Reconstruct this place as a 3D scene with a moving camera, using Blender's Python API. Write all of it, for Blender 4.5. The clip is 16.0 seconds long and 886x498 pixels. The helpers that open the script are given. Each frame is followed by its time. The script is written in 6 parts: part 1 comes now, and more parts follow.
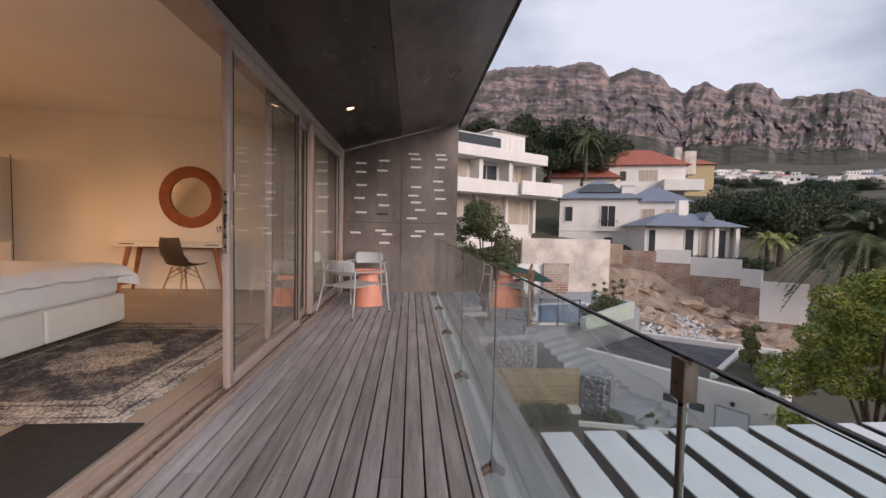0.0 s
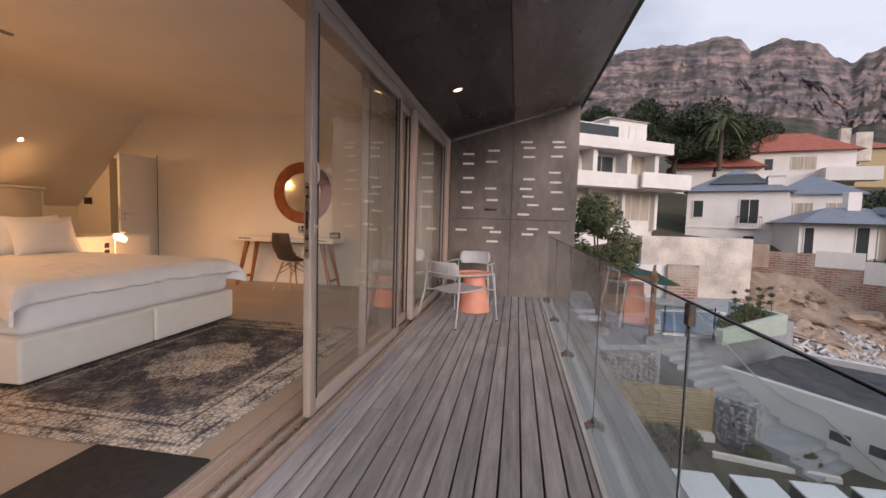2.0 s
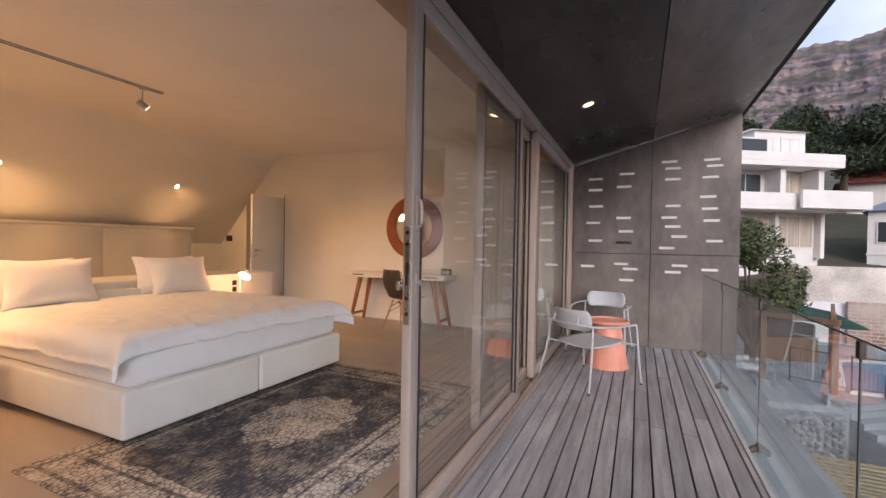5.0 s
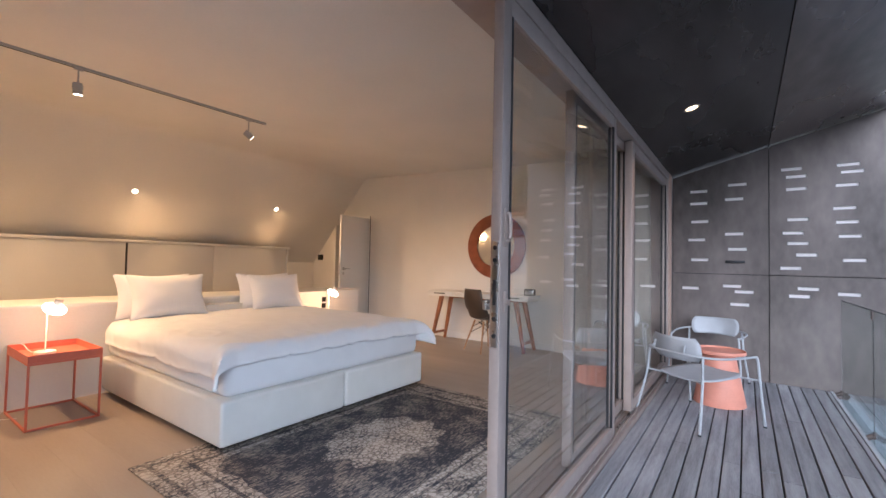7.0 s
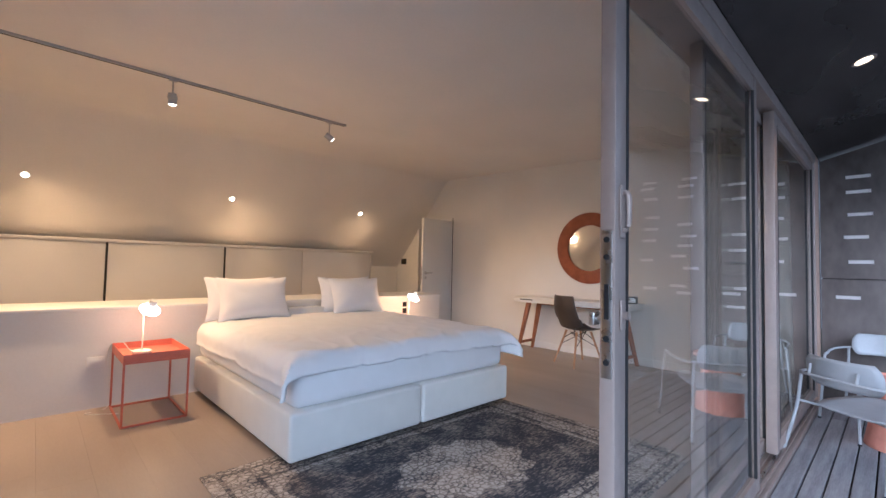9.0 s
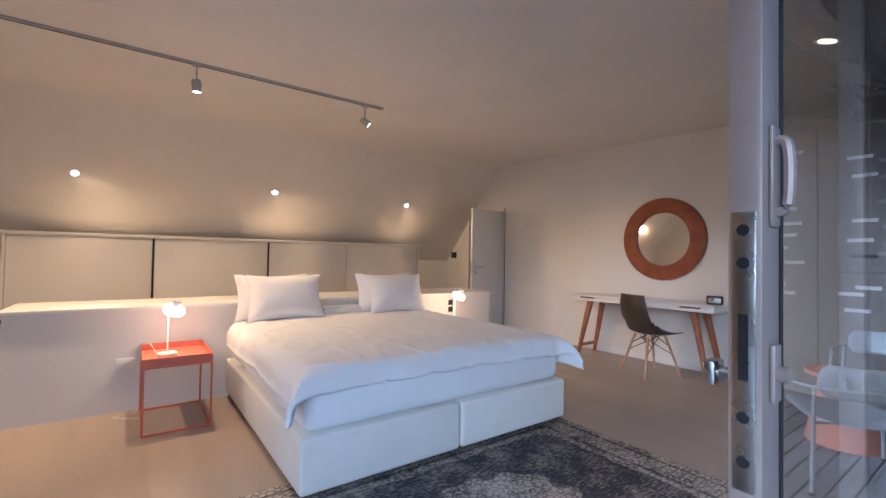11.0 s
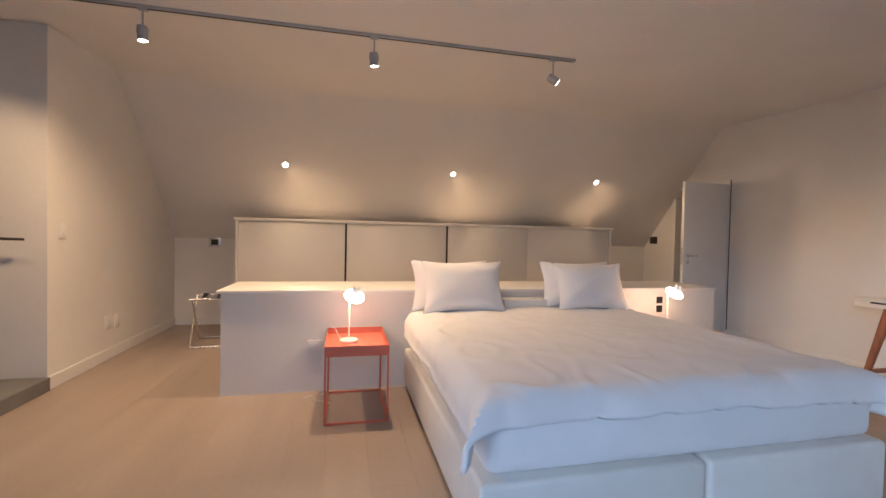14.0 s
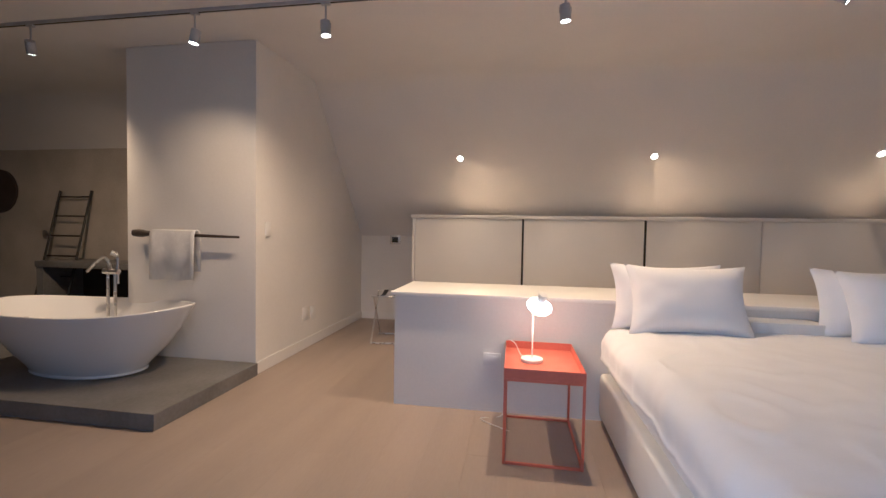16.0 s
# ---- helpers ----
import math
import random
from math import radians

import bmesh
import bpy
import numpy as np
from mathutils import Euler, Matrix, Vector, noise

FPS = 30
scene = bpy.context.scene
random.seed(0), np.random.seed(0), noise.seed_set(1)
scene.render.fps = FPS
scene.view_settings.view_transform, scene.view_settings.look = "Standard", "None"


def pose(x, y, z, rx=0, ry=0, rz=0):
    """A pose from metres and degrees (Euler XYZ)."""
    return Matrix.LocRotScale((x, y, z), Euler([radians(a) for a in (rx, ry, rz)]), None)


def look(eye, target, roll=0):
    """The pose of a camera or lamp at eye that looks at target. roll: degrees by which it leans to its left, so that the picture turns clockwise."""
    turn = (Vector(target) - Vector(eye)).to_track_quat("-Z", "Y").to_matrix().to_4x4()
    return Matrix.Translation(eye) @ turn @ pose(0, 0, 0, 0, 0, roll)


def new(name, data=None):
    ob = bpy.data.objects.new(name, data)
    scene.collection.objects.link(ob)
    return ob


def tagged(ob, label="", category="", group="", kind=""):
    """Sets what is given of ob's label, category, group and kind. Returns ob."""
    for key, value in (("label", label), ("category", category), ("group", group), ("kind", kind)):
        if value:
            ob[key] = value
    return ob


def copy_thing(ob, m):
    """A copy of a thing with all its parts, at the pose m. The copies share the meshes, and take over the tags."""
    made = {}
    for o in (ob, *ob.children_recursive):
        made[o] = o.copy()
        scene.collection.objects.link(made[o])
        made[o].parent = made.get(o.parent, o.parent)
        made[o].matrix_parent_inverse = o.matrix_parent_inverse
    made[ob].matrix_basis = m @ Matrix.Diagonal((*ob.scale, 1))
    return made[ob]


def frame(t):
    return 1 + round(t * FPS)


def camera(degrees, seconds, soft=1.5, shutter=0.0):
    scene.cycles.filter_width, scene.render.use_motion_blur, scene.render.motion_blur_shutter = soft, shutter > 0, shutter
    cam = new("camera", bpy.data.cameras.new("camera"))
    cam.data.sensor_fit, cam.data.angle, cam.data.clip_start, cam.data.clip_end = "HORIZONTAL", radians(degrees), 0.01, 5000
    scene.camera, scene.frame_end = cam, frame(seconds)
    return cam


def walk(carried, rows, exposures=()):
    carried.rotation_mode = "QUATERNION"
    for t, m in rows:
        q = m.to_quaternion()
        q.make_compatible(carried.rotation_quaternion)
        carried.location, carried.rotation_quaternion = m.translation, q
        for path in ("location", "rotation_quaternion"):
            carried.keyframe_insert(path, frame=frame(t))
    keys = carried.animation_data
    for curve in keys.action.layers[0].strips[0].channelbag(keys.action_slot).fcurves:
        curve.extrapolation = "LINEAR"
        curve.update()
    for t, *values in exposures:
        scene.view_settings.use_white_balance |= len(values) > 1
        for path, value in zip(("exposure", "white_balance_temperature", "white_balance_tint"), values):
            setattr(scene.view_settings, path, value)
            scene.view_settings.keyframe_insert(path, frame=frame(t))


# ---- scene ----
cam = camera(91.8, 16.0)
PATH = [
    (0, (1.102, 1.455, 1.047), (1.251, 3.447, 0.945), 1.2),
    (0.5, (1.089, 1.627, 1.059), (1.109, 3.624, 0.941), 1.5),
    (1, (1.069, 1.827, 1.08), (0.959, 3.82, 0.95), 1.6),
    (1.5, (1.058, 1.983, 1.074), (0.823, 3.965, 0.945), 1.6),
    (2, (1.023, 2.117, 1.076), (0.688, 4.084, 0.938), 1.6),
    (2.5, (0.98, 2.271, 1.096), (0.593, 4.228, 0.952), 1.6),
    (3, (0.939, 2.402, 1.112), (0.456, 4.337, 0.969), 1.7),
    (3.5, (0.889, 2.487, 1.11), (0.295, 4.392, 0.981), 1.6),
    (4, (0.852, 2.559, 1.139), (0.191, 4.445, 1.059), 1.3),
    (6.5, (0.745, 2.742, 1.178), (-0.344, 4.418, 1.224), 1.2),
    (7, (0.723, 2.755, 1.155), (-0.429, 4.389, 1.222), 1.2),
    (7.5, (0.694, 2.816, 1.185), (-0.548, 4.383, 1.254), 1.1),
    (8, (0.658, 2.865, 1.171), (-0.687, 4.343, 1.247), 1.2),
    (8.5, (0.606, 2.952, 1.157), (-0.813, 4.359, 1.232), 1.2),
    (9, (0.503, 3.048, 1.136), (-0.947, 4.424, 1.219), 1.2),
    (9.2, (0.452, 3.088, 1.13), (-1.004, 4.456, 1.223), 1.1),
    (11.3, (0.181, 3.459, 1.173), (-1.485, 4.566, 1.208), 1.0),
    (11.5, (0.145, 3.464, 1.152), (-1.554, 4.519, 1.188), 1.1),
    (12, (0.075, 3.502, 1.143), (-1.693, 4.437, 1.154), 1.1),
    (12.5, (-0.01, 3.568, 1.146), (-1.822, 4.415, 1.139), 1.1),
    (13, (-0.14, 3.584, 1.139), (-2.002, 4.312, 1.121), 1.2),
    (13.5, (-0.238, 3.604, 1.147), (-2.152, 4.184, 1.118), 1.1),
    (14, (-0.375, 3.62, 1.17), (-2.323, 4.068, 1.125), 1.2),
    (14.5, (-0.542, 3.629, 1.144), (-2.516, 3.946, 1.101), 1.1),
    (15, (-0.697, 3.627, 1.141), (-2.694, 3.735, 1.095), 0.9),
    (15.5, (-0.824, 3.613, 1.143), (-2.82, 3.501, 1.093), 0.9),
    (16, (-0.93, 3.545, 1.163), (-2.903, 3.219, 1.092), 1.0),
]
walk(cam, [(t, look(eye, target, roll)) for t, eye, target, roll in PATH], exposures=[(0.0, 0.02, 7000, 18), (3.5, 0.14, 6950, 18), (7.0, 0.40, 5250, 9), (9.0, 0.31, 4800, 8), (12.5, 0.19, 4450, 6), (14.5, 0.08, 4750, 7), (16.0, 0.04, 4250, 6)])


# ---- small tools ----
def tree_of(m):
    m.use_nodes = True
    nt = m.node_tree
    return nt, nt.nodes, nt.links, nt.nodes["Principled BSDF"]


def mat(name, col, rough=0.6, var=0.08, scale=6.0, bump=0.05, metal=0.0, stretch=(1, 1, 1), fine=60.0, col2=None, per=0.0, spec=0.5, sheen=0.0):
    """A surface with two scales of variation: broad patches and fine grain, in real size."""
    m = bpy.data.materials.new(name)
    nt, N, L, b = tree_of(m)
    co, mp = N.new("ShaderNodeTexCoord"), N.new("ShaderNodeMapping")
    mp.inputs["Scale"].default_value = stretch
    L.new(co.outputs["Object"], mp.inputs["Vector"])
    n1, n2 = N.new("ShaderNodeTexNoise"), N.new("ShaderNodeTexNoise")
    n1.inputs["Scale"].default_value, n1.inputs["Detail"].default_value = scale, 6
    n2.inputs["Scale"].default_value, n2.inputs["Detail"].default_value = fine, 3
    L.new(mp.outputs["Vector"], n1.inputs["Vector"])
    L.new(mp.outputs["Vector"], n2.inputs["Vector"])
    mix = N.new("ShaderNodeMix")
    mix.data_type = "RGBA"
    c2 = col2 or tuple(c * (1 - 2.2 * var) for c in col)
    c1 = col if col2 else tuple(min(1, c * (1 + var)) for c in col)
    mix.inputs["A"].default_value, mix.inputs["B"].default_value = (*c1, 1), (*c2, 1)
    add = N.new("ShaderNodeMath")
    add.operation = "MULTIPLY_ADD"
    L.new(n2.outputs["Fac"], add.inputs[0])
    add.inputs[1].default_value = 0.45
    L.new(n1.outputs["Fac"], add.inputs[2])
    ramp = N.new("ShaderNodeMapRange")
    ramp.inputs["From Min"].default_value, ramp.inputs["From Max"].default_value = 0.45, 1.0
    L.new(add.outputs[0], ramp.inputs["Value"])
    L.new(ramp.outputs["Result"], mix.inputs["Factor"])
    out = mix.outputs["Result"]
    if per:
        info, hsv = N.new("ShaderNodeObjectInfo"), N.new("ShaderNodeHueSaturation")
        mr = N.new("ShaderNodeMapRange")
        mr.inputs["To Min"].default_value, mr.inputs["To Max"].default_value = 1 - per, 1 + per
        L.new(info.outputs["Random"], mr.inputs["Value"])
        L.new(mr.outputs["Result"], hsv.inputs["Value"])
        L.new(out, hsv.inputs["Color"])
        out = hsv.outputs["Color"]
    L.new(out, b.inputs["Base Color"])
    rr = N.new("ShaderNodeMapRange")
    rr.inputs["To Min"].default_value, rr.inputs["To Max"].default_value = max(0.02, rough - 0.08), min(1, rough + 0.1)
    L.new(n1.outputs["Fac"], rr.inputs["Value"])
    L.new(rr.outputs["Result"], b.inputs["Roughness"])
    b.inputs["Metallic"].default_value = metal
    b.inputs["Specular IOR Level"].default_value = spec
    if sheen:
        b.inputs["Sheen Weight"].default_value = sheen
    if bump:
        bp = N.new("ShaderNodeBump")
        bp.inputs["Strength"].default_value, bp.inputs["Distance"].default_value = bump, 0.01
        L.new(add.outputs[0], bp.inputs["Height"])
        L.new(bp.outputs["Normal"], b.inputs["Normal"])
    return m


def glow(name, col, strength):
    m = bpy.data.materials.new(name)
    nt, N, L, b = tree_of(m)
    b.inputs["Emission Color"].default_value, b.inputs["Emission Strength"].default_value = (*col, 1), strength
    b.inputs["Base Color"].default_value = (*col, 1)
    return m


def glass(name, tint=(0.93, 0.96, 0.95), rough=0.0, ior=1.45):
    m = bpy.data.materials.new(name)
    nt, N, L, b = tree_of(m)
    b.inputs["Base Color"].default_value = (*tint, 1)
    b.inputs["Transmission Weight"].default_value, b.inputs["Roughness"].default_value, b.inputs["IOR"].default_value = 1.0, rough, ior
    return m


def box(bm, x0, x1, y0, y1, z0, z1, bev=0.0, seg=2, m=None):
    r = bmesh.ops.create_cube(bm, size=1.0)
    vs = r["verts"]
    for v in vs:
        v.co = Vector(((x0 + x1) / 2 + v.co.x * (x1 - x0), (y0 + y1) / 2 + v.co.y * (y1 - y0), (z0 + z1) / 2 + v.co.z * (z1 - z0)))
    if bev:
        es = list({e for v in vs for e in v.link_edges})
        r = bmesh.ops.bevel(bm, geom=es, offset=bev, segments=seg, affect="EDGES", profile=0.5)
        vs = r["verts"]
    if m is not None:
        allv = {w for v in vs for f in v.link_faces for w in f.verts} | set(vs)
        bmesh.ops.transform(bm, matrix=m, verts=list(allv))
    return bm


def rod(bm, p0, p1, r0, r1=None, seg=12):
    p0, p1 = Vector(p0), Vector(p1)
    r1 = r0 if r1 is None else r1
    d = p1 - p0
    q = d.to_track_quat("Z", "Y").to_matrix().to_4x4()
    bmesh.ops.create_cone(bm, cap_ends=True, segments=seg, radius1=r0, radius2=r1, depth=d.length, matrix=Matrix.Translation((p0 + p1) / 2) @ q)
    return bm


def tube(bm, pts, r, seg=8, closed=False):
    """A round bar bent along the points."""
    pts = [Vector(p) for p in pts]
    n, rings = len(pts), []
    for i, p in enumerate(pts):
        a = pts[i - 1] if (i or closed) else p
        c = pts[(i + 1) % n] if (i < n - 1 or closed) else p
        d = (c - a).normalized()
        up = Vector((0, 0, 1)) if abs(d.z) < 0.95 else Vector((1, 0, 0))
        s = d.cross(up).normalized()
        u = s.cross(d)
        rings.append([bm.verts.new(p + r * (s * math.cos(k * math.tau / seg) + u * math.sin(k * math.tau / seg))) for k in range(seg)])
    for i in range(n if closed else n - 1):
        a, c = rings[i], rings[(i + 1) % n]
        for k in range(seg):
            bm.faces.new((a[k], a[(k + 1) % seg], c[(k + 1) % seg], c[k]))
    if not closed:
        bm.faces.new(rings[0][::-1]), bm.faces.new(rings[-1])
    return bm


def smooth_path(pts, n=6):
    """Catmull-Rom through the points."""
    P = [Vector(p) for p in pts]
    P = [2 * P[0] - P[1]] + P + [2 * P[-1] - P[-2]]
    out = []
    for i in range(1, len(P) - 2):
        for k in range(n):
            t = k / n
            a, b, c, d = P[i - 1 : i + 3]
            out.append(0.5 * ((2 * b) + (c - a) * t + (2 * a - 5 * b + 4 * c - d) * t * t + (3 * b - a - 3 * c + d) * t**3))
    return out + [P[-2]]


def lathe(bm, prof, at=(0, 0, 0), seg=32, sx=1.0, sy=1.0):
    rings = []
    for r, z in prof:
        rings.append([bm.verts.new((at[0] + sx * r * math.cos(k * math.tau / seg), at[1] + sy * r * math.sin(k * math.tau / seg), at[2] + z)) for k in range(seg)])
    for a, c in zip(rings, rings[1:]):
        for k in range(seg):
            bm.faces.new((a[k], a[(k + 1) % seg], c[(k + 1) % seg], c[k]))
    bm.faces.new(rings[0][::-1]), bm.faces.new(rings[-1])
    return bm


def loft(bm, rows, cap=False):
    """Quads between rows of points of one length."""
    vs = [[bm.verts.new(p) for p in row] for row in rows]
    for a, c in zip(vs, vs[1:]):
        for k in range(len(a) - 1):
            bm.faces.new((a[k], a[k + 1], c[k + 1], c[k]))
    return bm


def part(name, bm, material, parent=None, label="", smooth=True, solid=0.0):
    bmesh.ops.recalc_face_normals(bm, faces=bm.faces)
    me = bpy.data.meshes.new(name)
    bm.to_mesh(me)
    bm.free()
    me.materials.append(material)
    if smooth and len(me.polygons):
        me.polygons.foreach_set("use_smooth", [True] * len(me.polygons))
        me.set_sharp_from_angle(angle=radians(38))
    ob = new(name, me)
    if parent is not None:
        ob.parent = parent
    if label:
        ob["label"] = label
    if solid:
        mod = ob.modifiers.new("thick", "SOLIDIFY")
        mod.thickness, mod.offset = solid, 0
    return ob


def thing(name, label, category, at=(0, 0, 0), rz=0.0, group="", kind=""):
    ob = new(name)
    ob.matrix_basis = pose(*at, 0, 0, rz)
    ob.empty_display_size = 0.1
    return tagged(ob, label, category, group, kind)


def structure(name, bm, material, label, category, smooth=False):
    return tagged(part(name, bm, material, None, "", smooth), label, category, "", "structure")


def B():
    return bmesh.new()


def bx(*a, **k):
    return box(bmesh.new(), *a, **k)


def lamp(name, kind, at, energy, col, size=0.05, target=None, angle=60, blend=0.6):
    d = bpy.data.lights.new(name, kind)
    d.energy, d.color = energy, col
    if kind == "SPOT":
        d.spot_size, d.spot_blend, d.shadow_soft_size = radians(angle), blend, size
    elif kind == "POINT":
        d.shadow_soft_size = size
    ob = new(name, d)
    ob.matrix_basis = look(at, target) if target else pose(*at)
    return ob


# ---- world and sun ----
world = bpy.data.worlds.new("evening_sky")
scene.world = world
world.use_nodes = True
wn, wl = world.node_tree.nodes, world.node_tree.links
sky = wn.new("ShaderNodeTexSky")
sky.sky_type, sky.sun_disc, sky.sun_elevation, sky.sun_rotation = "NISHITA", False, radians(16), radians(150)
sky.dust_density, sky.air_density = 1.2, 1.0
wco, wmap, wno = wn.new("ShaderNodeTexCoord"), wn.new("ShaderNodeMapping"), wn.new("ShaderNodeTexNoise")
wmap.inputs["Scale"].default_value = (1.0, 1.0, 2.4)
wno.inputs["Scale"].default_value, wno.inputs["Detail"].default_value = 1.6, 7
wr = wn.new("ShaderNodeMapRange")
wr.inputs["From Min"].default_value, wr.inputs["From Max"].default_value = 0.32, 0.62
wmix = wn.new("ShaderNodeMix")
wmix.data_type = "RGBA"
wmix.inputs["B"].default_value = (6.0, 6.8, 8.2, 1)
wl.new(wco.outputs["Generated"], wmap.inputs["Vector"])
wl.new(wmap.outputs["Vector"], wno.inputs["Vector"])
wl.new(wno.outputs["Fac"], wr.inputs["Value"])
wl.new(wr.outputs["Result"], wmix.inputs["Factor"])
wl.new(sky.outputs["Color"], wmix.inputs["A"])
wl.new(wmix.outputs["Result"], wn["Background"].inputs["Color"])
wn["Background"].inputs["Strength"].default_value = 0.118

sun_data = bpy.data.lights.new("sun", "SUN")
sun_data.energy, sun_data.angle, sun_data.color = 2.8, radians(40), (1.0, 0.94, 0.92)
sun = new("sun", sun_data)
sun.matrix_basis = look((0, 0, 30), (-9.5, 16.5, 24.4))

WARM = (1.0, 0.54, 0.24)
WARM2 = (1.0, 0.54, 0.215)

# added area lamp in the open sliding door, boosting the sky's light indoors
door_sky = bpy.data.lights.new("door_sky_fill_light", "AREA")
door_sky.shape, door_sky.size, door_sky.size_y, door_sky.energy, door_sky.color = "RECTANGLE", 1.25, 1.9, 7.0, (0.90, 0.95, 1.0)
new("door_sky_fill_light", door_sky).matrix_basis = look((-0.10, 3.32, 1.1), (-1.7, 3.5, 0.35))

# ---- materials ----
M_wall = mat("white_plaster", (0.78, 0.76, 0.72), 0.85, 0.03, 1.5, 0.06)
M_jamb = mat("peach_plaster", (0.62, 0.43, 0.33), 0.8, 0.05, 2.0, 0.04)
M_ceil = mat("ceiling_paint", (0.76, 0.735, 0.70), 0.9, 0.025, 1.2, 0.04)
M_floor = mat("oak_floor", (0.37, 0.305, 0.248), 0.40, 0.05, 1.2, 0.02, stretch=(0.5, 3, 3), fine=34, per=0.035)
M_white = mat("white_lacquer", (0.80, 0.79, 0.76), 0.35, 0.015, 2.0, 0.01)
M_cab = mat("cream_lacquer", (0.76, 0.735, 0.68), 0.4, 0.02, 2.0, 0.01)
M_groove = mat("dark_groove", (0.03, 0.028, 0.025), 0.7, 0.1)
M_linen = mat("white_linen", (0.82, 0.82, 0.83), 0.9, 0.02, 5.0, 0.08, fine=260, sheen=0.15)
M_base = mat("cream_upholstery", (0.76, 0.75, 0.71), 0.75, 0.03, 6.0, 0.06, fine=300)
M_coral = mat("coral_paint", (0.62, 0.17, 0.10), 0.45, 0.06, 8.0, 0.02)
M_peach = mat("peach_paint", (0.72, 0.30, 0.21), 0.5, 0.05, 8.0, 0.03)
M_wood = mat("walnut_wood", (0.36, 0.135, 0.055), 0.45, 0.2, 5.0, 0.06, stretch=(6, 6, 1))
M_beech = mat("beech_wood", (0.46, 0.27, 0.15), 0.5, 0.15, 8.0, 0.04, stretch=(6, 6, 1))
M_shell = mat("dark_brown_plastic", (0.055, 0.042, 0.036), 0.45, 0.06, 10.0, 0.01)
M_black = mat("black_metal", (0.02, 0.02, 0.022), 0.45, 0.15, 20.0, 0.02)
M_chrome = mat("brushed_steel", (0.62, 0.61, 0.59), 0.28, 0.05, 20.0, 0.01, metal=1.0)
M_alu = mat("champagne_aluminium", (0.41, 0.335, 0.295), 0.42, 0.04, 10.0, 0.01, metal=0.25)
M_leather = mat("tan_leather", (0.30, 0.085, 0.035), 0.55, 0.16, 9.0, 0.12, fine=90)
M_concrete = mat("screed_concrete", (0.19, 0.185, 0.18), 0.5, 0.14, 2.5, 0.05, fine=40)
M_ceramic = mat("white_ceramic", (0.82, 0.82, 0.82), 0.12, 0.01, 3.0, 0.0)
M_steel = mat("weathered_steel", (0.165, 0.137, 0.124), 0.46, 0.26, 1.1, 0.03, fine=9, metal=0.2, stretch=(1.5, 1, 0.75))
# strong mottling paints soft cloudy reflections into the soffit steel
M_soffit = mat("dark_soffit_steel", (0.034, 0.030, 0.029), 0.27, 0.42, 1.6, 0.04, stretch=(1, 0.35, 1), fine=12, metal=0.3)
# outer panels: the lighter brown is reflected light put into the colour
M_soffit2 = mat("soffit_steel_reflection", (0.16, 0.13, 0.115), 0.27, 0.36, 1.6, 0.04, stretch=(1, 0.35, 1), fine=12, metal=0.3)
# pale colour stands in for sky light coming through the wall slots
M_frost = mat("backlight_pale_acrylic", (0.85, 0.80, 0.78), 0.6, 0.02, 4.0, 0.0)
nt_, N_, L_, b_ = tree_of(M_frost)
b_.inputs["Transmission Weight"].default_value = 0.2
M_outwhite = mat("powder_coated_grey", (0.43, 0.44, 0.46), 0.45, 0.04, 10.0, 0.02)
M_deck = mat("weathered_decking", (0.32, 0.31, 0.325), 0.72, 0.2, 3.0, 0.25, stretch=(9, 0.7, 9), fine=22, per=0.16)
M_joist = mat("dark_underlay", (0.015, 0.014, 0.014), 0.9, 0.1)
M_flash = mat("blue_grey_flashing", (0.27, 0.29, 0.31), 0.5, 0.1, 2.0, 0.03)
M_mat = mat("charcoal_mat", (0.028, 0.025, 0.024), 0.95, 0.2, 30.0, 0.3, fine=300)
M_curtain = mat("sheer_curtain", (0.86, 0.83, 0.78), 0.9, 0.04, 4.0, 0.05)
nt = M_curtain.node_tree
tl_, ms_ = nt.nodes.new("ShaderNodeBsdfTranslucent"), nt.nodes.new("ShaderNodeMixShader")
tl_.inputs["Color"].default_value = (0.85, 0.80, 0.70, 1)
ms_.inputs["Fac"].default_value = 0.65
out_ = [n for n in nt.nodes if n.type == "OUTPUT_MATERIAL"][0]
nt.links.new([n for n in nt.nodes if n.type == "BSDF_PRINCIPLED"][0].outputs["BSDF"], ms_.inputs[1])
nt.links.new(tl_.outputs["BSDF"], ms_.inputs[2])
nt.links.new(ms_.outputs["Shader"], out_.inputs["Surface"])
M_pane = glass("window_glass", (0.84, 0.87, 0.86))
M_rail = glass("balustrade_glass", (0.80, 0.90, 0.89))
M_mirror = mat("silvered_mirror", (0.86, 0.86, 0.85), 0.02, 0.0, 1.0, 0.0, metal=1.0)
M_bulb = glow("lamp_glow", (1.0, 0.66, 0.34), 5.0)
M_spot = glow("spot_glow", (1.0, 0.76, 0.46), 16.0)
M_shade = glow("opal_shade", (1.0, 0.80, 0.58), 6.0)
# the unlit hallway's darkness is painted into this colour
M_hallshade = mat("hall_shade", (0.05, 0.03, 0.02), 0.8, 0.1)
M_towel = mat("white_towel", (0.74, 0.73, 0.71), 0.95, 0.04, 20.0, 0.5, fine=200, sheen=0.2)
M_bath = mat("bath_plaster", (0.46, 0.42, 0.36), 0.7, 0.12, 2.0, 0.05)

# ---- room shell ----
DZ = -0.03          # deck level
RX, LY, RY = -6.48, -4.6, 8.40
KNEE, BRX, BRZ, HX, HZ = 1.12, -5.05, 2.70, -0.45, 2.545

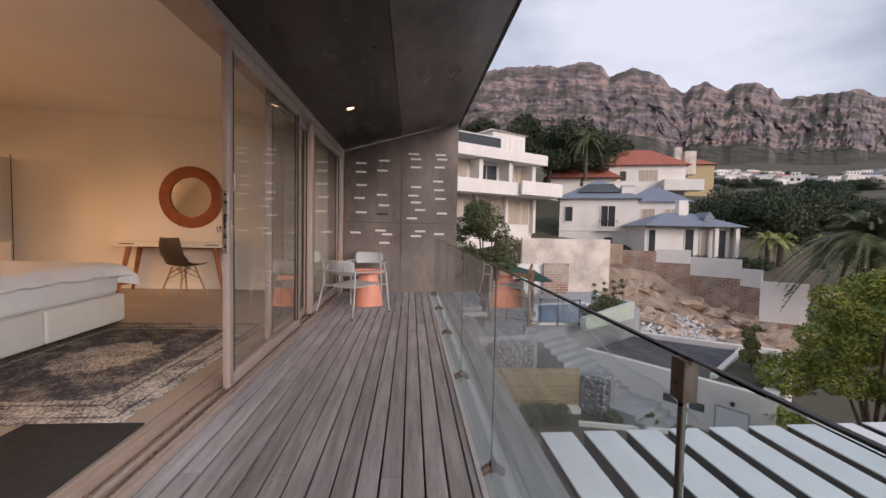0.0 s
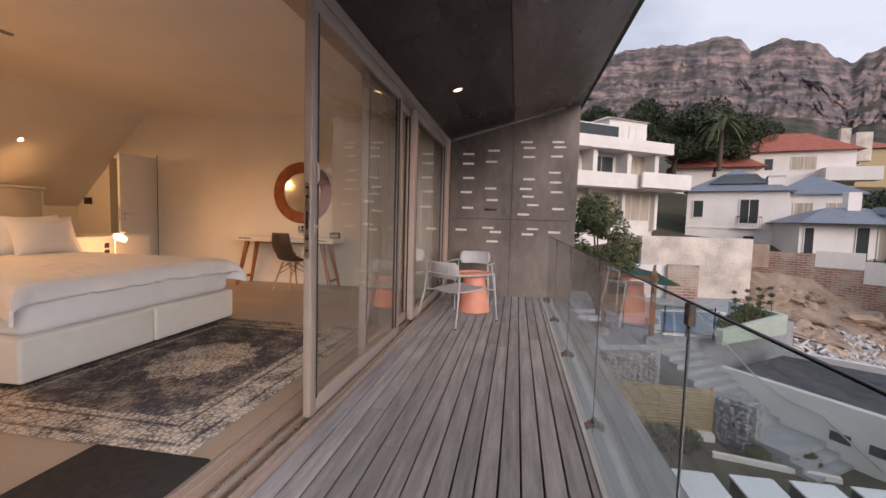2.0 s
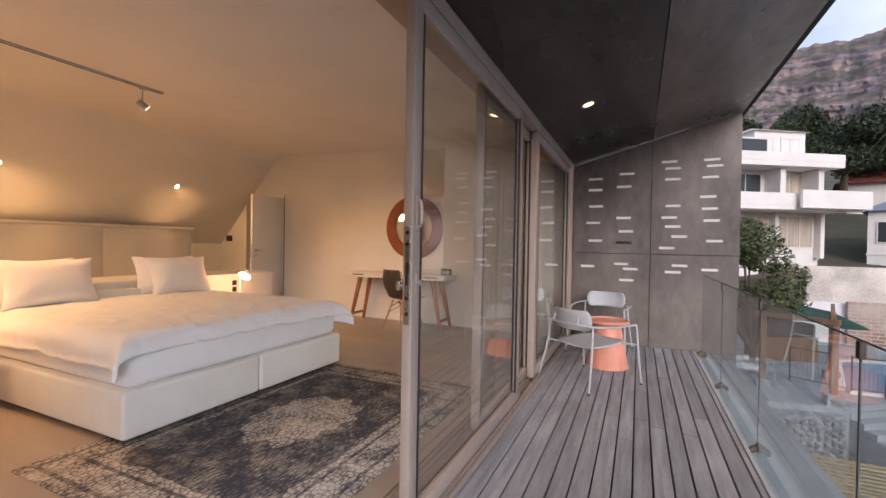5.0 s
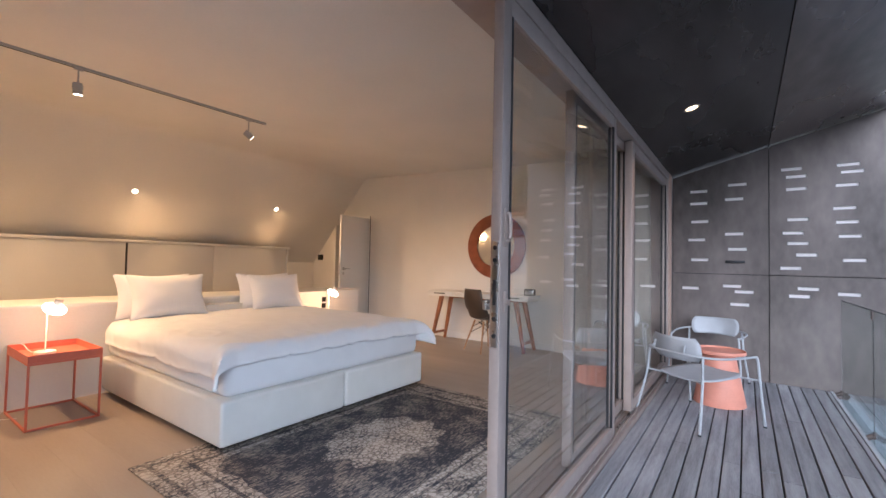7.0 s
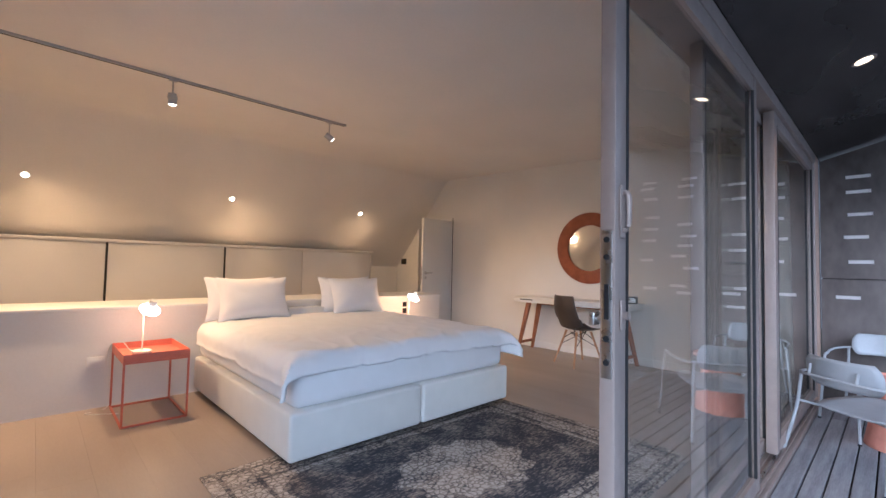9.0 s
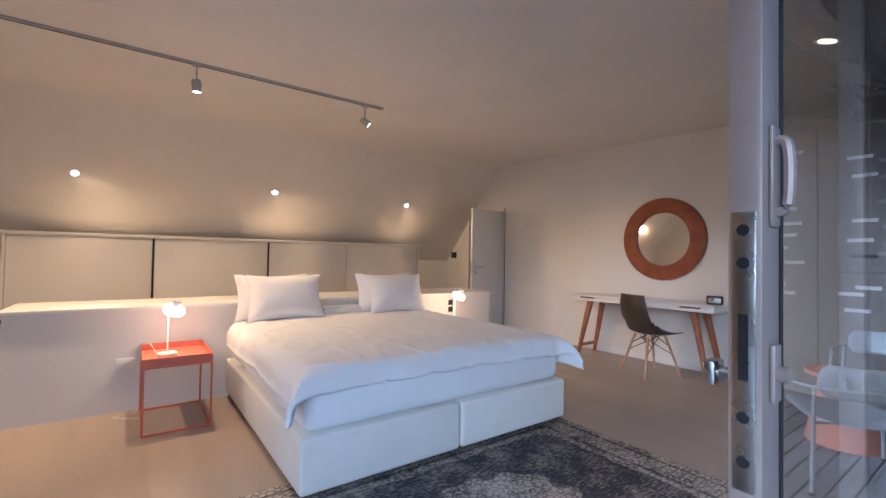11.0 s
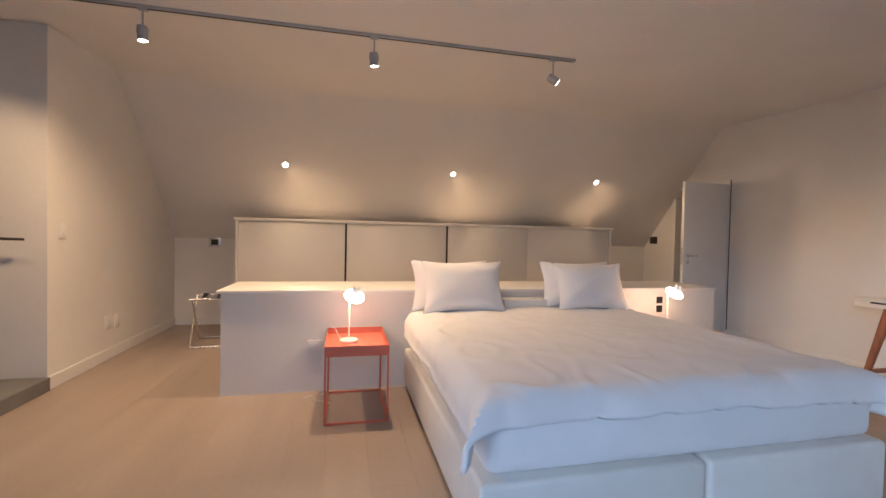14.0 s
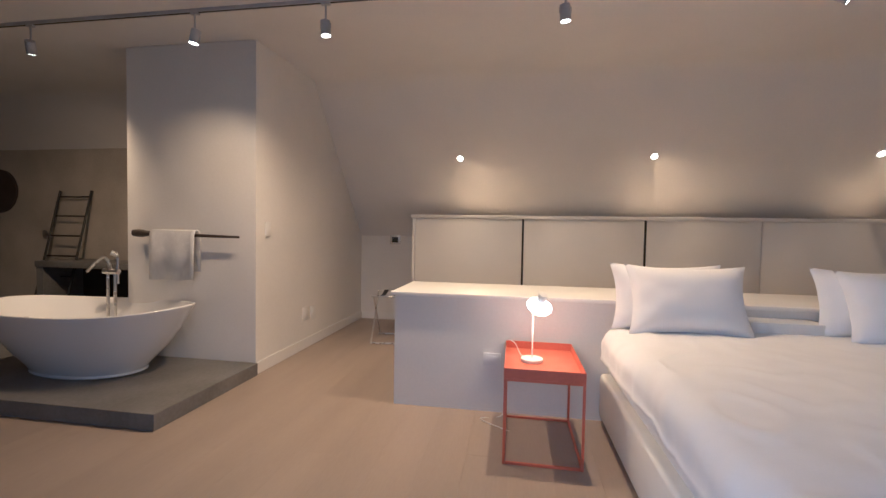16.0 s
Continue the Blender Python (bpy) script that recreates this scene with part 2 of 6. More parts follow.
floor = structure("floor", bx(RX - 0.2, -0.24, LY - 0.2, RY + 0.2, -0.14, -0.03), M_floor, "pale oak plank floor of the bedroom", "floor")
PW = 0.22
plank_mesh = {}
random.seed(5)
ix, yy0 = 0, LY
rows_y = []
while yy0 < RY - 0.01:
    rows_y.append((yy0, min(yy0 + PW, RY)))
    yy0 += PW
for r, (ya, yb) in enumerate(rows_y):
    xa = RX
    first = True
    while xa < -0.26:
        ln = random.uniform(0.7, 2.3) if first else 2.3
        first = False
        xb = min(xa + ln, -0.25)
        if xb - xa > 0.02:
            p = part("plank", box(bmesh.new(), xa + 0.0003, xb - 0.0003, ya + 0.0003, yb - 0.0003, -0.03, 0.0), M_floor, floor, "", False)
        xa = xb

wall_back = structure("wall_back", bx(RX - 0.2, RX, 1.51, RY + 0.2, 0, KNEE + 0.06), M_wall, "low white plaster knee wall under the slope", "wall")
DL, DR, DH = -5.86, -4.90, 2.0
bm = bx(RX, DL, RY, RY + 0.2, 0, 3.0)
box(bm, DR, 0.0, RY, RY + 0.2, 0, 3.0)
box(bm, DL, DR, RY, RY + 0.2, DH, 3.0)
structure("wall_right", bm, M_wall, "white plaster wall with a door opening", "wall")
bm = B()
for y0, y1 in ((0.33, 1.51),):
    prof = [(-4.07, 0), (-4.07, 2.66), (BRX, 2.70), (RX, KNEE + 0.05), (RX, 0)]
    a = [bm.verts.new((x, y0, z)) for x, z in prof]
    c = [bm.verts.new((x, y1, z)) for x, z in prof]
    bm.faces.new(a), bm.faces.new(c[::-1])
    for k in range(5):
        bm.faces.new((a[k], a[(k + 1) % 5], c[(k + 1) % 5], c[k]))
structure("wall_bath_block", bm, M_wall, "white plaster block wall beside the bath", "wall")
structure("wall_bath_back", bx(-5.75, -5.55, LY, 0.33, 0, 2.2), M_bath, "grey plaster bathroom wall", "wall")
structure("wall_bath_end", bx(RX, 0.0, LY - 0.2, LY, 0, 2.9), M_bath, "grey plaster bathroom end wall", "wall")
structure("wall_front_bath", bx(-0.2, 0.0, LY, 1.3, 0, 2.6), M_wall, "white plaster front wall", "wall")


def ceil_prof(y0, y1):
    bm = B()
    low = [(RX - 0.2, KNEE - 0.2), (RX, KNEE), (BRX - 0.12, BRZ - 0.13), (BRX - 0.04, BRZ - 0.04), (BRX + 0.06, BRZ - 0.005), (HX, HZ)]
    rows = [[(x, y, z) for x, z in low] for y in (y0, y1)]
    loft(bm, rows)
    top = [[(x - 0.0, y, z + 0.2) for x, z in low] for y in (y0, y1)]
    loft(bm, top)
    return bm


structure("ceiling", ceil_prof(LY - 0.2, RY + 0.2), M_ceil, "white ceiling sloping down to the knee wall", "ceiling", True)
bm = bx(HX - 0.01, HX + 0.02, LY, RY + 0.1, 2.42, 2.72)
box(bm, HX + 0.02, -0.13, LY, RY + 0.1, 2.42, 2.46)
structure("ceiling_recess", bm, M_ceil, "white boxed recess above the sliding doors", "ceiling")
structure("curtain_track", bx(-0.40, -0.36, 2.0, RY, 2.395, 2.42, bev=0.004), M_white, "white curtain track in the recess", "trim")
structure("roof_slab", bx(-6.9, 0.0, LY - 0.3, RY + 0.3, 2.92, 3.1), M_soffit, "dark roof over the bedroom", "roof")
structure("baseboard", box(box(bx(-4.98, -0.3, RY - 0.014, RY, 0, 0.09, bev=0.003), RX, DL, RY - 0.014, RY, 0, 0.09, bev=0.003), RX, -4.07, 1.51, 1.524, 0, 0.10, bev=0.003), M_white, "white painted skirting board", "trim")
structure("baseboard_back", bx(RX, RX + 0.014, 1.53, RY - 0.02, 0, 0.09, bev=0.003), M_white, "white painted skirting board", "trim")

# platform and bath corner
bm = bx(-4.06, -3.05, -3.2, 1.535, 0, 0.10, bev=0.004)
box(bm, -5.54, -4.066, -3.2, 0.325, 0, 0.098)
structure("bath_platform", bm, M_concrete, "low grey screed platform under the bath", "platform")

# interior door with its frame, standing ajar
bm = B()
for x0, x1 in ((DL, DL + 0.05), (DR - 0.05, DR)):
    box(bm, x0, x1, RY - 0.012, RY + 0.2, 0, DH, bev=0.003)
box(bm, DL + 0.05, DR - 0.05, RY - 0.012, RY + 0.2, DH - 0.05, DH, bev=0.003)
structure("door_frame_1", bm, M_white, "white painted door frame", "door frame")
# no recess here: a near-black strip paints the gap's shadow line
structure("door_shadow_strip", bx(DR + 0.001, DR + 0.013, RY - 0.003, RY + 0.001, 0, DH), M_groove, "thin dark strip in place of the shadow gap beside the door frame", "trim")
# hallway shell coloured near-black in place of real shade
structure("hall_backing", box(bx(DL - 0.6, DR + 0.6, RY + 1.3, RY + 1.4, 0, 2.3), DL - 0.6, DR + 0.6, RY + 0.2, RY + 1.3, 2.2, 2.3), M_hallshade, "hallway wall seen past the door, its dimness put in the colour", "wall")
structure("hall_floor", bx(DL - 0.6, DR + 0.6, RY + 0.2, RY + 1.3, -0.1, 0.0), M_floor, "oak hallway floor", "floor")
structure("hall_sides", box(bx(DL - 0.7, DL - 0.6, RY + 0.2, RY + 1.4, 0, 2.3), DR + 0.6, DR + 0.7, RY + 0.2, RY + 1.4, 0, 2.3), M_hallshade, "hallway side walls, their dimness put in the colour", "wall")
door = thing("door_1", "white flush interior door standing ajar", "door", (DR - 0.05, RY - 0.02, 0), 94, kind="structure")
part("door_leaf", bx(-0.70, 0, -0.04, 0, 0.008, DH - 0.055, bev=0.002), M_white, door)
h = B()
rod(h, (-0.63, -0.04, 1.03), (-0.63, -0.085, 1.03), 0.010)
tube(h, smooth_path([(-0.63, -0.08, 1.03), (-0.60, -0.087, 1.03), (-0.52, -0.087, 1.03)], 5), 0.009)
rod(h, (-0.63, -0.04, 1.03), (-0.63, -0.047, 1.03), 0.026, seg=20)
rod(h, (-0.63, -0.04, 0.95), (-0.63, -0.046, 0.95), 0.024, seg=20)
part("handle", h, M_chrome, door, "brushed steel lever handle")
part("lock_plate", bx(-0.703, -0.699, -0.033, -0.007, 0.92, 1.13), M_chrome, door, "steel lock plate")

# ---- sliding doors ----
def leaf(name, y0, y1, x0, x1, z0=0.035, z1=2.16, st=0.075, label="", lock=False):
    t = thing(name, label, "sliding door", kind="structure")
    for ya, yb in ((y0, y0 + st), (y1 - st, y1)):
        part("stile", bx(x0, x1, ya, yb, z0, z1, bev=0.004), M_alu, t)
    part("bottom_rail", bx(x0 + 0.002, x1 - 0.002, y0 + st, y1 - st, z0, z0 + 0.075, bev=0.004), M_alu, t)
    part("top_rail", bx(x0 + 0.002, x1 - 0.002, y0 + st, y1 - st, z1 - 0.075, z1, bev=0.004), M_alu, t)
    g = part("pane", bx((x0 + x1) / 2 - 0.004, (x0 + x1) / 2 + 0.004, y0 + st - 0.005, y1 - st + 0.005, z0 + 0.07, z1 - 0.07), M_pane, t, "clear glass pane", False)
    g.visible_shadow = False
    b = B()
    for xa, xb in ((x0 - 0.001, x0 + 0.012), (x1 - 0.012, x1 + 0.001)):
        for ya, yb in ((y0 + st - 0.001, y0 + st + 0.012), (y1 - st - 0.012, y1 - st + 0.001)):
            box(b, xa, xb, ya, yb, z0 + 0.076, z1 - 0.076)
    part("glazing_bead", b, M_black, t, "dark glazing gasket", False)
    return t


slider = leaf("door_2", 4.12, 5.78, -0.030, 0.012, st=0.065, label="aluminium-framed glass sliding door pushed open")
# lock furniture on the leading edge
part("lock_plate", bx(-0.023, 0.005, 4.1160, 4.1205, 0.86, 1.24, bev=0.001), M_chrome, slider, "steel lock strip")
b = B()
for z in (0.90, 0.96, 1.17, 1.215):
    rod(b, (-0.009, 4.1175, z), (-0.009, 4.1140, z), 0.008)
box(b, -0.015, -0.003, 4.1145, 4.1165, 1.01, 1.10)
part("lock_bolt", b, M_black, slider)
b = B()
tube(b, smooth_path([(0.012, 4.1550, 1.24), (0.030, 4.1550, 1.25), (0.030, 4.1550, 1.33), (0.012, 4.1550, 1.34)], 5), 0.007)
box(b, 0.012, 0.018, 4.1400, 4.1700, 1.22, 1.36, bev=0.004)
part("pull_handle", b, M_alu, slider)
b = B()
box(b, 0.012, 0.020, 4.1420, 4.1680, 0.98, 1.06, bev=0.004)
rod(b, (0.018, 4.1550, 1.02), (0.032, 4.1550, 1.02), 0.011)
part("thumb_turn", b, M_alu, slider)
b = B()
rod(b, (-0.030, 4.1600, 1.005), (-0.055, 4.1600, 1.005), 0.010)
box(b, -0.073, -0.055, 4.1420, 4.1780, 0.987, 1.023, bev=0.004)
part("inner_knob", b, M_chrome, slider, "steel inner latch knob")
leaf("door_3", 5.14, 6.42, -0.125, -0.07, label="aluminium-framed glass sliding door on the inner track", st=0.024)
leaf("window_1", 6.36, 8.20, -0.062, -0.004, z0=0.035, label="aluminium-framed fixed glass pane with a drawn curtain", st=0.09)
leaf("door_4", 1.32, 2.62, -0.125, -0.07, label="aluminium-framed glass sliding door on the inner track", st=0.04)
b = bx(-0.20, 0.012, 1.3, 8.22, 2.165, 2.24, bev=0.003)
box(b, -0.20, 0.004, 8.20, 8.235, 0.035, 2.165, bev=0.003)
structure("door_head_frame", b, M_alu, "aluminium head frame of the sliding doors", "door frame")
structure("lintel", bx(-0.18, -0.01, 1.3, RY, 2.242, 2.92), M_soffit, "dark lintel above the sliding doors", "wall")
structure("jamb_column", bx(-0.26, 0.004, 8.236, 8.50, -0.1, 2.45), M_jamb, "peach-toned plaster jamb beside the glazing", "wall")
sill = thing("sliding_track", "grooved aluminium sliding door track set in the floor", "door track", kind="structure")
part("base", bx(-0.24, 0.03, 1.3, 8.23, -0.10, -0.005), M_alu, sill, "", False)
for k, xg in enumerate((-0.236, -0.19, -0.128, -0.066, -0.008, 0.014)):
    part("rib", bx(xg, xg + (0.012 if k not in (2, 3) else 0.006), 1.3, 8.23, -0.012, 0.0 if k != 4 else 0.006), M_alu, sill, "", False)
part("guide", bx(-0.10, -0.086, 1.3, 8.23, -0.011, 0.012), M_chrome, sill, "", False)
part("guide", bx(-0.034, -0.022, 1.3, 8.23, -0.011, 0.012), M_chrome, sill, "", False)

cur = thing("curtain", "drawn cream sheer curtain behind the glass", "curtain")
bm = B()
top, bot = [], []
for i in range(150):
    s = i / 149
    yv = 6.46 + s * 1.70
    xv = -0.165 + 0.030 * math.sin(s * 62) + 0.015 * math.sin(s * 23 + 1)
    top.append((xv * 0.6 - 0.08, yv, 2.15))
    bot.append((xv, yv + 0.01 * math.sin(s * 31), 0.02))
loft(bm, [top, [((a[0] + c[0]) / 2, (a[1] + c[1]) / 2, 1.2) for a, c in zip(top, bot)], bot])
part("drape", bm, M_curtain, cur, solid=0.003)

# ---- deck, end wall and soffit ----
deck = tagged(part("deck", bx(0.03, 1.404, -3.0, 8.50, -0.16, DZ - 0.024), M_joist, None, "", False), "dark substructure of a weathered timber deck", "deck", "", "structure")
random.seed(11)
pitch, nb = 0.0958, 14
for k in range(-1, nb):
    xa = 0.124 + pitch * k + 0.0045
    xb = min(xa + pitch - 0.009, 1.403)
    xa = max(xa, 0.034)
    ya = -3.0
    cut = random.uniform(0.2, 3.0)
    while ya < 8.49:
        yb = min(ya + cut, 8.492)
        part("board", box(bmesh.new(), xa, xb, ya + 0.0015, yb - 0.0015, DZ - 0.024, DZ - random.uniform(0, 0.002), bev=0.0025, seg=1), M_deck, deck, "", False)
        ya, cut = yb, random.choice((3.3, 3.9, 4.5))
structure("deck_edge", bx(1.406, 1.430, -3.0, 8.49, -0.16, DZ + 0.004, bev=0.003), M_outwhite, "pale metal edge profile of the deck", "trim")
structure("eave_flashing", bx(1.432, 1.81, -4.0, 8.9, -0.32, -0.10), M_flash, "blue-grey metal flashing below the balustrade", "roof edge")
structure("facade_below", bx(-0.2, 1.95, -4.0, 8.8, -7.5, -0.33), M_wall, "plain white wall below the deck", "wall")

EY = 8.515
SLOTS = [(0.28, 2.05), (0.28, 1.91), (0.65, 2.10), (0.62, 1.94), (0.29, 1.70), (0.26, 1.49), (0.62, 1.55), (0.29, 1.26), (0.65, 1.38), (1.12, 2.26), (1.16, 2.14), (1.16, 2.01), (1.56, 2.28), (1.59, 2.15), (1.55, 2.02), (1.17, 1.69), (1.53, 1.79), (1.55, 1.65), (1.13, 1.55), (1.17, 1.44), (1.57, 1.51), (1.24, 1.32), (1.11, 1.18), (1.60, 1.27), (0.20, 0.93), (0.60, 0.97), (0.71, 0.91), (0.67, 0.77), (1.25, 0.97), (1.18, 0.89), (1.56, 0.93)]


def top_at(x):
    return 2.235 + 0.278 * x


def slotted(x0, x1, z0, z1, holes, y, th):
    """A sheet with real slots through it; z1 None: cut to the soffit's slope."""
    xs = sorted({x0, x1, *[round(a + s * 0.085, 4) for a, _ in holes for s in (-1, 1)]})
    zs = sorted({z0, z1 if z1 else 2.25, *[round(c + s * 0.0165, 4) for _, c in holes for s in (-1, 1)]})
    bm = B()
    inside = lambda x, z: any(abs(x - a) < 0.085 and abs(z - c) < 0.0165 for a, c in holes)  # noqa: E731
    grid = {}

    def vert(i, k, yy):
        z = zs[k]
        if z1 is None and k == len(zs) - 1:
            z = top_at(xs[i]) - 0.012
        key = (i, k, yy)
        if key not in grid:
            grid[key] = bm.verts.new((xs[i], yy, z))
        return grid[key]

    full = {(i, k) for i in range(len(xs) - 1) for k in range(len(zs) - 1) if not inside((xs[i] + xs[i + 1]) / 2, (zs[k] + zs[k + 1]) / 2)}
    for i, k in full:
        for yy in (y, y + th):
            bm.faces.new((vert(i, k, yy), vert(i + 1, k, yy), vert(i + 1, k + 1, yy), vert(i, k + 1, yy)))
        for (di, dk), ea, eb in (((-1, 0), (i, k), (i, k + 1)), ((1, 0), (i + 1, k), (i + 1, k + 1)), ((0, -1), (i, k), (i + 1, k)), ((0, 1), (i, k + 1), (i + 1, k + 1))):
            if (i + di, k + dk) not in full:
                bm.faces.new((vert(*ea, y), vert(*eb, y), vert(*eb, y + th), vert(*ea, y + th)))
    return bm


screen = thing("wall_end", "weathered dark steel end wall with slots coloured to look lit", "wall", kind="structure")
# dark strips added behind the seams to block light leaking through
part("seam_backing", box(bx(0.88, 0.98, EY + 0.032, EY + 0.05, -0.1, 2.45), 0.02, 1.8, EY + 0.0515, EY + 0.06, 1.07, 1.13), M_groove, screen, "", False)
part("backing", box(bx(-0.03, 0.0, EY + 0.03, EY + 0.10, -0.16, 2.2), 1.80, 1.85, EY + 0.03, EY + 0.10, -0.16, 2.72), M_steel, screen, "", False)
for x0, x1 in ((0.012, 0.926), (0.934, 1.845)):
    low = [h for h in SLOTS if x0 < h[0] < x1 and h[1] < 1.1]
    up = [h for h in SLOTS if x0 < h[0] < x1 and h[1] > 1.1]
    part("panel", slotted(x0, x1, -0.10, 1.096, low, EY, 0.03), M_steel, screen, "", False)
    part("panel", slotted(x0, x1, 1.104, None, [h if h[1] < 2.2 else (h[0], min(h[1], 2.222)) for h in up], EY, 0.03), M_steel, screen, "", False)
# strips painted pale so that the slots read as lit from behind
for hx, hz in SLOTS:
    hz = min(hz, 2.222)
    p = part("slot_strip", bx(hx - 0.0845, hx + 0.0845, EY + 0.012, EY + 0.018, hz - 0.016, hz + 0.016), M_frost, screen, "frosted strip, pale to look lit from behind", False)
part("letter_slot", bx(0.54, 0.72, EY - 0.012, EY - 0.001, 1.225, 1.255, bev=0.003), M_black, screen, "small black slot plate")
rv = B()
for zz in [0.05 + 0.115 * k for k in range(20)]:
    for xx in (0.89, 0.97):
        if zz < top_at(xx) - 0.06:
            rod(rv, (xx, EY - 0.0035, zz), (xx, EY + 0.0, zz), 0.006, seg=8)
part("rivet", rv, M_steel, screen)["kind"] = "stuff"

soff = thing("soffit", "dark steel-clad sloping soffit over the deck", "ceiling", kind="structure")


def soffit_panel(x0, x1, y0, y1, material):
    bm = B()
    pts = [(x0, y0), (x1, y0), (x1, y1), (x0, y1)]
    lo = [bm.verts.new((x, y, top_at(x))) for x, y in pts]
    hi = [bm.verts.new((x, y, top_at(x) + 0.02)) for x, y in pts]
    bm.faces.new(lo), bm.faces.new(hi)
    for k in range(4):
        bm.faces.new((lo[k], lo[(k + 1) % 4], hi[(k + 1) % 4], hi[k]))
    part("panel", bm, material, soff, "", False)


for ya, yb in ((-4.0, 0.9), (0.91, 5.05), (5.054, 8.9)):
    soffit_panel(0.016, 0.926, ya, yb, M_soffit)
# same cladding, with the reflection's brown tone painted in
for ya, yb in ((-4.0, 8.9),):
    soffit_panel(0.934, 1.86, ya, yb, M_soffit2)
bm = B()
rows = [[(x, y, top_at(x) + 0.022) for x in (0.0, 1.87)] for y in (-4.0, 8.9)]
loft(bm, rows)
loft(bm, [[(x, y, top_at(x) + 0.14) for x in (0.0, 1.90)] for y in (-4.0, 8.9)])
box(bm, 1.862, 1.90, -4.0, 8.9, top_at(1.86) + 0.0, top_at(1.86) + 0.15)
part("roof_deck", bm, M_groove, soff, "", False)

# recessed soffit light
dl = thing("soffit_downlight", "round recessed warm downlight in the dark soffit", "ceiling light", (0.40, 6.38, top_at(0.40)), 0)
tilt = pose(0, 0, 0, 0, -math.degrees(math.atan(0.278)), 0)
bm = lathe(B(), [(0.040, -0.002), (0.052, -0.006), (0.056, -0.001), (0.050, 0.012), (0.040, 0.012)])
bmesh.ops.transform(bm, matrix=tilt, verts=bm.verts)
part("rim", bm, M_alu, dl)
bm = lathe(B(), [(0.001, -0.0025), (0.040, -0.0025), (0.040, 0.004), (0.001, 0.004)])
bmesh.ops.transform(bm, matrix=tilt, verts=bm.verts)
part("lens", bm, M_bulb, dl, "glowing warm lens")
lamp("soffit_lamp", "SPOT", (0.40, 6.38, top_at(0.40) - 0.02), 14, WARM, 0.04, (0.42, 6.38, 0), 120, 0.8)

# ---- glass balustrade ----
M_clamp = mat("rusty_clamp", (0.10, 0.075, 0.065), 0.6, 0.25, 20.0, 0.1)
rail = thing("balustrade", "frameless clear glass balustrade with dark top cap", "balustrade", kind="structure")
JOINTS = [-2.8, -1.6, -0.4, 0.75, 2.02, 3.34, 4.56, 5.85, 7.15, 8.44]
GX = 1.49
for a, c in zip(JOINTS, JOINTS[1:]):
    g = part("pane", bx(GX - 0.006, GX + 0.006, a + 0.006, c - 0.006, -0.098, 0.872, bev=0.001, seg=1), M_rail, rail, "clear glass pane", False)
    g.visible_shadow = False
    for zz in (0.10,):
        for yy in (c - 0.035,):
            part("clamp", rod(rod(B(), (GX - 0.016, yy, -0.02), (GX - 0.007, yy, -0.02), 0.028, seg=16), (1.431, yy, -0.05), (GX - 0.014, yy, -0.02), 0.018, seg=16), M_clamp, rail, "dark glass fixing")
part("top_cap", bx(GX - 0.0045, GX + 0.0045, -2.8, 8.44, 0.8725, 0.8750, bev=0.0008), M_black, rail, "slim dark top cap")
for c in JOINTS[1:-1]:
    cp = part("joint_post", bx(GX - 0.0075, GX + 0.0075, c - 0.0045, c + 0.0045, -0.06, 0.8015, bev=0.002), M_black, rail, "slim black post at the glass joint")
    part("clamp_box", bx(GX - 0.014, GX + 0.014, c - 0.016, c + 0.016, 0.812, 0.8715, bev=0.003), M_clamp, cp, "square rusty glass clamp")
    part("clamp_screw", rod(B(), (GX - 0.018, c, 0.837), (GX - 0.016, c, 0.837), 0.004, seg=10), M_black, cp)

# ---- bedroom ----
# low wall behind the bed, with a ledge
hw = thing("headboard_wall", "low white plastered half wall behind the bed with a ledge", "half wall", kind="structure")
part("body", bx(-4.35, -3.73, 2.76, 7.02, 0, 0.745), M_wall, hw, "", False)
part("ledge", bx(-4.36, -3.71, 2.735, 7.03, 0.746, 0.77, bev=0.003), M_white, hw, "white lacquered ledge")
part("bed_shelf", bx(-3.728, -3.56, 4.86, 5.25, 0.60, 0.70, bev=0.003), M_white, hw, "white boxed shelf behind the pillows")
for yy, zz in ((6.42, 0.66), (6.42, 0.58)):
    part("socket", bx(-3.729, -3.722, yy - 0.03, yy + 0.03, zz - 0.03, zz + 0.03, bev=0.002), M_black, hw, "small dark socket")

# wardrobe along the slope
wd = thing("wardrobe", "long low cream wardrobe with sliding doors under the slope", "wardrobe")
part("body", bx(-6.15, -5.70, 2.44, 7.19, 0.0, 1.334), M_cab, wd, "", False)
part("side_panel", bx(-6.15, -5.64, 2.415, 2.439, 0.0, 1.335, bev=0.002), M_cab, wd)
part("side_panel", bx(-6.15, -5.64, 7.191, 7.215, 0.0, 1.335, bev=0.002), M_cab, wd)
part("top", bx(-6.15, -5.62, 2.40, 7.23, 1.336, 1.372, bev=0.003), M_cab, wd)
for a, c, dx in ((2.441, 3.625, 0.004), (3.65, 4.875, 0.004), (4.90, 5.974, 0.004), (5.979, 7.189, 0.004)):
    d = part("door", bx(-5.695 + dx, -5.672 + dx, a, c, 0.03, 1.3345, bev=0.002), M_cab, wd, "plain cream sliding door")
for c in (3.637, 4.888):
    part("finger_groove", bx(-5.698, -5.672, c - 0.010, c + 0.010, 0.03, 1.3345), M_groove, wd, "dark vertical finger groove", False)

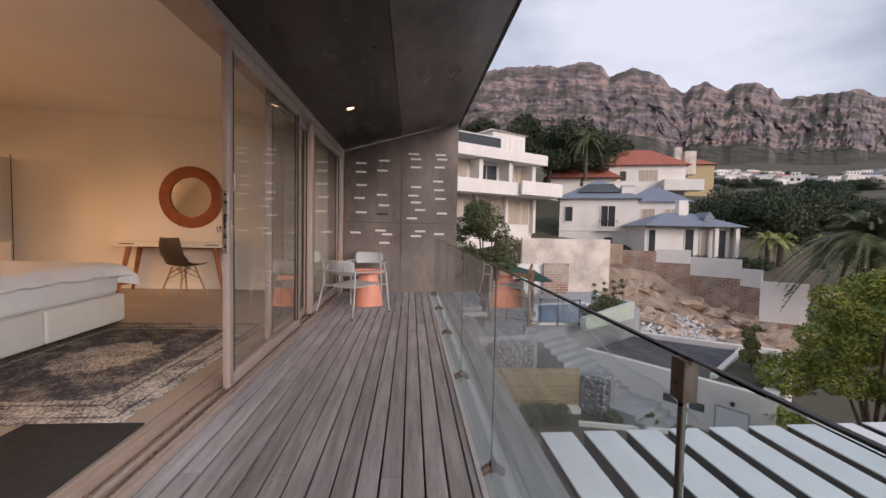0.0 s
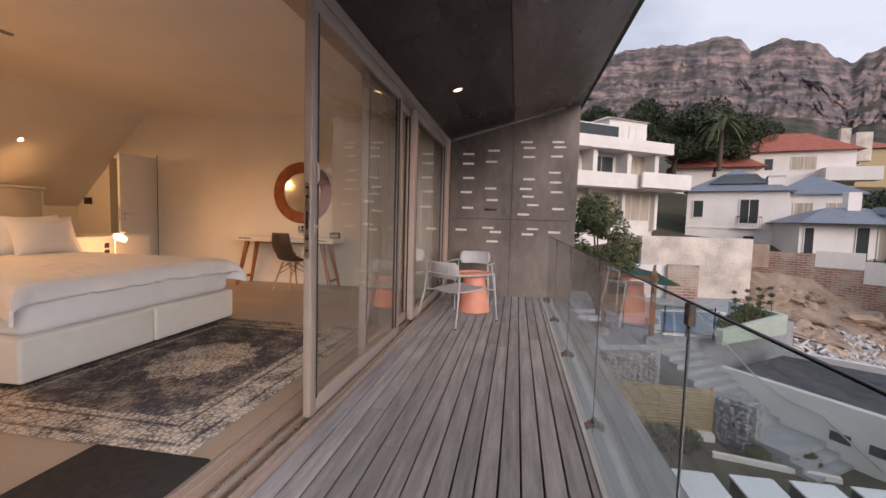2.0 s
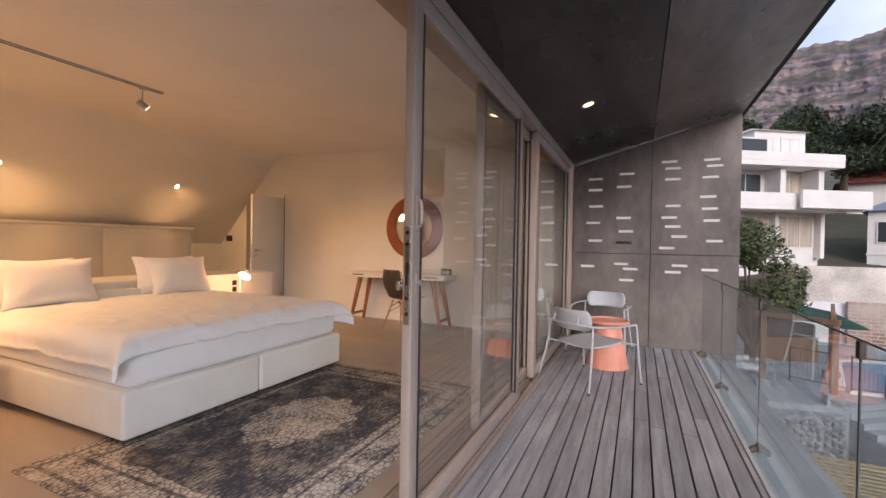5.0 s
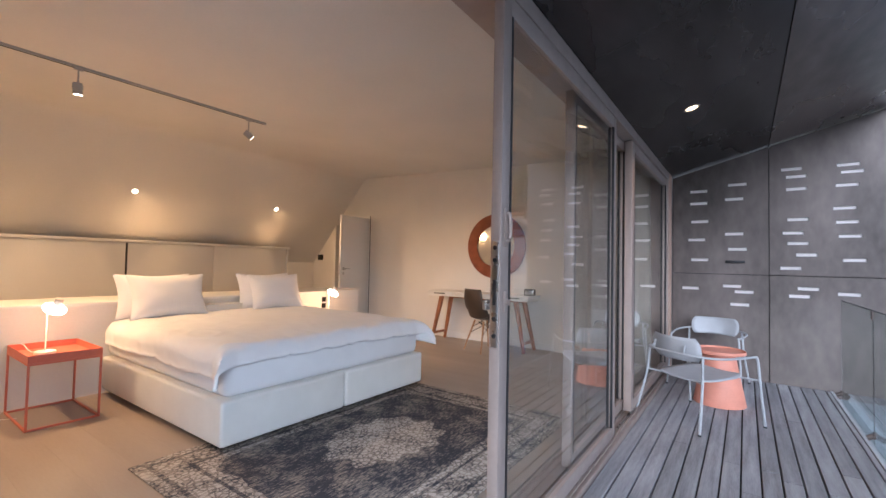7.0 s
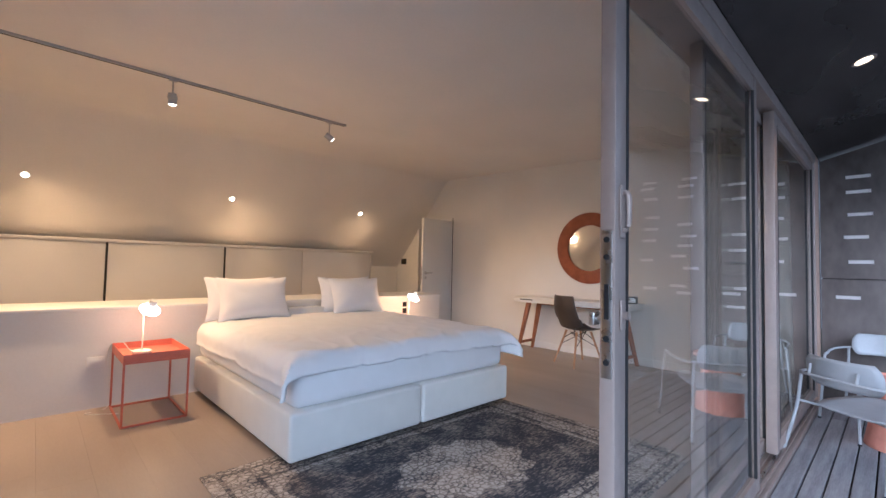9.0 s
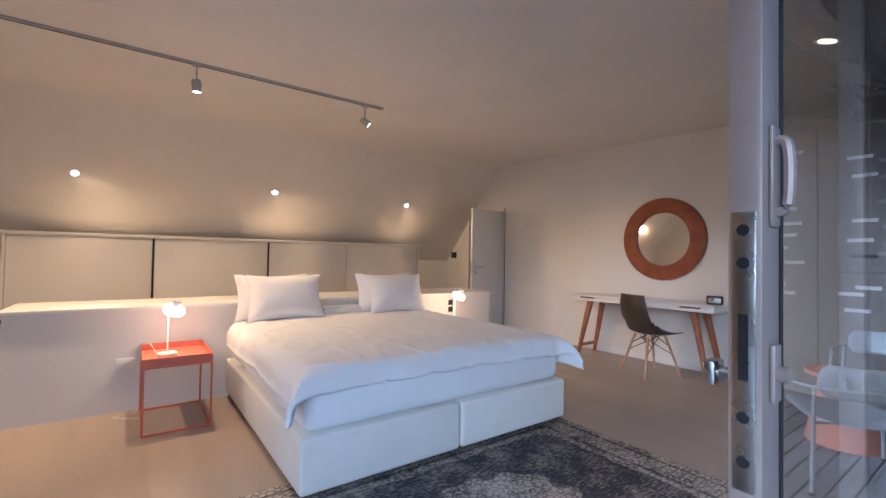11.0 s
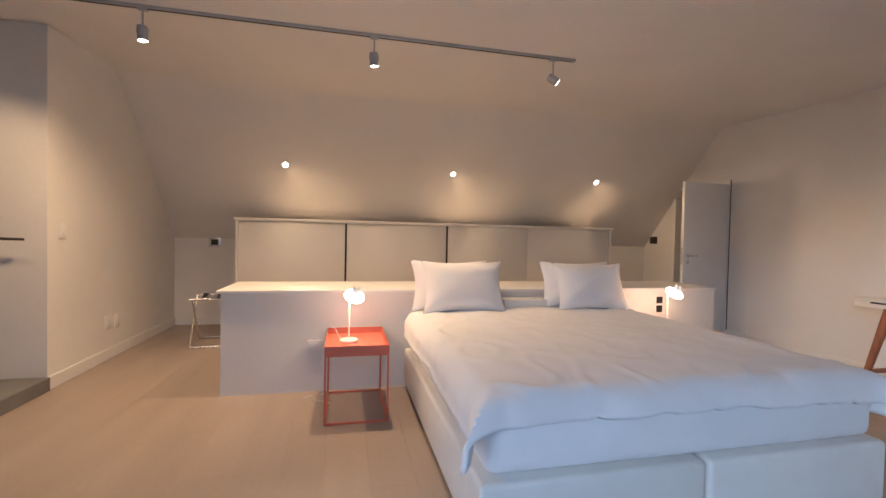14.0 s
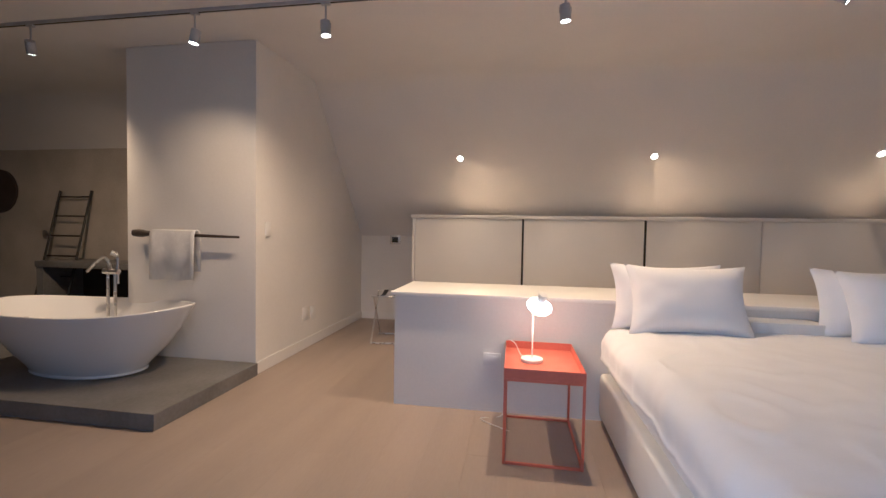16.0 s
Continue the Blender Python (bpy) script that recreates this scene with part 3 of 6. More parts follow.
# bed
bed = thing("bed", "king-size bed with cream box base and white duvet", "bed")
BX0, BX1, BY0, BY1 = -3.70, -1.77, 4.09, 5.99
part("box_base", bx(BX0, BX1, BY0, 5.034, 0.045, 0.315, bev=0.022, seg=4), M_base, bed, "cream upholstered box base")
part("box_base", bx(BX0, BX1, 5.046, BY1, 0.045, 0.315, bev=0.022, seg=4), M_base, bed, "cream upholstered box base")
for xx in (-1.9, -3.55):
    for yy in (4.2, 4.92, 5.16, 5.88):
        part("foot", rod(B(), (xx, yy, 0.0), (xx, yy, 0.05), 0.022, 0.028), M_wood, bed, "short wooden foot")
part("mattress", bx(BX0, BX1 - 0.03, BY0 + 0.03, BY1 - 0.03, 0.316, 0.575, bev=0.055, seg=4), M_linen, bed, "white fitted mattress")


def over(e, r=0.055):
    """How far out and how far down a cloth lies that has gone e past a rounded edge."""
    a = min(e / r, math.pi / 2)
    return r * math.sin(a), r * (1 - math.cos(a)) + max(0.0, e - r * math.pi / 2)


def duvet_mesh():
    """A plump cover laid over the mattress: domed top, soft turned edges, drawn-out hanging corners."""
    nx, ny = 110, 120
    ex0, ey0, ey1 = BX1 - 0.095, BY0 + 0.085, BY1 - 0.085
    x0, x1, y0, y1 = -3.60, ex0 + 0.15, ey0 - 0.235, ey1 + 0.235
    rows = []
    for i in range(nx + 1):
        row = []
        for k in range(ny + 1):
            x, y = x0 + (x1 - x0) * i / nx, y0 + (y1 - y0) * k / ny
            ex, sy = max(0.0, x - ex0), -1 if y < ey0 else 1
            ey = max(0.0, ey0 - y, y - ey1)
            hem = 0.03 * noise.noise(Vector((x * 2.2, y * 2.2, 4.4)))
            ox, dx = over(max(0.0, ex + hem * min(1, ex * 6)), 0.085)
            oy, dy = over(max(0.0, ey + hem * min(1, ey * 6)), 0.085)
            both = min(ex, ey)
            inner = min(ex0 - x, y - ey0, ey1 - y)
            puff = 0.032 * (1 - math.exp(-max(0.0, inner + 0.10) / 0.16))
            fold = noise.noise(Vector((x * 1.1 + 0.6 * noise.noise(Vector((x, y, 2))), y * 3.0, 6.0)))
            wr = 0.011 * max(0.0, 1 - abs(noise.noise(Vector((x * 3.0 - y * 1.5, y * 5.0 + x, 8.0)))) * 5) * (0.3 + 0.7 * math.exp(-max(0.0, inner) / 0.25))
            z = 0.600 + puff + 0.013 * fold + wr + 0.004 * noise.noise(Vector((x * 9, y * 9, 3.0)))
            z -= max(dx, dy) * 0.92 + 0.40 * min(dx, dy)
            fx = 0.026 * noise.fractal(Vector((y * 3.4 + x, x * 1.2, 5)), 1.0, 2.0, 3) * min(1, ex / 0.10)
            fy = 0.022 * noise.fractal(Vector((x * 3.4 + y, y * 1.2, 9)), 1.0, 2.0, 3) * min(1, ey / 0.10)
            roll = 0.012 * math.exp(-(((x1 - x) / 0.018) ** 2)) + 0.010 * math.exp(-((min(y - y0, y1 - y) / 0.018) ** 2))
            xx = min(x, ex0) + ox + fx + roll + 0.50 * both
            yy = min(max(y, ey0), ey1) + sy * (oy + fy + roll + 0.50 * both) if ey > 0 else y
            row.append((xx, yy, max(z, 0.335)))
        rows.append(row)
    return loft(B(), rows)


dv = part("duvet", duvet_mesh(), M_linen, bed, "rumpled white cotton duvet", solid=0.02)


def pillow_mesh(w=0.66, h=0.42, t=0.15, seed=0.0):
    bm = B()
    n = 26
    for side in (1, -1):
        rows = []
        for i in range(n + 1):
            u = i / n * 2 - 1
            row = []
            for k in range(n + 1):
                v = k / n * 2 - 1
                edge = (1 - abs(u) ** 2.6) * (1 - abs(v) ** 2.6)
                pinch = 1 - 0.13 * (1 - u * u) * v * v
                pin2 = 1 - 0.11 * (1 - v * v) * u * u
                d = t / 2 * max(edge, 0) ** 0.7 + 0.004 * (1 - max(abs(u), abs(v)) ** 12)
                d += 0.007 * noise.noise(Vector((u * 2.5 + seed, v * 2.5, side))) * min(1, edge * 3)
                row.append((side * d, u * w / 2 * pin2, v * h / 2 * pinch + h / 2))
            rows.append(row)
        loft(bm, rows)
    bmesh.ops.remove_doubles(bm, verts=bm.verts, dist=0.0006)
    return bm


for k, (px, py, tl, sc, rz) in enumerate(((-3.44, 4.51, -22, 1.0, 0), (-3.565, 4.43, -14, 0.96, 1), (-3.43, 5.58, -22, 0.98, 0), (-3.56, 5.50, -13, 0.96, -2))):
    p = part("pillow", pillow_mesh(0.65 * sc, 0.415 * sc, 0.18, k * 3.1), M_linen)
    tagged(p, "plump white cotton pillow leaning on the half wall", "pillow", "pillows on the bed")
    p.matrix_basis = pose(px, py, 0.622, 0, tl, rz)

# tray tables
def tray_table():
    t = thing("tray_table", "coral-painted steel tray table beside the bed", "side table", (-3.385, 3.71, 0), 0, "bedside tables")
    w, d, h = 0.40, 0.58, 0.44
    r = 0.0065
    xs, ys = (-d / 2 + r, d / 2 - r), (-w / 2 + r, w / 2 - r)
    for x in xs:
        for y in ys:
            part("leg", bx(x - r, x + r, y - r, y + r, 0, h, bev=0.0015), M_coral, t)
    for z in (r, h - r):
        for y in ys:
            part("long_bar", bx(xs[0] + r, xs[1] - r, y - r, y + r, z - r, z + r, bev=0.0015), M_coral, t)
        for x in xs:
            part("cross_bar", bx(x - r, x + r, ys[0] + r, ys[1] - r, z - r, z + r, bev=0.0015), M_coral, t)
    tray = part("tray", bx(-d / 2 + 0.002, d / 2 - 0.002, -w / 2 + 0.002, w / 2 - 0.002, h + 0.001, h + 0.007), M_coral, t, "coral steel tray with raised rim")
    for a in ((-d / 2, d / 2, -w / 2, -w / 2 + 0.003), (-d / 2, d / 2, w / 2 - 0.003, w / 2), (-d / 2, -d / 2 + 0.003, -w / 2, w / 2), (d / 2 - 0.003, d / 2, -w / 2, w / 2)):
        part("rim", bx(*a, h + 0.001, h + 0.052), M_coral, tray)
    return t


tt = tray_table()
copy_thing(tt, pose(-3.385, 6.29, 0))


def table_lamp():
    t = thing("table_lamp", "small white table lamp with a glowing tilted shade", "table lamp", (-3.40, 3.66, 0.447), 0, "bedside lamps")
    part("base", lathe(B(), [(0.001, 0), (0.060, 0), (0.062, 0.004), (0.062, 0.016), (0.058, 0.020), (0.001, 0.020)], seg=36), M_white, t)
    part("stem", rod(B(), (0, 0, 0.02), (0, 0, 0.32), 0.0045), M_white, t)
    tilt = pose(0.035, 0.03, 0.315, -14, 24, 0)
    bm = lathe(B(), [(0.002, -0.026), (0.035, -0.024), (0.060, -0.013), (0.071, 0.004), (0.066, 0.022), (0.044, 0.036), (0.026, 0.041), (0.002, 0.042)], seg=32)
    bmesh.ops.transform(bm, matrix=tilt, verts=bm.verts)
    part("shade", bm, M_shade, t, "glowing white opal shade")
    bm = lathe(B(), [(0.001, 0.043), (0.024, 0.043), (0.027, 0.085), (0.025, 0.088), (0.001, 0.088)], seg=28)
    bmesh.ops.transform(bm, matrix=tilt, verts=bm.verts)
    part("cap", bm, M_white, t, "white cylindrical lamp cap")
    b = tube(B(), smooth_path([(0, 0.0, 0.008), (-0.08, -0.06, 0.012), (-0.16, -0.10, 0.064), (-0.30, -0.16, 0.02), (-0.315, -0.17, -0.20), (-0.27, -0.16, -0.43), (-0.20, -0.3, -0.442), (-0.06, -0.12, -0.442)], 6), 0.0028, 6)
    part("cable", b, M_white, t, "thin white cable")
    return t


tl = table_lamp()
copy_thing(tl, pose(-3.42, 6.24, 0.447))
lamp("bedside_light", "POINT", (-3.33, 3.70, 0.70), 4.2, WARM2, 0.07)
lamp("bedside_light", "POINT", (-3.35, 6.28, 0.70), 9.0, WARM2, 0.07)

# rug
def rug_material():
    m = bpy.data.materials.new("distressed_rug")
    nt, N, L, b = tree_of(m)
    co = N.new("ShaderNodeTexCoord")
    sep = N.new("ShaderNodeSeparateXYZ")
    L.new(co.outputs["Object"], sep.inputs["Vector"])

    def math_(op, a, c=None, v=None):
        n = N.new("ShaderNodeMath")
        n.operation = op
        for i, s in ((0, a), (1, c)):
            if s is None:
                continue
            if isinstance(s, (int, float)):
                n.inputs[i].default_value = s
            else:
                L.new(s, n.inputs[i])
        return n.outputs[0]

    ax, ay = math_("ABSOLUTE", sep.outputs["X"]), math_("ABSOLUTE", sep.outputs["Y"])
    # distance from the rug's edge
    edge = math_("MINIMUM", math_("SUBTRACT", 0.825, ax), math_("SUBTRACT", 1.15, ay))
    no = N.new("ShaderNodeTexNoise")
    no.inputs["Scale"].default_value, no.inputs["Detail"].default_value = 5.0, 9
    L.new(co.outputs["Object"], no.inputs["Vector"])
    fi = N.new("ShaderNodeTexNoise")
    mp = N.new("ShaderNodeMapping")
    mp.inputs["Scale"].default_value = (1.0, 0.16, 1)
    L.new(co.outputs["Object"], mp.inputs["Vector"])
    L.new(mp.outputs["Vector"], fi.inputs["Vector"])
    fi.inputs["Scale"].default_value, fi.inputs["Detail"].default_value = 130, 6
    vo = N.new("ShaderNodeTexVoronoi")
    vo.inputs["Scale"].default_value, vo.feature = 30.0, "DISTANCE_TO_EDGE"
    L.new(co.outputs["Object"], vo.inputs["Vector"])
    # medallion: a lobed centre of a paler tone
    rad = math_("SQRT", math_("ADD", math_("POWER", math_("MULTIPLY", ax, 1.25), 2), math_("POWER", ay, 2)))
    ang = math_("ARCTAN2", sep.outputs["Y"], sep.outputs["X"])
    lobed = math_("ADD", math_("ADD", rad, math_("MULTIPLY", math_("SUBTRACT", no.outputs["Fac"], 0.5), 0.28)), math_("MULTIPLY", math_("SINE", math_("MULTIPLY", ang, 12.0)), 0.03))
    med = math_("MULTIPLY", math_("LESS_THAN", math_("ADD", lobed, math_("MULTIPLY", math_("SUBTRACT", fi.outputs["Fac"], 0.5), 0.10)), 0.39), 0.46)
    bord = math_("MULTIPLY", math_("LESS_THAN", math_("ADD", edge, math_("MULTIPLY", math_("SUBTRACT", no.outputs["Fac"], 0.5), 0.14)), 0.29), 0.40)
    line = math_("MULTIPLY", math_("LESS_THAN", math_("ABSOLUTE", math_("SUBTRACT", edge, 0.225)), 0.011), -0.34)
    line2 = math_("MULTIPLY", math_("LESS_THAN", math_("ABSOLUTE", math_("SUBTRACT", edge, 0.07)), 0.012), -0.3)
    corner = math_("MULTIPLY", math_("LESS_THAN", math_("SUBTRACT", 1.62, math_("ADD", ax, ay)), 0.32), 0.3)
    tone = math_("ADD", math_("MAXIMUM", math_("MAXIMUM", med, bord), corner), math_("ADD", line, line2))
    orn = math_("MULTIPLY", math_("LESS_THAN", vo.outputs["Distance"], 0.12), -0.42)
    worn = math_("MULTIPLY", math_("SUBTRACT", no.outputs["Fac"], 0.41), 1.15)
    thread = math_("MULTIPLY", math_("SUBTRACT", fi.outputs["Fac"], 0.5), 1.25)
    tot = math_("ADD", math_("ADD", tone, math_("MULTIPLY", orn, math_("ADD", tone, 0.25))), math_("ADD", worn, thread))
    cr = N.new("ShaderNodeValToRGB")
    e = cr.color_ramp.elements
    e[0].position, e[0].color = 0.0, (0.062, 0.064, 0.076, 1)
    e[1].position, e[1].color = 0.62, (0.56, 0.52, 0.47, 1)
    e.new(0.10).color = (0.14, 0.135, 0.14, 1)
    e.new(0.27).color = (0.27, 0.235, 0.20, 1)
    L.new(tot, cr.inputs["Fac"])
    L.new(cr.outputs["Color"], b.inputs["Base Color"])
    b.inputs["Roughness"].default_value = 0.95
    b.inputs["Specular IOR Level"].default_value = 0.1
    bp = N.new("ShaderNodeBump")
    bp.inputs["Strength"].default_value, bp.inputs["Distance"].default_value = 0.5, 0.006
    L.new(fi.outputs["Fac"], bp.inputs["Height"])
    L.new(bp.outputs["Normal"], b.inputs["Normal"])
    return m


rug = part("rug", bx(-0.825, 0.825, -1.15, 1.15, 0, 0.009, bev=0.003), rug_material())
rug.matrix_basis = pose(-1.195, 4.87, 0.001)
tagged(rug, "worn patterned rug in charcoal, grey and beige", "rug")
mt = part("door_mat", bx(-0.29, 0.29, -0.42, 0.42, 0, 0.012, bev=0.004), M_mat)
mt.matrix_basis = pose(-0.535, 3.30, 0.001)
tagged(mt, "plain charcoal door mat beside the sliding door", "door mat")

# desk
dk = thing("desk", "white writing desk with splayed walnut legs", "desk", (-2.39, 8.10, 0))
part("top", bx(-0.82, 0.82, -0.16, 0.26, 0.725, 0.745, bev=0.004), M_white, dk)
part("apron", bx(-0.80, 0.80, -0.13, 0.25, 0.672, 0.724, bev=0.003), M_white, dk)
for x0, x1 in ((-0.81, -0.38), (-0.375, 0.37), (0.375, 0.81)):
    d = part("drawer", bx(x0, x1, -0.152, -0.131, 0.674, 0.722, bev=0.002), M_white, dk)
    if x1 - x0 < 0.5:
        c = (x0 + x1) / 2
        part("grip", bx(c - 0.10, c + 0.10, -0.1535, -0.1515, 0.706, 0.720, bev=0.001), M_groove, d, "dark finger slot")
for sx in (-1, 1):
    for y0, y1 in ((-0.08, -0.12), (0.18, 0.22)):
        part("leg", rod(B(), (sx * 0.60, y0, 0.672), (sx * 0.745, y1, 0.0), 0.037, 0.022, 16), M_wood, dk, "tapered walnut leg")
    part("stretcher", bx(sx * 0.72 - 0.012, sx * 0.72 + 0.012, -0.10, 0.20, 0.10, 0.135, bev=0.003), M_wood, dk)
part("back_rail", bx(-0.62, 0.62, 0.16, 0.18, 0.632, 0.671, bev=0.003), M_wood, dk)
fm = thing("dock_speaker", "small dark clock radio on the desk", "clock radio", (-1.66, 8.18, 0.7455), 14)
part("body", bx(-0.07, 0.07, -0.045, 0.045, 0, 0.085, bev=0.01, seg=3), M_shell, fm)
part("face", bx(-0.055, 0.055, -0.048, -0.0455, 0.015, 0.07, bev=0.002), M_chrome, fm, "grey metal face")

# desk chair
ch = thing("desk_chair", "dark brown shell chair on beech dowel legs", "chair", (-2.14, 7.84, 0), -25)
rows = []
for i in range(25):
    s = i / 24
    row = []
    for k in range(17):
        v = k / 16 * 2 - 1
        if s < 0.5:
            q = s / 0.5
            y, z, w = 0.23 - q * 0.40, 0.435 - 0.025 * math.sin(q * 3.14) + 0.012 * (1 - q) ** 4 * -1, 0.20 + 0.035 * math.sin(q * 3.0)
        else:
            q = (s - 0.5) / 0.5
            y, z, w = -0.17 - 0.10 * q - 0.03 * math.sin(q * 3.14), 0.44 + 0.385 * q**0.9, 0.235 - 0.05 * q**2.5
        curl = abs(v) ** 2.4
        row.append((v * w, y + (0.06 * curl if s > 0.45 else 0), z + curl * (0.055 * (1 - abs(s - 0.42)) if s < 0.6 else 0.0)))
    rows.append(row)
part("shell", loft(B(), rows), M_shell, ch, "moulded dark brown shell", solid=0.008)
for sx in (-1, 1):
    for sy in (-1, 1):
        part("leg", rod(B(), (sx * 0.10, sy * 0.10, 0.40), (sx * 0.20, sy * 0.205, 0.0), 0.014, 0.010), M_beech, ch, "pale beech dowel leg")
        part("strut", rod(B(), (sx * 0.13, sy * 0.13, 0.30), (-sx * 0.02, sy * 0.05, 0.405), 0.005, seg=8), M_black, ch, "black steel strut")
        part("strut", rod(B(), (sx * 0.155, sy * 0.155, 0.22), (sx * 0.0, -sy * 0.11, 0.39), 0.004, seg=8), M_black, ch, "black steel strut")

# round mirror
mi = thing("round_mirror", "round wall mirror with a wide tan leather frame", "mirror", (-2.295, 8.40, 1.425))
bm = lathe(B(), [(0.305, 0.028), (0.312, 0.034), (0.46, 0.034), (0.474, 0.026), (0.474, 0.0), (0.305, 0.0)], seg=72)
fr = [(f, f.calc_center_median()) for f in bm.faces if len(f.verts) > 10]
bmesh.ops.delete(bm, geom=[f for f, _ in fr], context="FACES")
bmesh.ops.rotate(bm, verts=bm.verts, matrix=Matrix.Rotation(radians(90), 3, "X"))
part("leather_frame", bm, M_leather, mi, "wide stitched tan leather ring")
bm = lathe(B(), [(0.001, 0.010), (0.306, 0.010), (0.306, 0.014), (0.001, 0.014)], seg=72)
bmesh.ops.rotate(bm, verts=bm.verts, matrix=Matrix.Rotation(radians(90), 3, "X"))
part("mirror_glass", bm, M_mirror, mi, "silvered mirror glass")
b = B()
for a in range(0, 360, 4):
    c, s = math.cos(radians(a)), math.sin(radians(a))
    for r in (0.325, 0.452):
        rod(b, (r * c, -0.0345, r * s), (r * math.cos(radians(a + 2.2)), -0.0345, r * math.sin(radians(a + 2.2))), 0.0016, seg=5)
part("stitching", b, M_leather, mi)["kind"] = "stuff"

# fittings on the walls
def plate(name, label, cat, at, size, axis, material, knob=None):
    t = thing(name, label, cat, at)
    w, h, d = size
    bm = B()
    if axis == "x":
        box(bm, 0, d, -w / 2, w / 2, -h / 2, h / 2, bev=0.002)
    elif axis == "-y":
        box(bm, -w / 2, w / 2, -d, 0, -h / 2, h / 2, bev=0.002)
    else:
        box(bm, -w / 2, w / 2, 0, d, -h / 2, h / 2, bev=0.002)
    part("plate", bm, material, t)
    bm = B()
    if axis == "x":
        box(bm, d, d + 0.002, -w * 0.3, w * 0.3, -h * 0.3, h * 0.3, bev=0.0008)
    elif axis == "-y":
        box(bm, -w * 0.3, w * 0.3, -d - 0.002, -d, -h * 0.3, h * 0.3, bev=0.0008)
    else:
        box(bm, -w * 0.3, w * 0.3, d, d + 0.002, -h * 0.3, h * 0.3, bev=0.0008)
    part("insert", bm, knob or material, t)
    return t


plate("keypad", "small black keypad on the white wall", "keypad", (-6.26, RY, 1.225), (0.15, 0.11, 0.015), "-y", M_black, M_groove)
plate("thermostat", "grey thermostat with a dark display", "thermostat", (RX, 1.985, 1.072), (0.14, 0.12, 0.025), "x", M_chrome, M_groove)
plate("light_switch", "white light switch on the plaster wall", "light switch", (-4.235, 1.51, 1.175), (0.075, 0.12, 0.01), "y", M_white)
plate("wall_socket", "white socket plate above the skirting", "socket", (-4.885, 1.51, 0.345), (0.10, 0.13, 0.01), "y", M_white)
plate("wall_socket", "white socket plate above the skirting", "socket", (-5.055, 1.51, 0.335), (0.10, 0.13, 0.01), "y", M_white)
plate("wall_socket", "white socket plate under the desk", "socket", (-2.62, RY, 0.38), (0.12, 0.09, 0.01), "-y", M_white)
plate("wall_socket", "white socket plate behind the bedside table", "socket", (-3.728, 3.42, 0.35), (0.11, 0.08, 0.01), "x", M_white)

# luggage rack
lr = thing("luggage_rack", "folding chrome luggage rack with black straps", "luggage rack", (-5.45, 2.30, 0), 8)
for y in (-0.24, 0.24):
    part("frame", tube(B(), smooth_path([(-0.22, y, 0.50), (0.0, y, 0.25), (0.22, y, 0.01)], 4), 0.009), M_chrome, lr)
    part("frame", tube(B(), smooth_path([(0.22, y * 0.9, 0.50), (0.0, y * 0.9, 0.25), (-0.22, y * 0.9, 0.01)], 4), 0.009), M_chrome, lr)
for x in (-0.22, 0.22):
    for z in (0.50, 0.01):
        part("cross_bar", rod(B(), (x, -0.24, z), (x, 0.24, z), 0.009), M_chrome, lr)
for y in (-0.15, 0.0, 0.15):
    part("strap", loft(B(), [[(-0.23 + 0.46 * k / 8, y + s, 0.512 - 0.03 * math.sin(k / 8 * 3.14)) for k in range(9)] for s in (-0.025, 0.025)]), M_black, lr, "black webbing strap", solid=0.003)

# ---- lights in the room ----
def ceil_z(x):
    return BRZ + (HZ - BRZ) * (x - BRX) / (HX - BRX)


TX = -3.57
tr = thing("track_rail", "long grey ceiling track for spotlights", "track light", kind="")
part("rail", bx(TX - 0.017, TX + 0.017, -0.9, 5.42, ceil_z(TX) - 0.022, ceil_z(TX) - 0.0, bev=0.002), M_outwhite, tr)
part("slot", bx(TX - 0.006, TX + 0.006, -0.88, 5.40, ceil_z(TX) - 0.0235, ceil_z(TX) - 0.022), M_groove, tr, "", False)


def track_spot(y, target, on=1.0, energy=18, angle=70):
    z0 = ceil_z(TX) - 0.022
    t = thing("track_spotlight", "small grey cylinder spotlight on the ceiling track", "spotlight", (TX, y, z0 - 0.16), 0, "spotlights on the track")
    d = (Vector(target) - Vector((TX, y, z0 - 0.16))).normalized()
    part("adapter", bx(-0.012, 0.012, -0.03, 0.03, 0.145, 0.16, bev=0.002), M_outwhite, t)
    part("stem", rod(B(), (0, 0, 0.03), (0, 0, 0.145), 0.006), M_outwhite, t)
    bm = B()
    tube(bm, [(0, 0.034, 0.0), (0, 0.034, 0.03), (0, -0.034, 0.03), (0, -0.034, 0.0)], 0.003, 6)
    part("yoke", bm, M_outwhite, t)
    bm = rod(B(), -d * 0.045, d * 0.045, 0.03, 0.032, 24)
    part("head", bm, M_outwhite, t, "grey cylinder head")
    part("lens", rod(B(), d * 0.0455, d * 0.048, 0.027, 0.027, 24), M_spot, t, "bright lens")
    p = Vector((TX, y, z0 - 0.16)) + d * 0.055
    lamp("track_lamp", "SPOT", p, energy, WARM2, 0.02, target, angle, 0.9)


track_spot(0.04, (-4.6, -0.9, 0.6), energy=120, angle=125)
track_spot(1.38, (-3.5, 0.9, 0.1), energy=36, angle=130)
track_spot(2.32, (-3.7, 2.4, 0.2), energy=140, angle=150)
track_spot(3.81, (-3.9, 4.0, 0.2), energy=120, angle=150)
track_spot(5.23, (-2.7, 8.4, 0.2), energy=95, angle=62)

sl = Vector((KNEE - BRZ, 0, -(RX - BRX))).normalized()


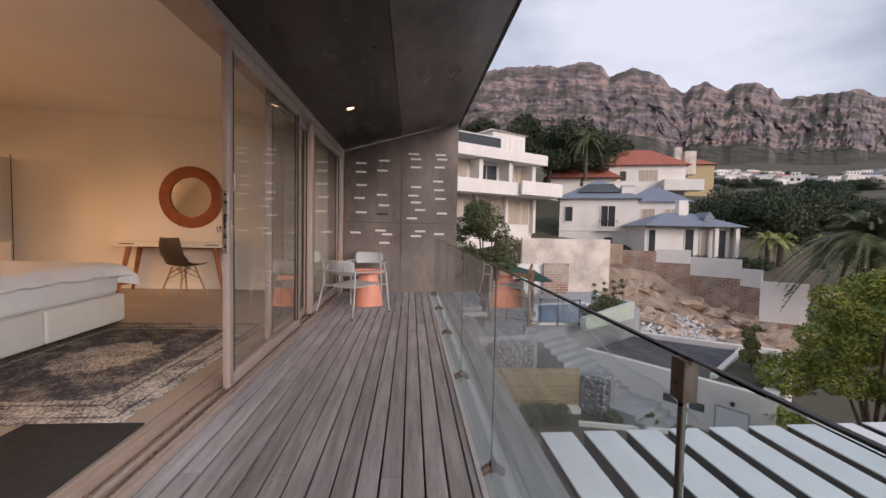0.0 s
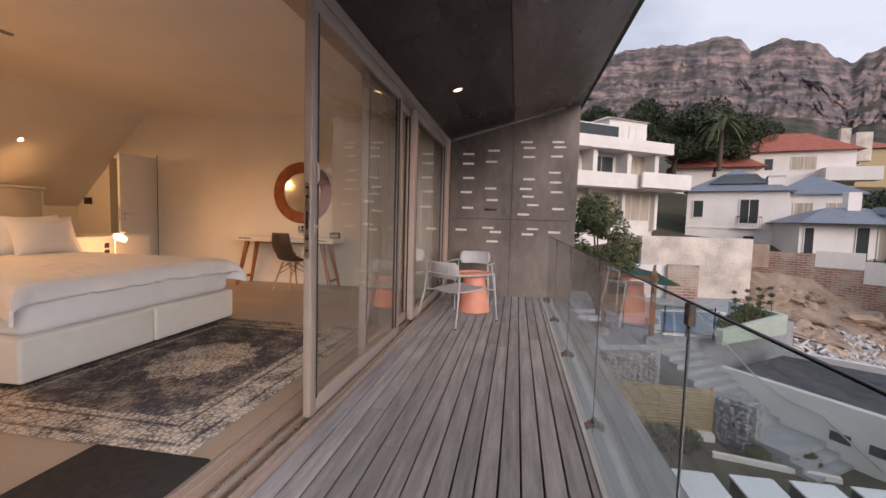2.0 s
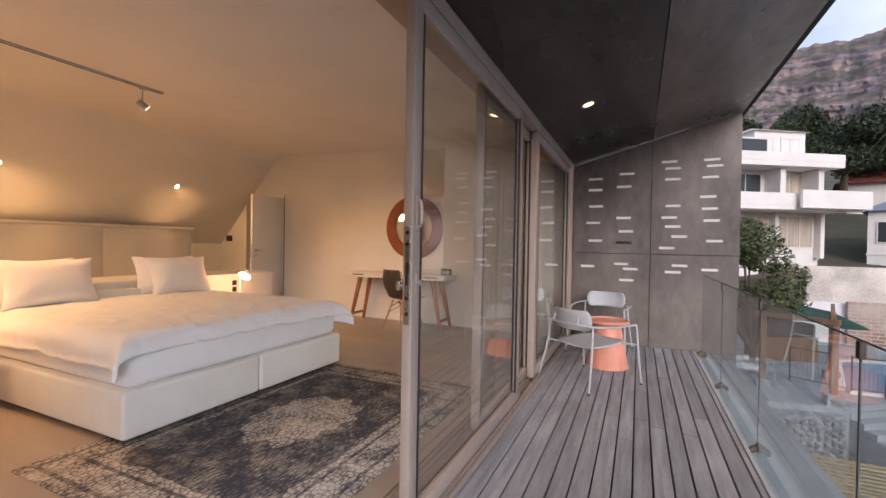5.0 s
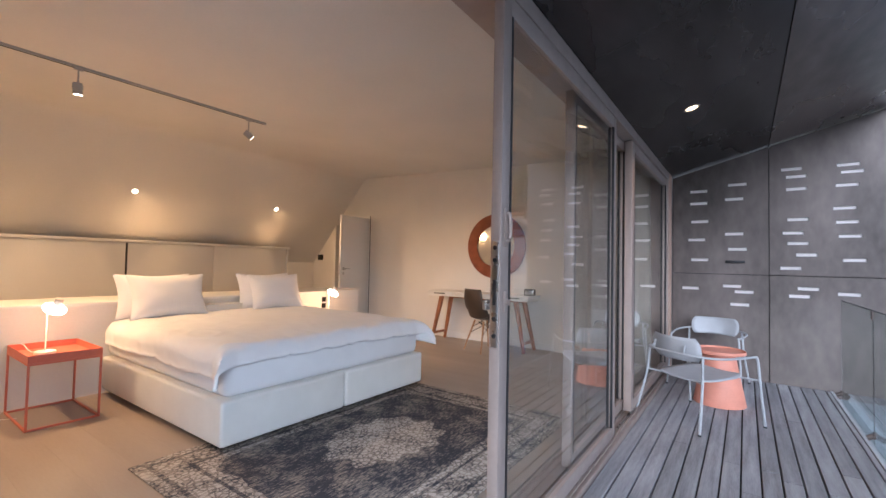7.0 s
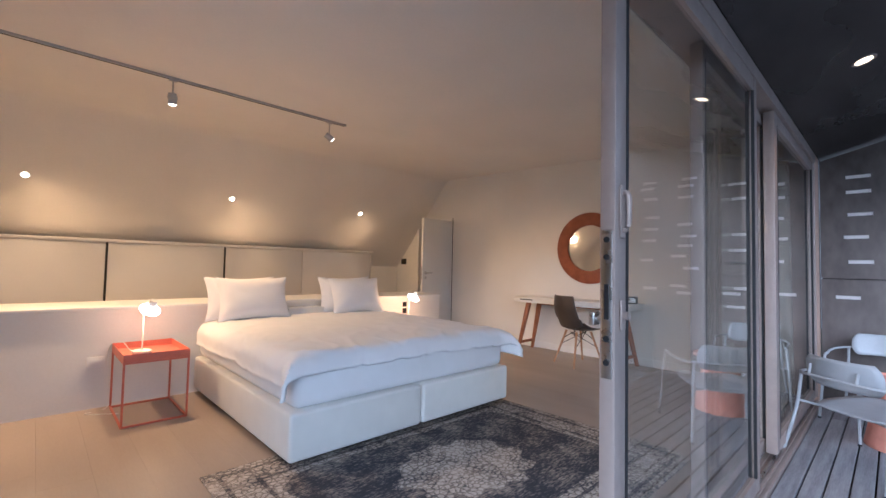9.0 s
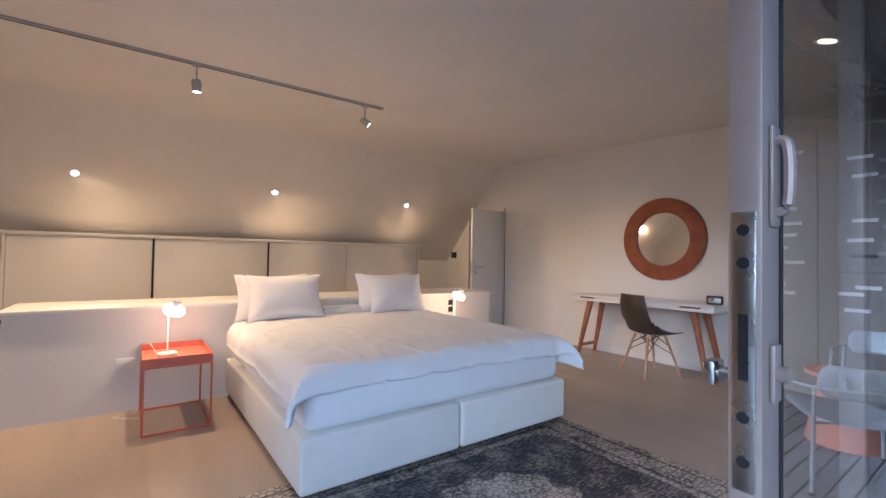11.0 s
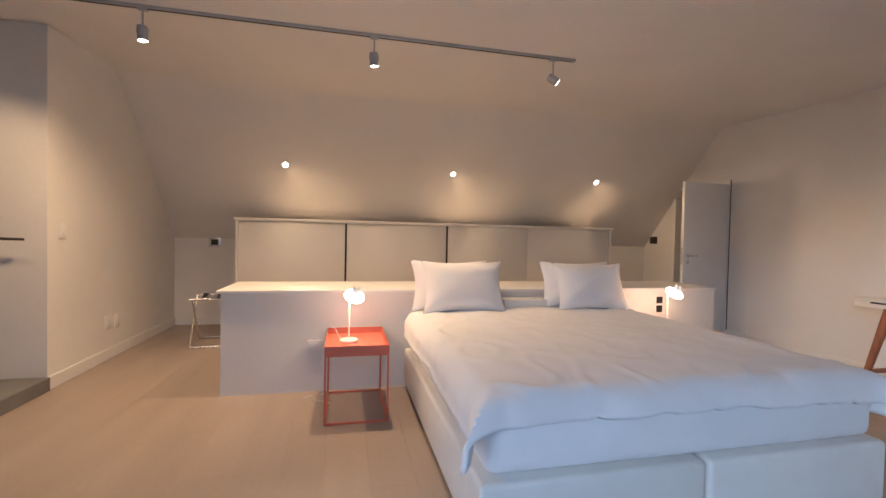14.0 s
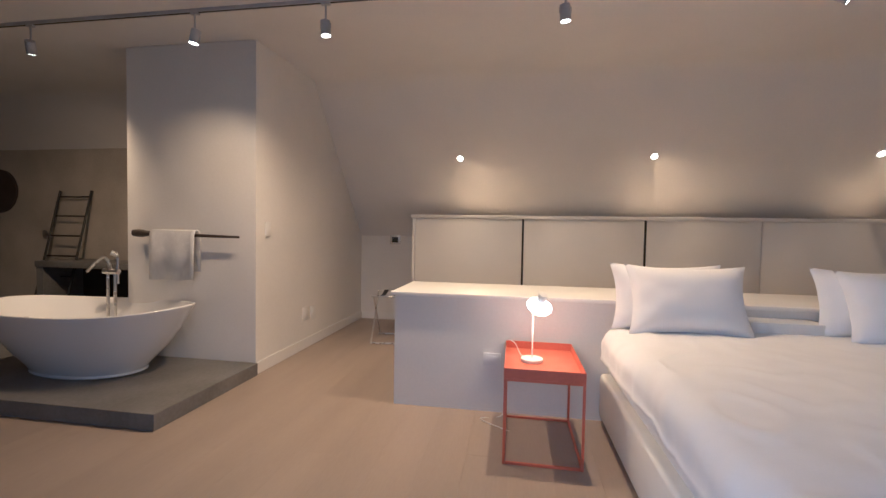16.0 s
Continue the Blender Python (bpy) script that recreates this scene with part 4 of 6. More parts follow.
def slope_spot(y):
    x = -5.685
    z = KNEE + (BRZ - KNEE) * (x - RX) / (BRX - RX) + 0.0
    nrm = Vector((BRZ - KNEE, 0, -(BRX - RX))).normalized()
    t = thing("downlight", "small round recessed downlight in the sloping ceiling", "ceiling light", (x, y, z), 0, "downlights in the slope")
    rot = nrm.to_track_quat("Z", "Y").to_matrix().to_4x4()
    bm = lathe(B(), [(0.030, 0.001), (0.034, 0.005), (0.042, 0.004), (0.044, 0.0), (0.030, -0.004)], seg=24)
    bmesh.ops.transform(bm, matrix=rot, verts=bm.verts)
    part("rim", bm, M_white, t)
    bm = lathe(B(), [(0.001, 0.002), (0.030, 0.002), (0.030, -0.004), (0.001, -0.004)], seg=24)
    bmesh.ops.transform(bm, matrix=rot, verts=bm.verts)
    part("lens", bm, M_spot, t, "bright lens")
    p = Vector((x, y, z)) + nrm * 0.05
    lamp("slope_lamp", "SPOT", p, 44, WARM2, 0.06, p + Vector((0.30, 0.5, -1)), 150, 1.0)


for yy in (2.935, 4.953, 6.985):
    slope_spot(yy)

# ---- bath corner ----
tub = thing("bathtub", "white freestanding oval bathtub on the platform", "bathtub", (-3.66, 0.41, 0.10))
prof_o = [(0.16, 0.0), (0.44, 0.0), (0.46, 0.012), (0.45, 0.03), (0.50, 0.09), (0.62, 0.22), (0.735, 0.38), (0.80, 0.50), (0.835, 0.545), (0.84, 0.556), (0.832, 0.562)]
prof_i = [(0.815, 0.558), (0.77, 0.50), (0.69, 0.36), (0.58, 0.22), (0.44, 0.13), (0.25, 0.11), (0.02, 0.108)]
bm = B()
rings = []
SEG = 64
for r, z in prof_o + prof_i:
    rings.append([])
    for k in range(SEG):
        a = k * math.tau / SEG
        ca, sa = math.cos(a), math.sin(a)
        wx = r * 0.50 + 0.02
        rise = 0.045 * (abs(sa) ** 3) * (z / 0.56) ** 3
        rings[-1].append(bm.verts.new((wx * (abs(ca) ** 0.9) * (1 if ca > 0 else -1), 0.95 * r * (abs(sa) ** 0.95) * (1 if sa > 0 else -1), (z + rise) * 0.84)))
for a, c in zip(rings, rings[1:]):
    for k in range(SEG):
        bm.faces.new((a[k], a[(k + 1) % SEG], c[(k + 1) % SEG], c[k]))
bm.faces.new(rings[0][::-1]), bm.faces.new(rings[-1])
part("shell", bm, M_ceramic, tub, "glossy white oval shell")
part("drain", rod(B(), (0, 0, 0.0915), (0, 0, 0.096), 0.03, seg=20), M_chrome, tub, "round chrome drain")
part("overflow", rod(B(), (0, -0.60, 0.33), (0.0, -0.57, 0.34), 0.028, seg=20), M_chrome, tub, "round chrome overflow")
ft = thing("bath_tap", "floor-standing chrome bath mixer behind the tub", "tap", (-4.0, 0.24, 0.10))
for y in (-0.035, 0.035):
    part("riser", rod(B(), (0, y, 0), (0, y, 0.72), 0.012), M_chrome, ft)
part("mixer_body", rod(B(), (0, -0.07, 0.70), (0, 0.07, 0.70), 0.024, seg=20), M_chrome, ft)
part("spout", tube(B(), smooth_path([(0, 0, 0.70), (0.02, -0.02, 0.80), (0.04, -0.06, 0.81), (0.06, -0.17, 0.70)], 6), 0.013), M_chrome, ft)
part("hand_shower", rod(rod(B(), (0, 0.06, 0.60), (0, 0.06, 0.84), 0.011), (0, 0.06, 0.84), (0.03, 0.03, 0.86), 0.02), M_chrome, ft)
part("base_plate", rod(B(), (0, 0, 0.0), (0, 0, 0.012), 0.07, seg=24), M_chrome, ft)

tb = thing("towel_paddle", "dark carved wooden paddle used as a towel rail", "towel rail", (-4.07, 0.92, 1.115))
pts = []
bm = B()
for k in range(25):
    s = k / 24
    r = 0.020 + 0.014 * math.exp(-((s - 0.06) / 0.07) ** 2) - 0.011 * s
    pts.append((0.055, -0.48 + 0.96 * s, 0.012 - 0.02 * s, r))
rings = [[bm.verts.new((p[0] + 0.8 * p[3] * math.cos(a * math.tau / 12), p[1], p[2] + p[3] * math.sin(a * math.tau / 12))) for a in range(12)] for p in pts]
for a, c in zip(rings, rings[1:]):
    for k in range(12):
        bm.faces.new((a[k], a[(k + 1) % 12], c[(k + 1) % 12], c[k]))
bm.faces.new(rings[0]), bm.faces.new(rings[-1])
part("paddle", bm, M_shell, tb, "dark carved wood")
for y in (-0.3, 0.3):
    part("bracket", rod(B(), (0.0, y, 0), (0.05, y, 0), 0.007), M_black, tb)
tw = thing("hand_towel", "folded white towel hanging over the dark rail", "towel", (-4.015, 0.83, 1.12))
rows = []
for k in range(13):
    yv = -0.20 + 0.40 * k / 12
    wob = 0.006 * math.sin(k * 1.1)
    rows.append([(-0.034 + wob, yv, -0.30), (-0.034, yv, -0.1), (-0.032, yv, 0.0), (-0.02, yv, 0.026), (0.0, yv, 0.034), (0.022, yv, 0.026), (0.036, yv, 0.0), (0.04 + wob, yv, -0.15), (0.043 + wob * 2, yv, -0.365 - 0.004 * math.sin(k))])
part("cloth", loft(B(), rows), M_towel, tw, solid=0.012)

vn = thing("vanity", "dark concrete vanity with an open shelf", "vanity", (-5.55, -0.95, 0.10))
part("counter", bx(0.0, 0.52, -0.95, 1.27, 0.60, 0.67, bev=0.004), M_concrete, vn)
part("side", bx(0.0, 0.50, -0.95, -0.86, 0.0, 0.599), M_concrete, vn, "", False)
part("shelf", bx(0.0, 0.46, -0.859, 1.27, 0.02, 0.08), M_groove, vn, "", False)
part("back", bx(0.002, 0.03, -0.859, 1.27, 0.081, 0.599), M_groove, vn, "", False)
bs = thing("vessel_basin", "dark stone vessel basin on the vanity", "basin", (-5.25, -0.55, 0.771))
part("bowl", lathe(B(), [(0.10, 0), (0.16, 0.02), (0.23, 0.08), (0.255, 0.12), (0.245, 0.12), (0.20, 0.06), (0.05, 0.03), (0.01, 0.03)], seg=36, sx=0.8), mat("dark_stone", (0.09, 0.075, 0.06), 0.5, 0.2), bs)
tp = thing("basin_tap", "slender chrome tap beside the basin", "tap", (-5.48, -0.62, 0.771))
part("body", tube(B(), smooth_path([(0, 0, 0), (0, 0, 0.20), (0.05, 0, 0.25), (0.13, 0, 0.22)], 5), 0.012), M_chrome, tp)
ld = thing("towel_ladder", "black steel towel ladder leaning on the wall", "ladder", (-5.5, -1.85, 0.10))
for y in (-0.26, 0.20):
    part("rail", rod(B(), (0.36, y * 1.0 - 0.0, 0.0), (0.0, y, 1.52), 0.013), M_black, ld)
for k in range(6):
    s = 0.15 + k * 0.16
    part("rung", rod(B(), (0.36 * (1 - s), -0.26, 1.52 * s), (0.36 * (1 - s), 0.20, 1.52 * s), 0.010), M_black, ld)
plate("soap_box", "dark square box fixed above the basin", "dispenser", (-5.55, -0.42, 1.52), (0.22, 0.32, 0.06), "x", M_black, M_shell)
vh = thing("robe_hook", "round chrome hook on the bathroom wall", "hook", (-5.55, -2.35, 1.09))
part("peg", rod(B(), (0, 0, 0), (0.05, 0, 0), 0.012), M_chrome, vh)
part("disc", rod(B(), (0.05, 0, 0), (0.06, 0, 0), 0.035, seg=20), M_chrome, vh)
gm = thing("dark_round_mirror", "dark-framed round mirror on the bathroom wall", "mirror", (-5.55, -3.1, 1.62))
part("disc", rod(B(), (0, 0, 0), (0.03, 0, 0), 0.28, seg=40), M_shell, gm)

# ---- furniture on the deck ----
st = thing("side_table", "peach-coloured flared metal side table on the deck", "side table", (0.53, 7.34, DZ))
part("pedestal", lathe(B(), [(0.02, 0), (0.20, 0), (0.202, 0.006), (0.165, 0.20), (0.128, 0.40), (0.122, 0.44), (0.02, 0.44)], seg=40), M_peach, st)
part("top", lathe(B(), [(0.02, 0.441), (0.19, 0.441), (0.20, 0.446), (0.20, 0.470), (0.196, 0.472), (0.190, 0.458), (0.02, 0.455)], seg=40), M_peach, st, "round peach tray top")


def armchair():
    t = thing("garden_armchair", "grey powder-coated tubular steel armchair", "armchair", (0.40, 6.76, DZ), -35, "armchairs on the deck")
    # local: the seat opens towards +y
    n = 14
    rows = []
    for i in range(n + 1):
        s = i / n
        yv = -0.20 + 0.47 * s
        half = 0.24 * (1 - 0.28 * max(0, (0.35 - s) / 0.35) ** 2 - 0.30 * max(0, (s - 0.72) / 0.28) ** 2)
        rows.append([(half * (k / 10 * 2 - 1), yv, 0.395 + 0.03 * s - 0.012 * (1 - (k / 10 * 2 - 1) ** 2)) for k in range(11)])
    part("seat", loft(B(), rows), M_outwhite, t, "smooth grey seat panel", solid=0.01)
    rows = []
    for i in range(9):
        s = i / 8
        z = 0.56 + 0.20 * s
        half = 0.225 * (1 - 0.18 * abs(2 * s - 1) ** 3)
        rows.append([(half * (k / 12 * 2 - 1), -0.27 - 0.035 * s + 0.07 * (k / 12 * 2 - 1) ** 2, z) for k in range(13)])
    part("backrest", loft(B(), rows), M_outwhite, t, "curved grey backrest", solid=0.012)
    arm = smooth_path([(-0.29, 0.26, 0.60), (-0.315, 0.05, 0.605), (-0.30, -0.14, 0.61), (-0.20, -0.285, 0.62), (0, -0.315, 0.625), (0.20, -0.285, 0.62), (0.30, -0.14, 0.61), (0.315, 0.05, 0.605), (0.29, 0.26, 0.60)], 6)
    part("arm_tube", tube(B(), arm, 0.010), M_outwhite, t)
    for sx in (-1, 1):
        part("front_leg", tube(B(), smooth_path([(sx * 0.29, 0.262, 0.60), (sx * 0.30, 0.285, 0.575), (sx * 0.315, 0.30, 0.30), (sx * 0.33, 0.325, 0.008)], 6), 0.010), M_outwhite, t)
        part("rear_leg", tube(B(), smooth_path([(sx * 0.25, -0.235, 0.612), (sx * 0.265, -0.26, 0.35), (sx * 0.30, -0.33, 0.008)], 6), 0.010), M_outwhite, t)
        part("foot_cap", rod(B(), (sx * 0.33, 0.325, 0.0), (sx * 0.33, 0.325, 0.014), 0.012), M_black, t)
        part("foot_cap", rod(B(), (sx * 0.30, -0.33, 0.0), (sx * 0.30, -0.33, 0.014), 0.012), M_black, t)
        part("back_post", tube(B(), [(sx * 0.14, -0.305, 0.62), (sx * 0.14, -0.29, 0.70)], 0.008), M_outwhite, t)
    part("seat_rail", tube(B(), smooth_path([(-0.305, 0.29, 0.40), (-0.1, 0.24, 0.395), (0.1, 0.24, 0.395), (0.305, 0.29, 0.40)], 5), 0.009), M_outwhite, t)
    part("seat_rail", tube(B(), smooth_path([(-0.263, -0.25, 0.40), (-0.1, -0.16, 0.385), (0.1, -0.16, 0.385), (0.263, -0.25, 0.40)], 5), 0.009), M_outwhite, t)
    for c in t.children:
        c.data.transform(Matrix.Diagonal((0.97, 0.97, 0.87, 1)))
    return t


ac = armchair()
copy_thing(ac, pose(0.42, 8.02, DZ, 0, 0, 172))

# ---- outside: materials ----
M_render = mat("white_render", (0.78, 0.74, 0.71), 0.85, 0.06, 0.5, 0.03, fine=8)
M_oldwall = mat("stained_old_plaster", (0.70, 0.62, 0.55), 0.9, 0.2, 0.8, 0.08, fine=9)
M_slate = mat("blue_grey_roof", (0.19, 0.22, 0.28), 0.5, 0.1, 1.0, 0.03, stretch=(1, 6, 1), fine=8)
M_redroof = mat("red_tile_roof", (0.42, 0.13, 0.09), 0.7, 0.2, 1.2, 0.2, stretch=(1, 5, 5), fine=10)
M_winglass = mat("dark_window_glass", (0.05, 0.055, 0.06), 0.08, 0.1, 0.6, 0.0)
M_blind = mat("pale_curtain_behind_glass", (0.50, 0.42, 0.34), 0.5, 0.2, 1.0, 0.0, stretch=(5, 5, 0.3))
M_ground = mat("dry_hillside", (0.12, 0.10, 0.07), 0.95, 0.3, 0.06, 0.2, fine=0.6, col2=(0.028, 0.036, 0.02))
M_gravel = mat("dark_gravel", (0.11, 0.11, 0.125), 0.9, 0.25, 3.0, 0.5, fine=45)
M_sand = mat("sandstone_rubble", (0.46, 0.35, 0.27), 0.9, 0.3, 0.9, 0.4, fine=9, per=0.2, col2=(0.26, 0.19, 0.14))
M_debris = mat("broken_concrete", (0.66, 0.64, 0.63), 0.9, 0.2, 3.0, 0.2, per=0.2)
M_brick = bpy.data.materials.new("old_red_brick")
nt, N, L, b = tree_of(M_brick)
co, sp, cb = N.new("ShaderNodeTexCoord"), N.new("ShaderNodeSeparateXYZ"), N.new("ShaderNodeCombineXYZ")
L.new(co.outputs["Object"], sp.inputs["Vector"])
L.new(sp.outputs["X"], cb.inputs["X"])
L.new(sp.outputs["Z"], cb.inputs["Y"])
bk = N.new("ShaderNodeTexBrick")
L.new(cb.outputs["Vector"], bk.inputs["Vector"])
for key, val in (("Scale", 1.0), ("Brick Width", 0.5), ("Row Height", 0.17), ("Mortar Size", 0.018), ("Bias", -0.1)):
    bk.inputs[key].default_value = val
bk.inputs["Color1"].default_value, bk.inputs["Color2"].default_value, bk.inputs["Mortar"].default_value = (0.36, 0.17, 0.11, 1), (0.20, 0.14, 0.12, 1), (0.50, 0.45, 0.40, 1)
ns = N.new("ShaderNodeTexNoise")
ns.inputs["Scale"].default_value, ns.inputs["Detail"].default_value = 0.9, 6
L.new(co.outputs["Object"], ns.inputs["Vector"])
cr = N.new("ShaderNodeValToRGB")
cr.color_ramp.elements[0].position, cr.color_ramp.elements[1].position = 0.42, 0.66
mx = N.new("ShaderNodeMix")
mx.data_type = "RGBA"
mx.inputs["B"].default_value = (0.46, 0.38, 0.32, 1)
L.new(ns.outputs["Fac"], cr.inputs["Fac"])
L.new(cr.outputs["Color"], mx.inputs["Factor"])
L.new(bk.outputs["Color"], mx.inputs["A"])
L.new(mx.outputs["Result"], b.inputs["Base Color"])
b.inputs["Roughness"].default_value = 0.92
bp = N.new("ShaderNodeBump")
bp.inputs["Distance"].default_value = 0.02
L.new(bk.outputs["Fac"], bp.inputs["Height"])
bp.invert = True
L.new(bp.outputs["Normal"], b.inputs["Normal"])
M_stone = mat("gabion_stone", (0.34, 0.345, 0.365), 0.85, 0.35, 6.0, 0.5, fine=25)
M_step = mat("grey_concrete_steps", (0.35, 0.36, 0.38), 0.8, 0.1, 2.0, 0.05)
M_slat = mat("yellow_timber_slats", (0.50, 0.37, 0.20), 0.7, 0.2, 4.0, 0.08, stretch=(0.6, 8, 8), per=0.12)
M_beam = mat("white_pergola_beam", (0.72, 0.73, 0.75), 0.6, 0.05, 1.0, 0.02)
# near-black: shade under the pergola put into colour; also the barbecue hood
M_gap = mat("pergola_shade_hood_black", (0.045, 0.045, 0.05), 0.9, 0.1)
M_post = mat("brown_timber_post", (0.22, 0.12, 0.07), 0.7, 0.2, 4.0, 0.06, stretch=(5, 5, 1))
M_water = mat("blue_pool_water", (0.03, 0.25, 0.50), 0.06, 0.1, 2.0, 0.04)
M_shadecloth = mat("green_shade_cloth", (0.012, 0.055, 0.04), 0.9, 0.2)
M_bark = mat("grey_bark", (0.13, 0.095, 0.07), 0.9, 0.3, 8.0, 0.3, stretch=(4, 4, 1))


def leafy(name, a, c):
    m = bpy.data.materials.new(name)
    nt, N, L, b = tree_of(m)
    g = N.new("ShaderNodeNewGeometry")
    cr = N.new("ShaderNodeValToRGB")
    cr.color_ramp.elements[0].color, cr.color_ramp.elements[1].color = (*a, 1), (*c, 1)
    L.new(g.outputs["Random Per Island"], cr.inputs["Fac"])
    L.new(cr.outputs["Color"], b.inputs["Base Color"])
    b.inputs["Roughness"].default_value = 0.6
    b.inputs["Subsurface Weight"].default_value = 0.0
    return m


M_leafdark = leafy("dark_foliage", (0.018, 0.030, 0.012), (0.055, 0.075, 0.028))
M_leafmid = leafy("olive_foliage", (0.035, 0.052, 0.018), (0.12, 0.13, 0.045))
M_leafnear = leafy("autumn_green_foliage", (0.06, 0.13, 0.018), (0.35, 0.33, 0.05))
M_palm = leafy("palm_fronds", (0.04, 0.062, 0.024), (0.15, 0.165, 0.075))
M_palmlight = leafy("pale_feathery_fronds", (0.12, 0.15, 0.04), (0.36, 0.36, 0.12))
M_leafolive = leafy("pale_olive_foliage", (0.12, 0.13, 0.05), (0.30, 0.28, 0.11))


# ---- terrain and mountain ----
def hill(x, y):
    d = max(y - 1, 0.7 * math.hypot(x - 1, y - 1))
    keys = ((0, -7.4), (20, -7.0), (26, -6.3), (33, -5.2), (37.5, -2.6), (44, -0.6), (52, 0.8), (75, 7.0), (110, 12.0), (220, 27.0), (400, 55.0), (700, 112.0), (1000, 175.0), (4000, 200.0))
    for (a, za), (c, zc) in zip(keys, keys[1:]):
        if d <= c:
            return za + (zc - za) * (d - a) / (c - a)
    return 200.0


rings_d = [2, 8, 14, 18, 20, 22, 24, 26, 28, 31, 35, 40, 48, 60, 75, 95, 130, 180, 260, 400, 600, 850, 1300, 2500, 4200]
rows = []
for d in rings_d:
    row = []
    for k in range(181):
        a = k * math.tau / 180
        x, y = 1 + d * math.sin(a), 1 + d * math.cos(a)
        z = hill(x, y) + (noise.noise(Vector((x, y, 0)) * (1.8 / d + 0.02)) * d * 0.008 if d > 30 else noise.noise(Vector((x, y, 0)) * 0.5) * 0.12)
        row.append((x, y, z))
    rows.append(row)
bm = loft(B(), rows)
tagged(part("ground", bm, M_ground), "dry grassy hillside falling away below the house", "ground", "", "structure")

m = bpy.data.materials.new("mountain_rock")
nt, N, L, b = tree_of(m)
co, sep = N.new("ShaderNodeTexCoord"), N.new("ShaderNodeSeparateXYZ")
L.new(co.outputs["Object"], sep.inputs["Vector"])
n1 = N.new("ShaderNodeTexNoise")
mp1 = N.new("ShaderNodeMapping")
mp1.inputs["Scale"].default_value = (0.009, 0.009, 0.062)
L.new(co.outputs["Object"], mp1.inputs["Vector"])
L.new(mp1.outputs["Vector"], n1.inputs["Vector"])
n1.inputs["Scale"].default_value, n1.inputs["Detail"].default_value, n1.inputs["Roughness"].default_value = 1.0, 10, 0.62
n2 = N.new("ShaderNodeTexNoise")
mp2 = N.new("ShaderNodeMapping")
mp2.inputs["Scale"].default_value = (0.030, 0.030, 0.026)
L.new(co.outputs["Object"], mp2.inputs["Vector"])
L.new(mp2.outputs["Vector"], n2.inputs["Vector"])
n2.inputs["Scale"].default_value, n2.inputs["Detail"].default_value, n2.inputs["Roughness"].default_value = 1.0, 10, 0.68
cr = N.new("ShaderNodeValToRGB")
el = cr.color_ramp.elements
el[0].position, el[0].color = 0.41, (0.050, 0.048, 0.062, 1)
el[1].position, el[1].color = 0.60, (0.30, 0.215, 0.20, 1)
el.new(0.5).color = (0.15, 0.125, 0.135, 1)
av = N.new("ShaderNodeMath")
av.operation = "MULTIPLY_ADD"
av.inputs[1].default_value = 0.48
L.new(n2.outputs["Fac"], av.inputs[0])
hf = N.new("ShaderNodeMath")
hf.operation = "MULTIPLY"
hf.inputs[1].default_value = 0.52
L.new(n1.outputs["Fac"], hf.inputs[0])
L.new(hf.outputs[0], av.inputs[2])
L.new(av.outputs[0], cr.inputs["Fac"])
# scrub on gentle ground, bare rock on the steep faces
ge, sn = N.new("ShaderNodeNewGeometry"), N.new("ShaderNodeSeparateXYZ")
L.new(ge.outputs["Normal"], sn.inputs["Vector"])
mr = N.new("ShaderNodeMapRange")
mr.inputs["From Min"].default_value, mr.inputs["From Max"].default_value = 0.55, 0.85
L.new(sn.outputs["Z"], mr.inputs["Value"])
mx = N.new("ShaderNodeMix")
mx.data_type = "RGBA"
sc = N.new("ShaderNodeValToRGB")
sc.color_ramp.elements[0].position, sc.color_ramp.elements[0].color = 0.42, (0.016, 0.021, 0.014, 1)
sc.color_ramp.elements[1].position, sc.color_ramp.elements[1].color = 0.62, (0.085, 0.075, 0.055, 1)
n3 = N.new("ShaderNodeTexNoise")
n3.inputs["Scale"].default_value, n3.inputs["Detail"].default_value, n3.inputs["Roughness"].default_value = 0.03, 12, 0.75
L.new(co.outputs["Object"], n3.inputs["Vector"])
L.new(n3.outputs["Fac"], sc.inputs["Fac"])
L.new(sc.outputs["Color"], mx.inputs["B"])
L.new(mr.outputs["Result"], mx.inputs["Factor"])
L.new(cr.outputs["Color"], mx.inputs["A"])
L.new(mx.outputs["Result"], b.inputs["Base Color"])
b.inputs["Roughness"].default_value = 0.95
bp = N.new("ShaderNodeBump")
bp.inputs["Strength"].default_value, bp.inputs["Distance"].default_value = 1.0, 7.0
L.new(av.outputs[0], bp.inputs["Height"])
L.new(bp.outputs["Normal"], b.inputs["Normal"])

CREST = [(-0.6, 0.30), (-0.2, 0.31), (0.05, 0.32), (0.12, 0.335), (0.165, 0.362), (0.25, 0.376), (0.33, 0.380), (0.405, 0.393), (0.435, 0.388), (0.461, 0.364), (0.50, 0.378), (0.529, 0.385), (0.58, 0.372), (0.615, 0.345), (0.644, 0.332), (0.67, 0.350), (0.70, 0.362), (0.745, 0.340), (0.775, 0.358), (0.82, 0.366), (0.865, 0.352), (0.90, 0.330), (0.98, 0.342), (1.04, 0.352), (1.10, 0.362), (1.15, 0.345), (1.22, 0.34), (1.5, 0.34), (2.0, 0.31), (3.0, 0.25)]


def crest(a):
    for (p, u), (q, w) in zip(CREST, CREST[1:]):
        if a <= q:
            f = (a - p) / (q - p)
            f = f * f * (3 - 2 * f)
            return u + (w - u) * f
    return 0.25


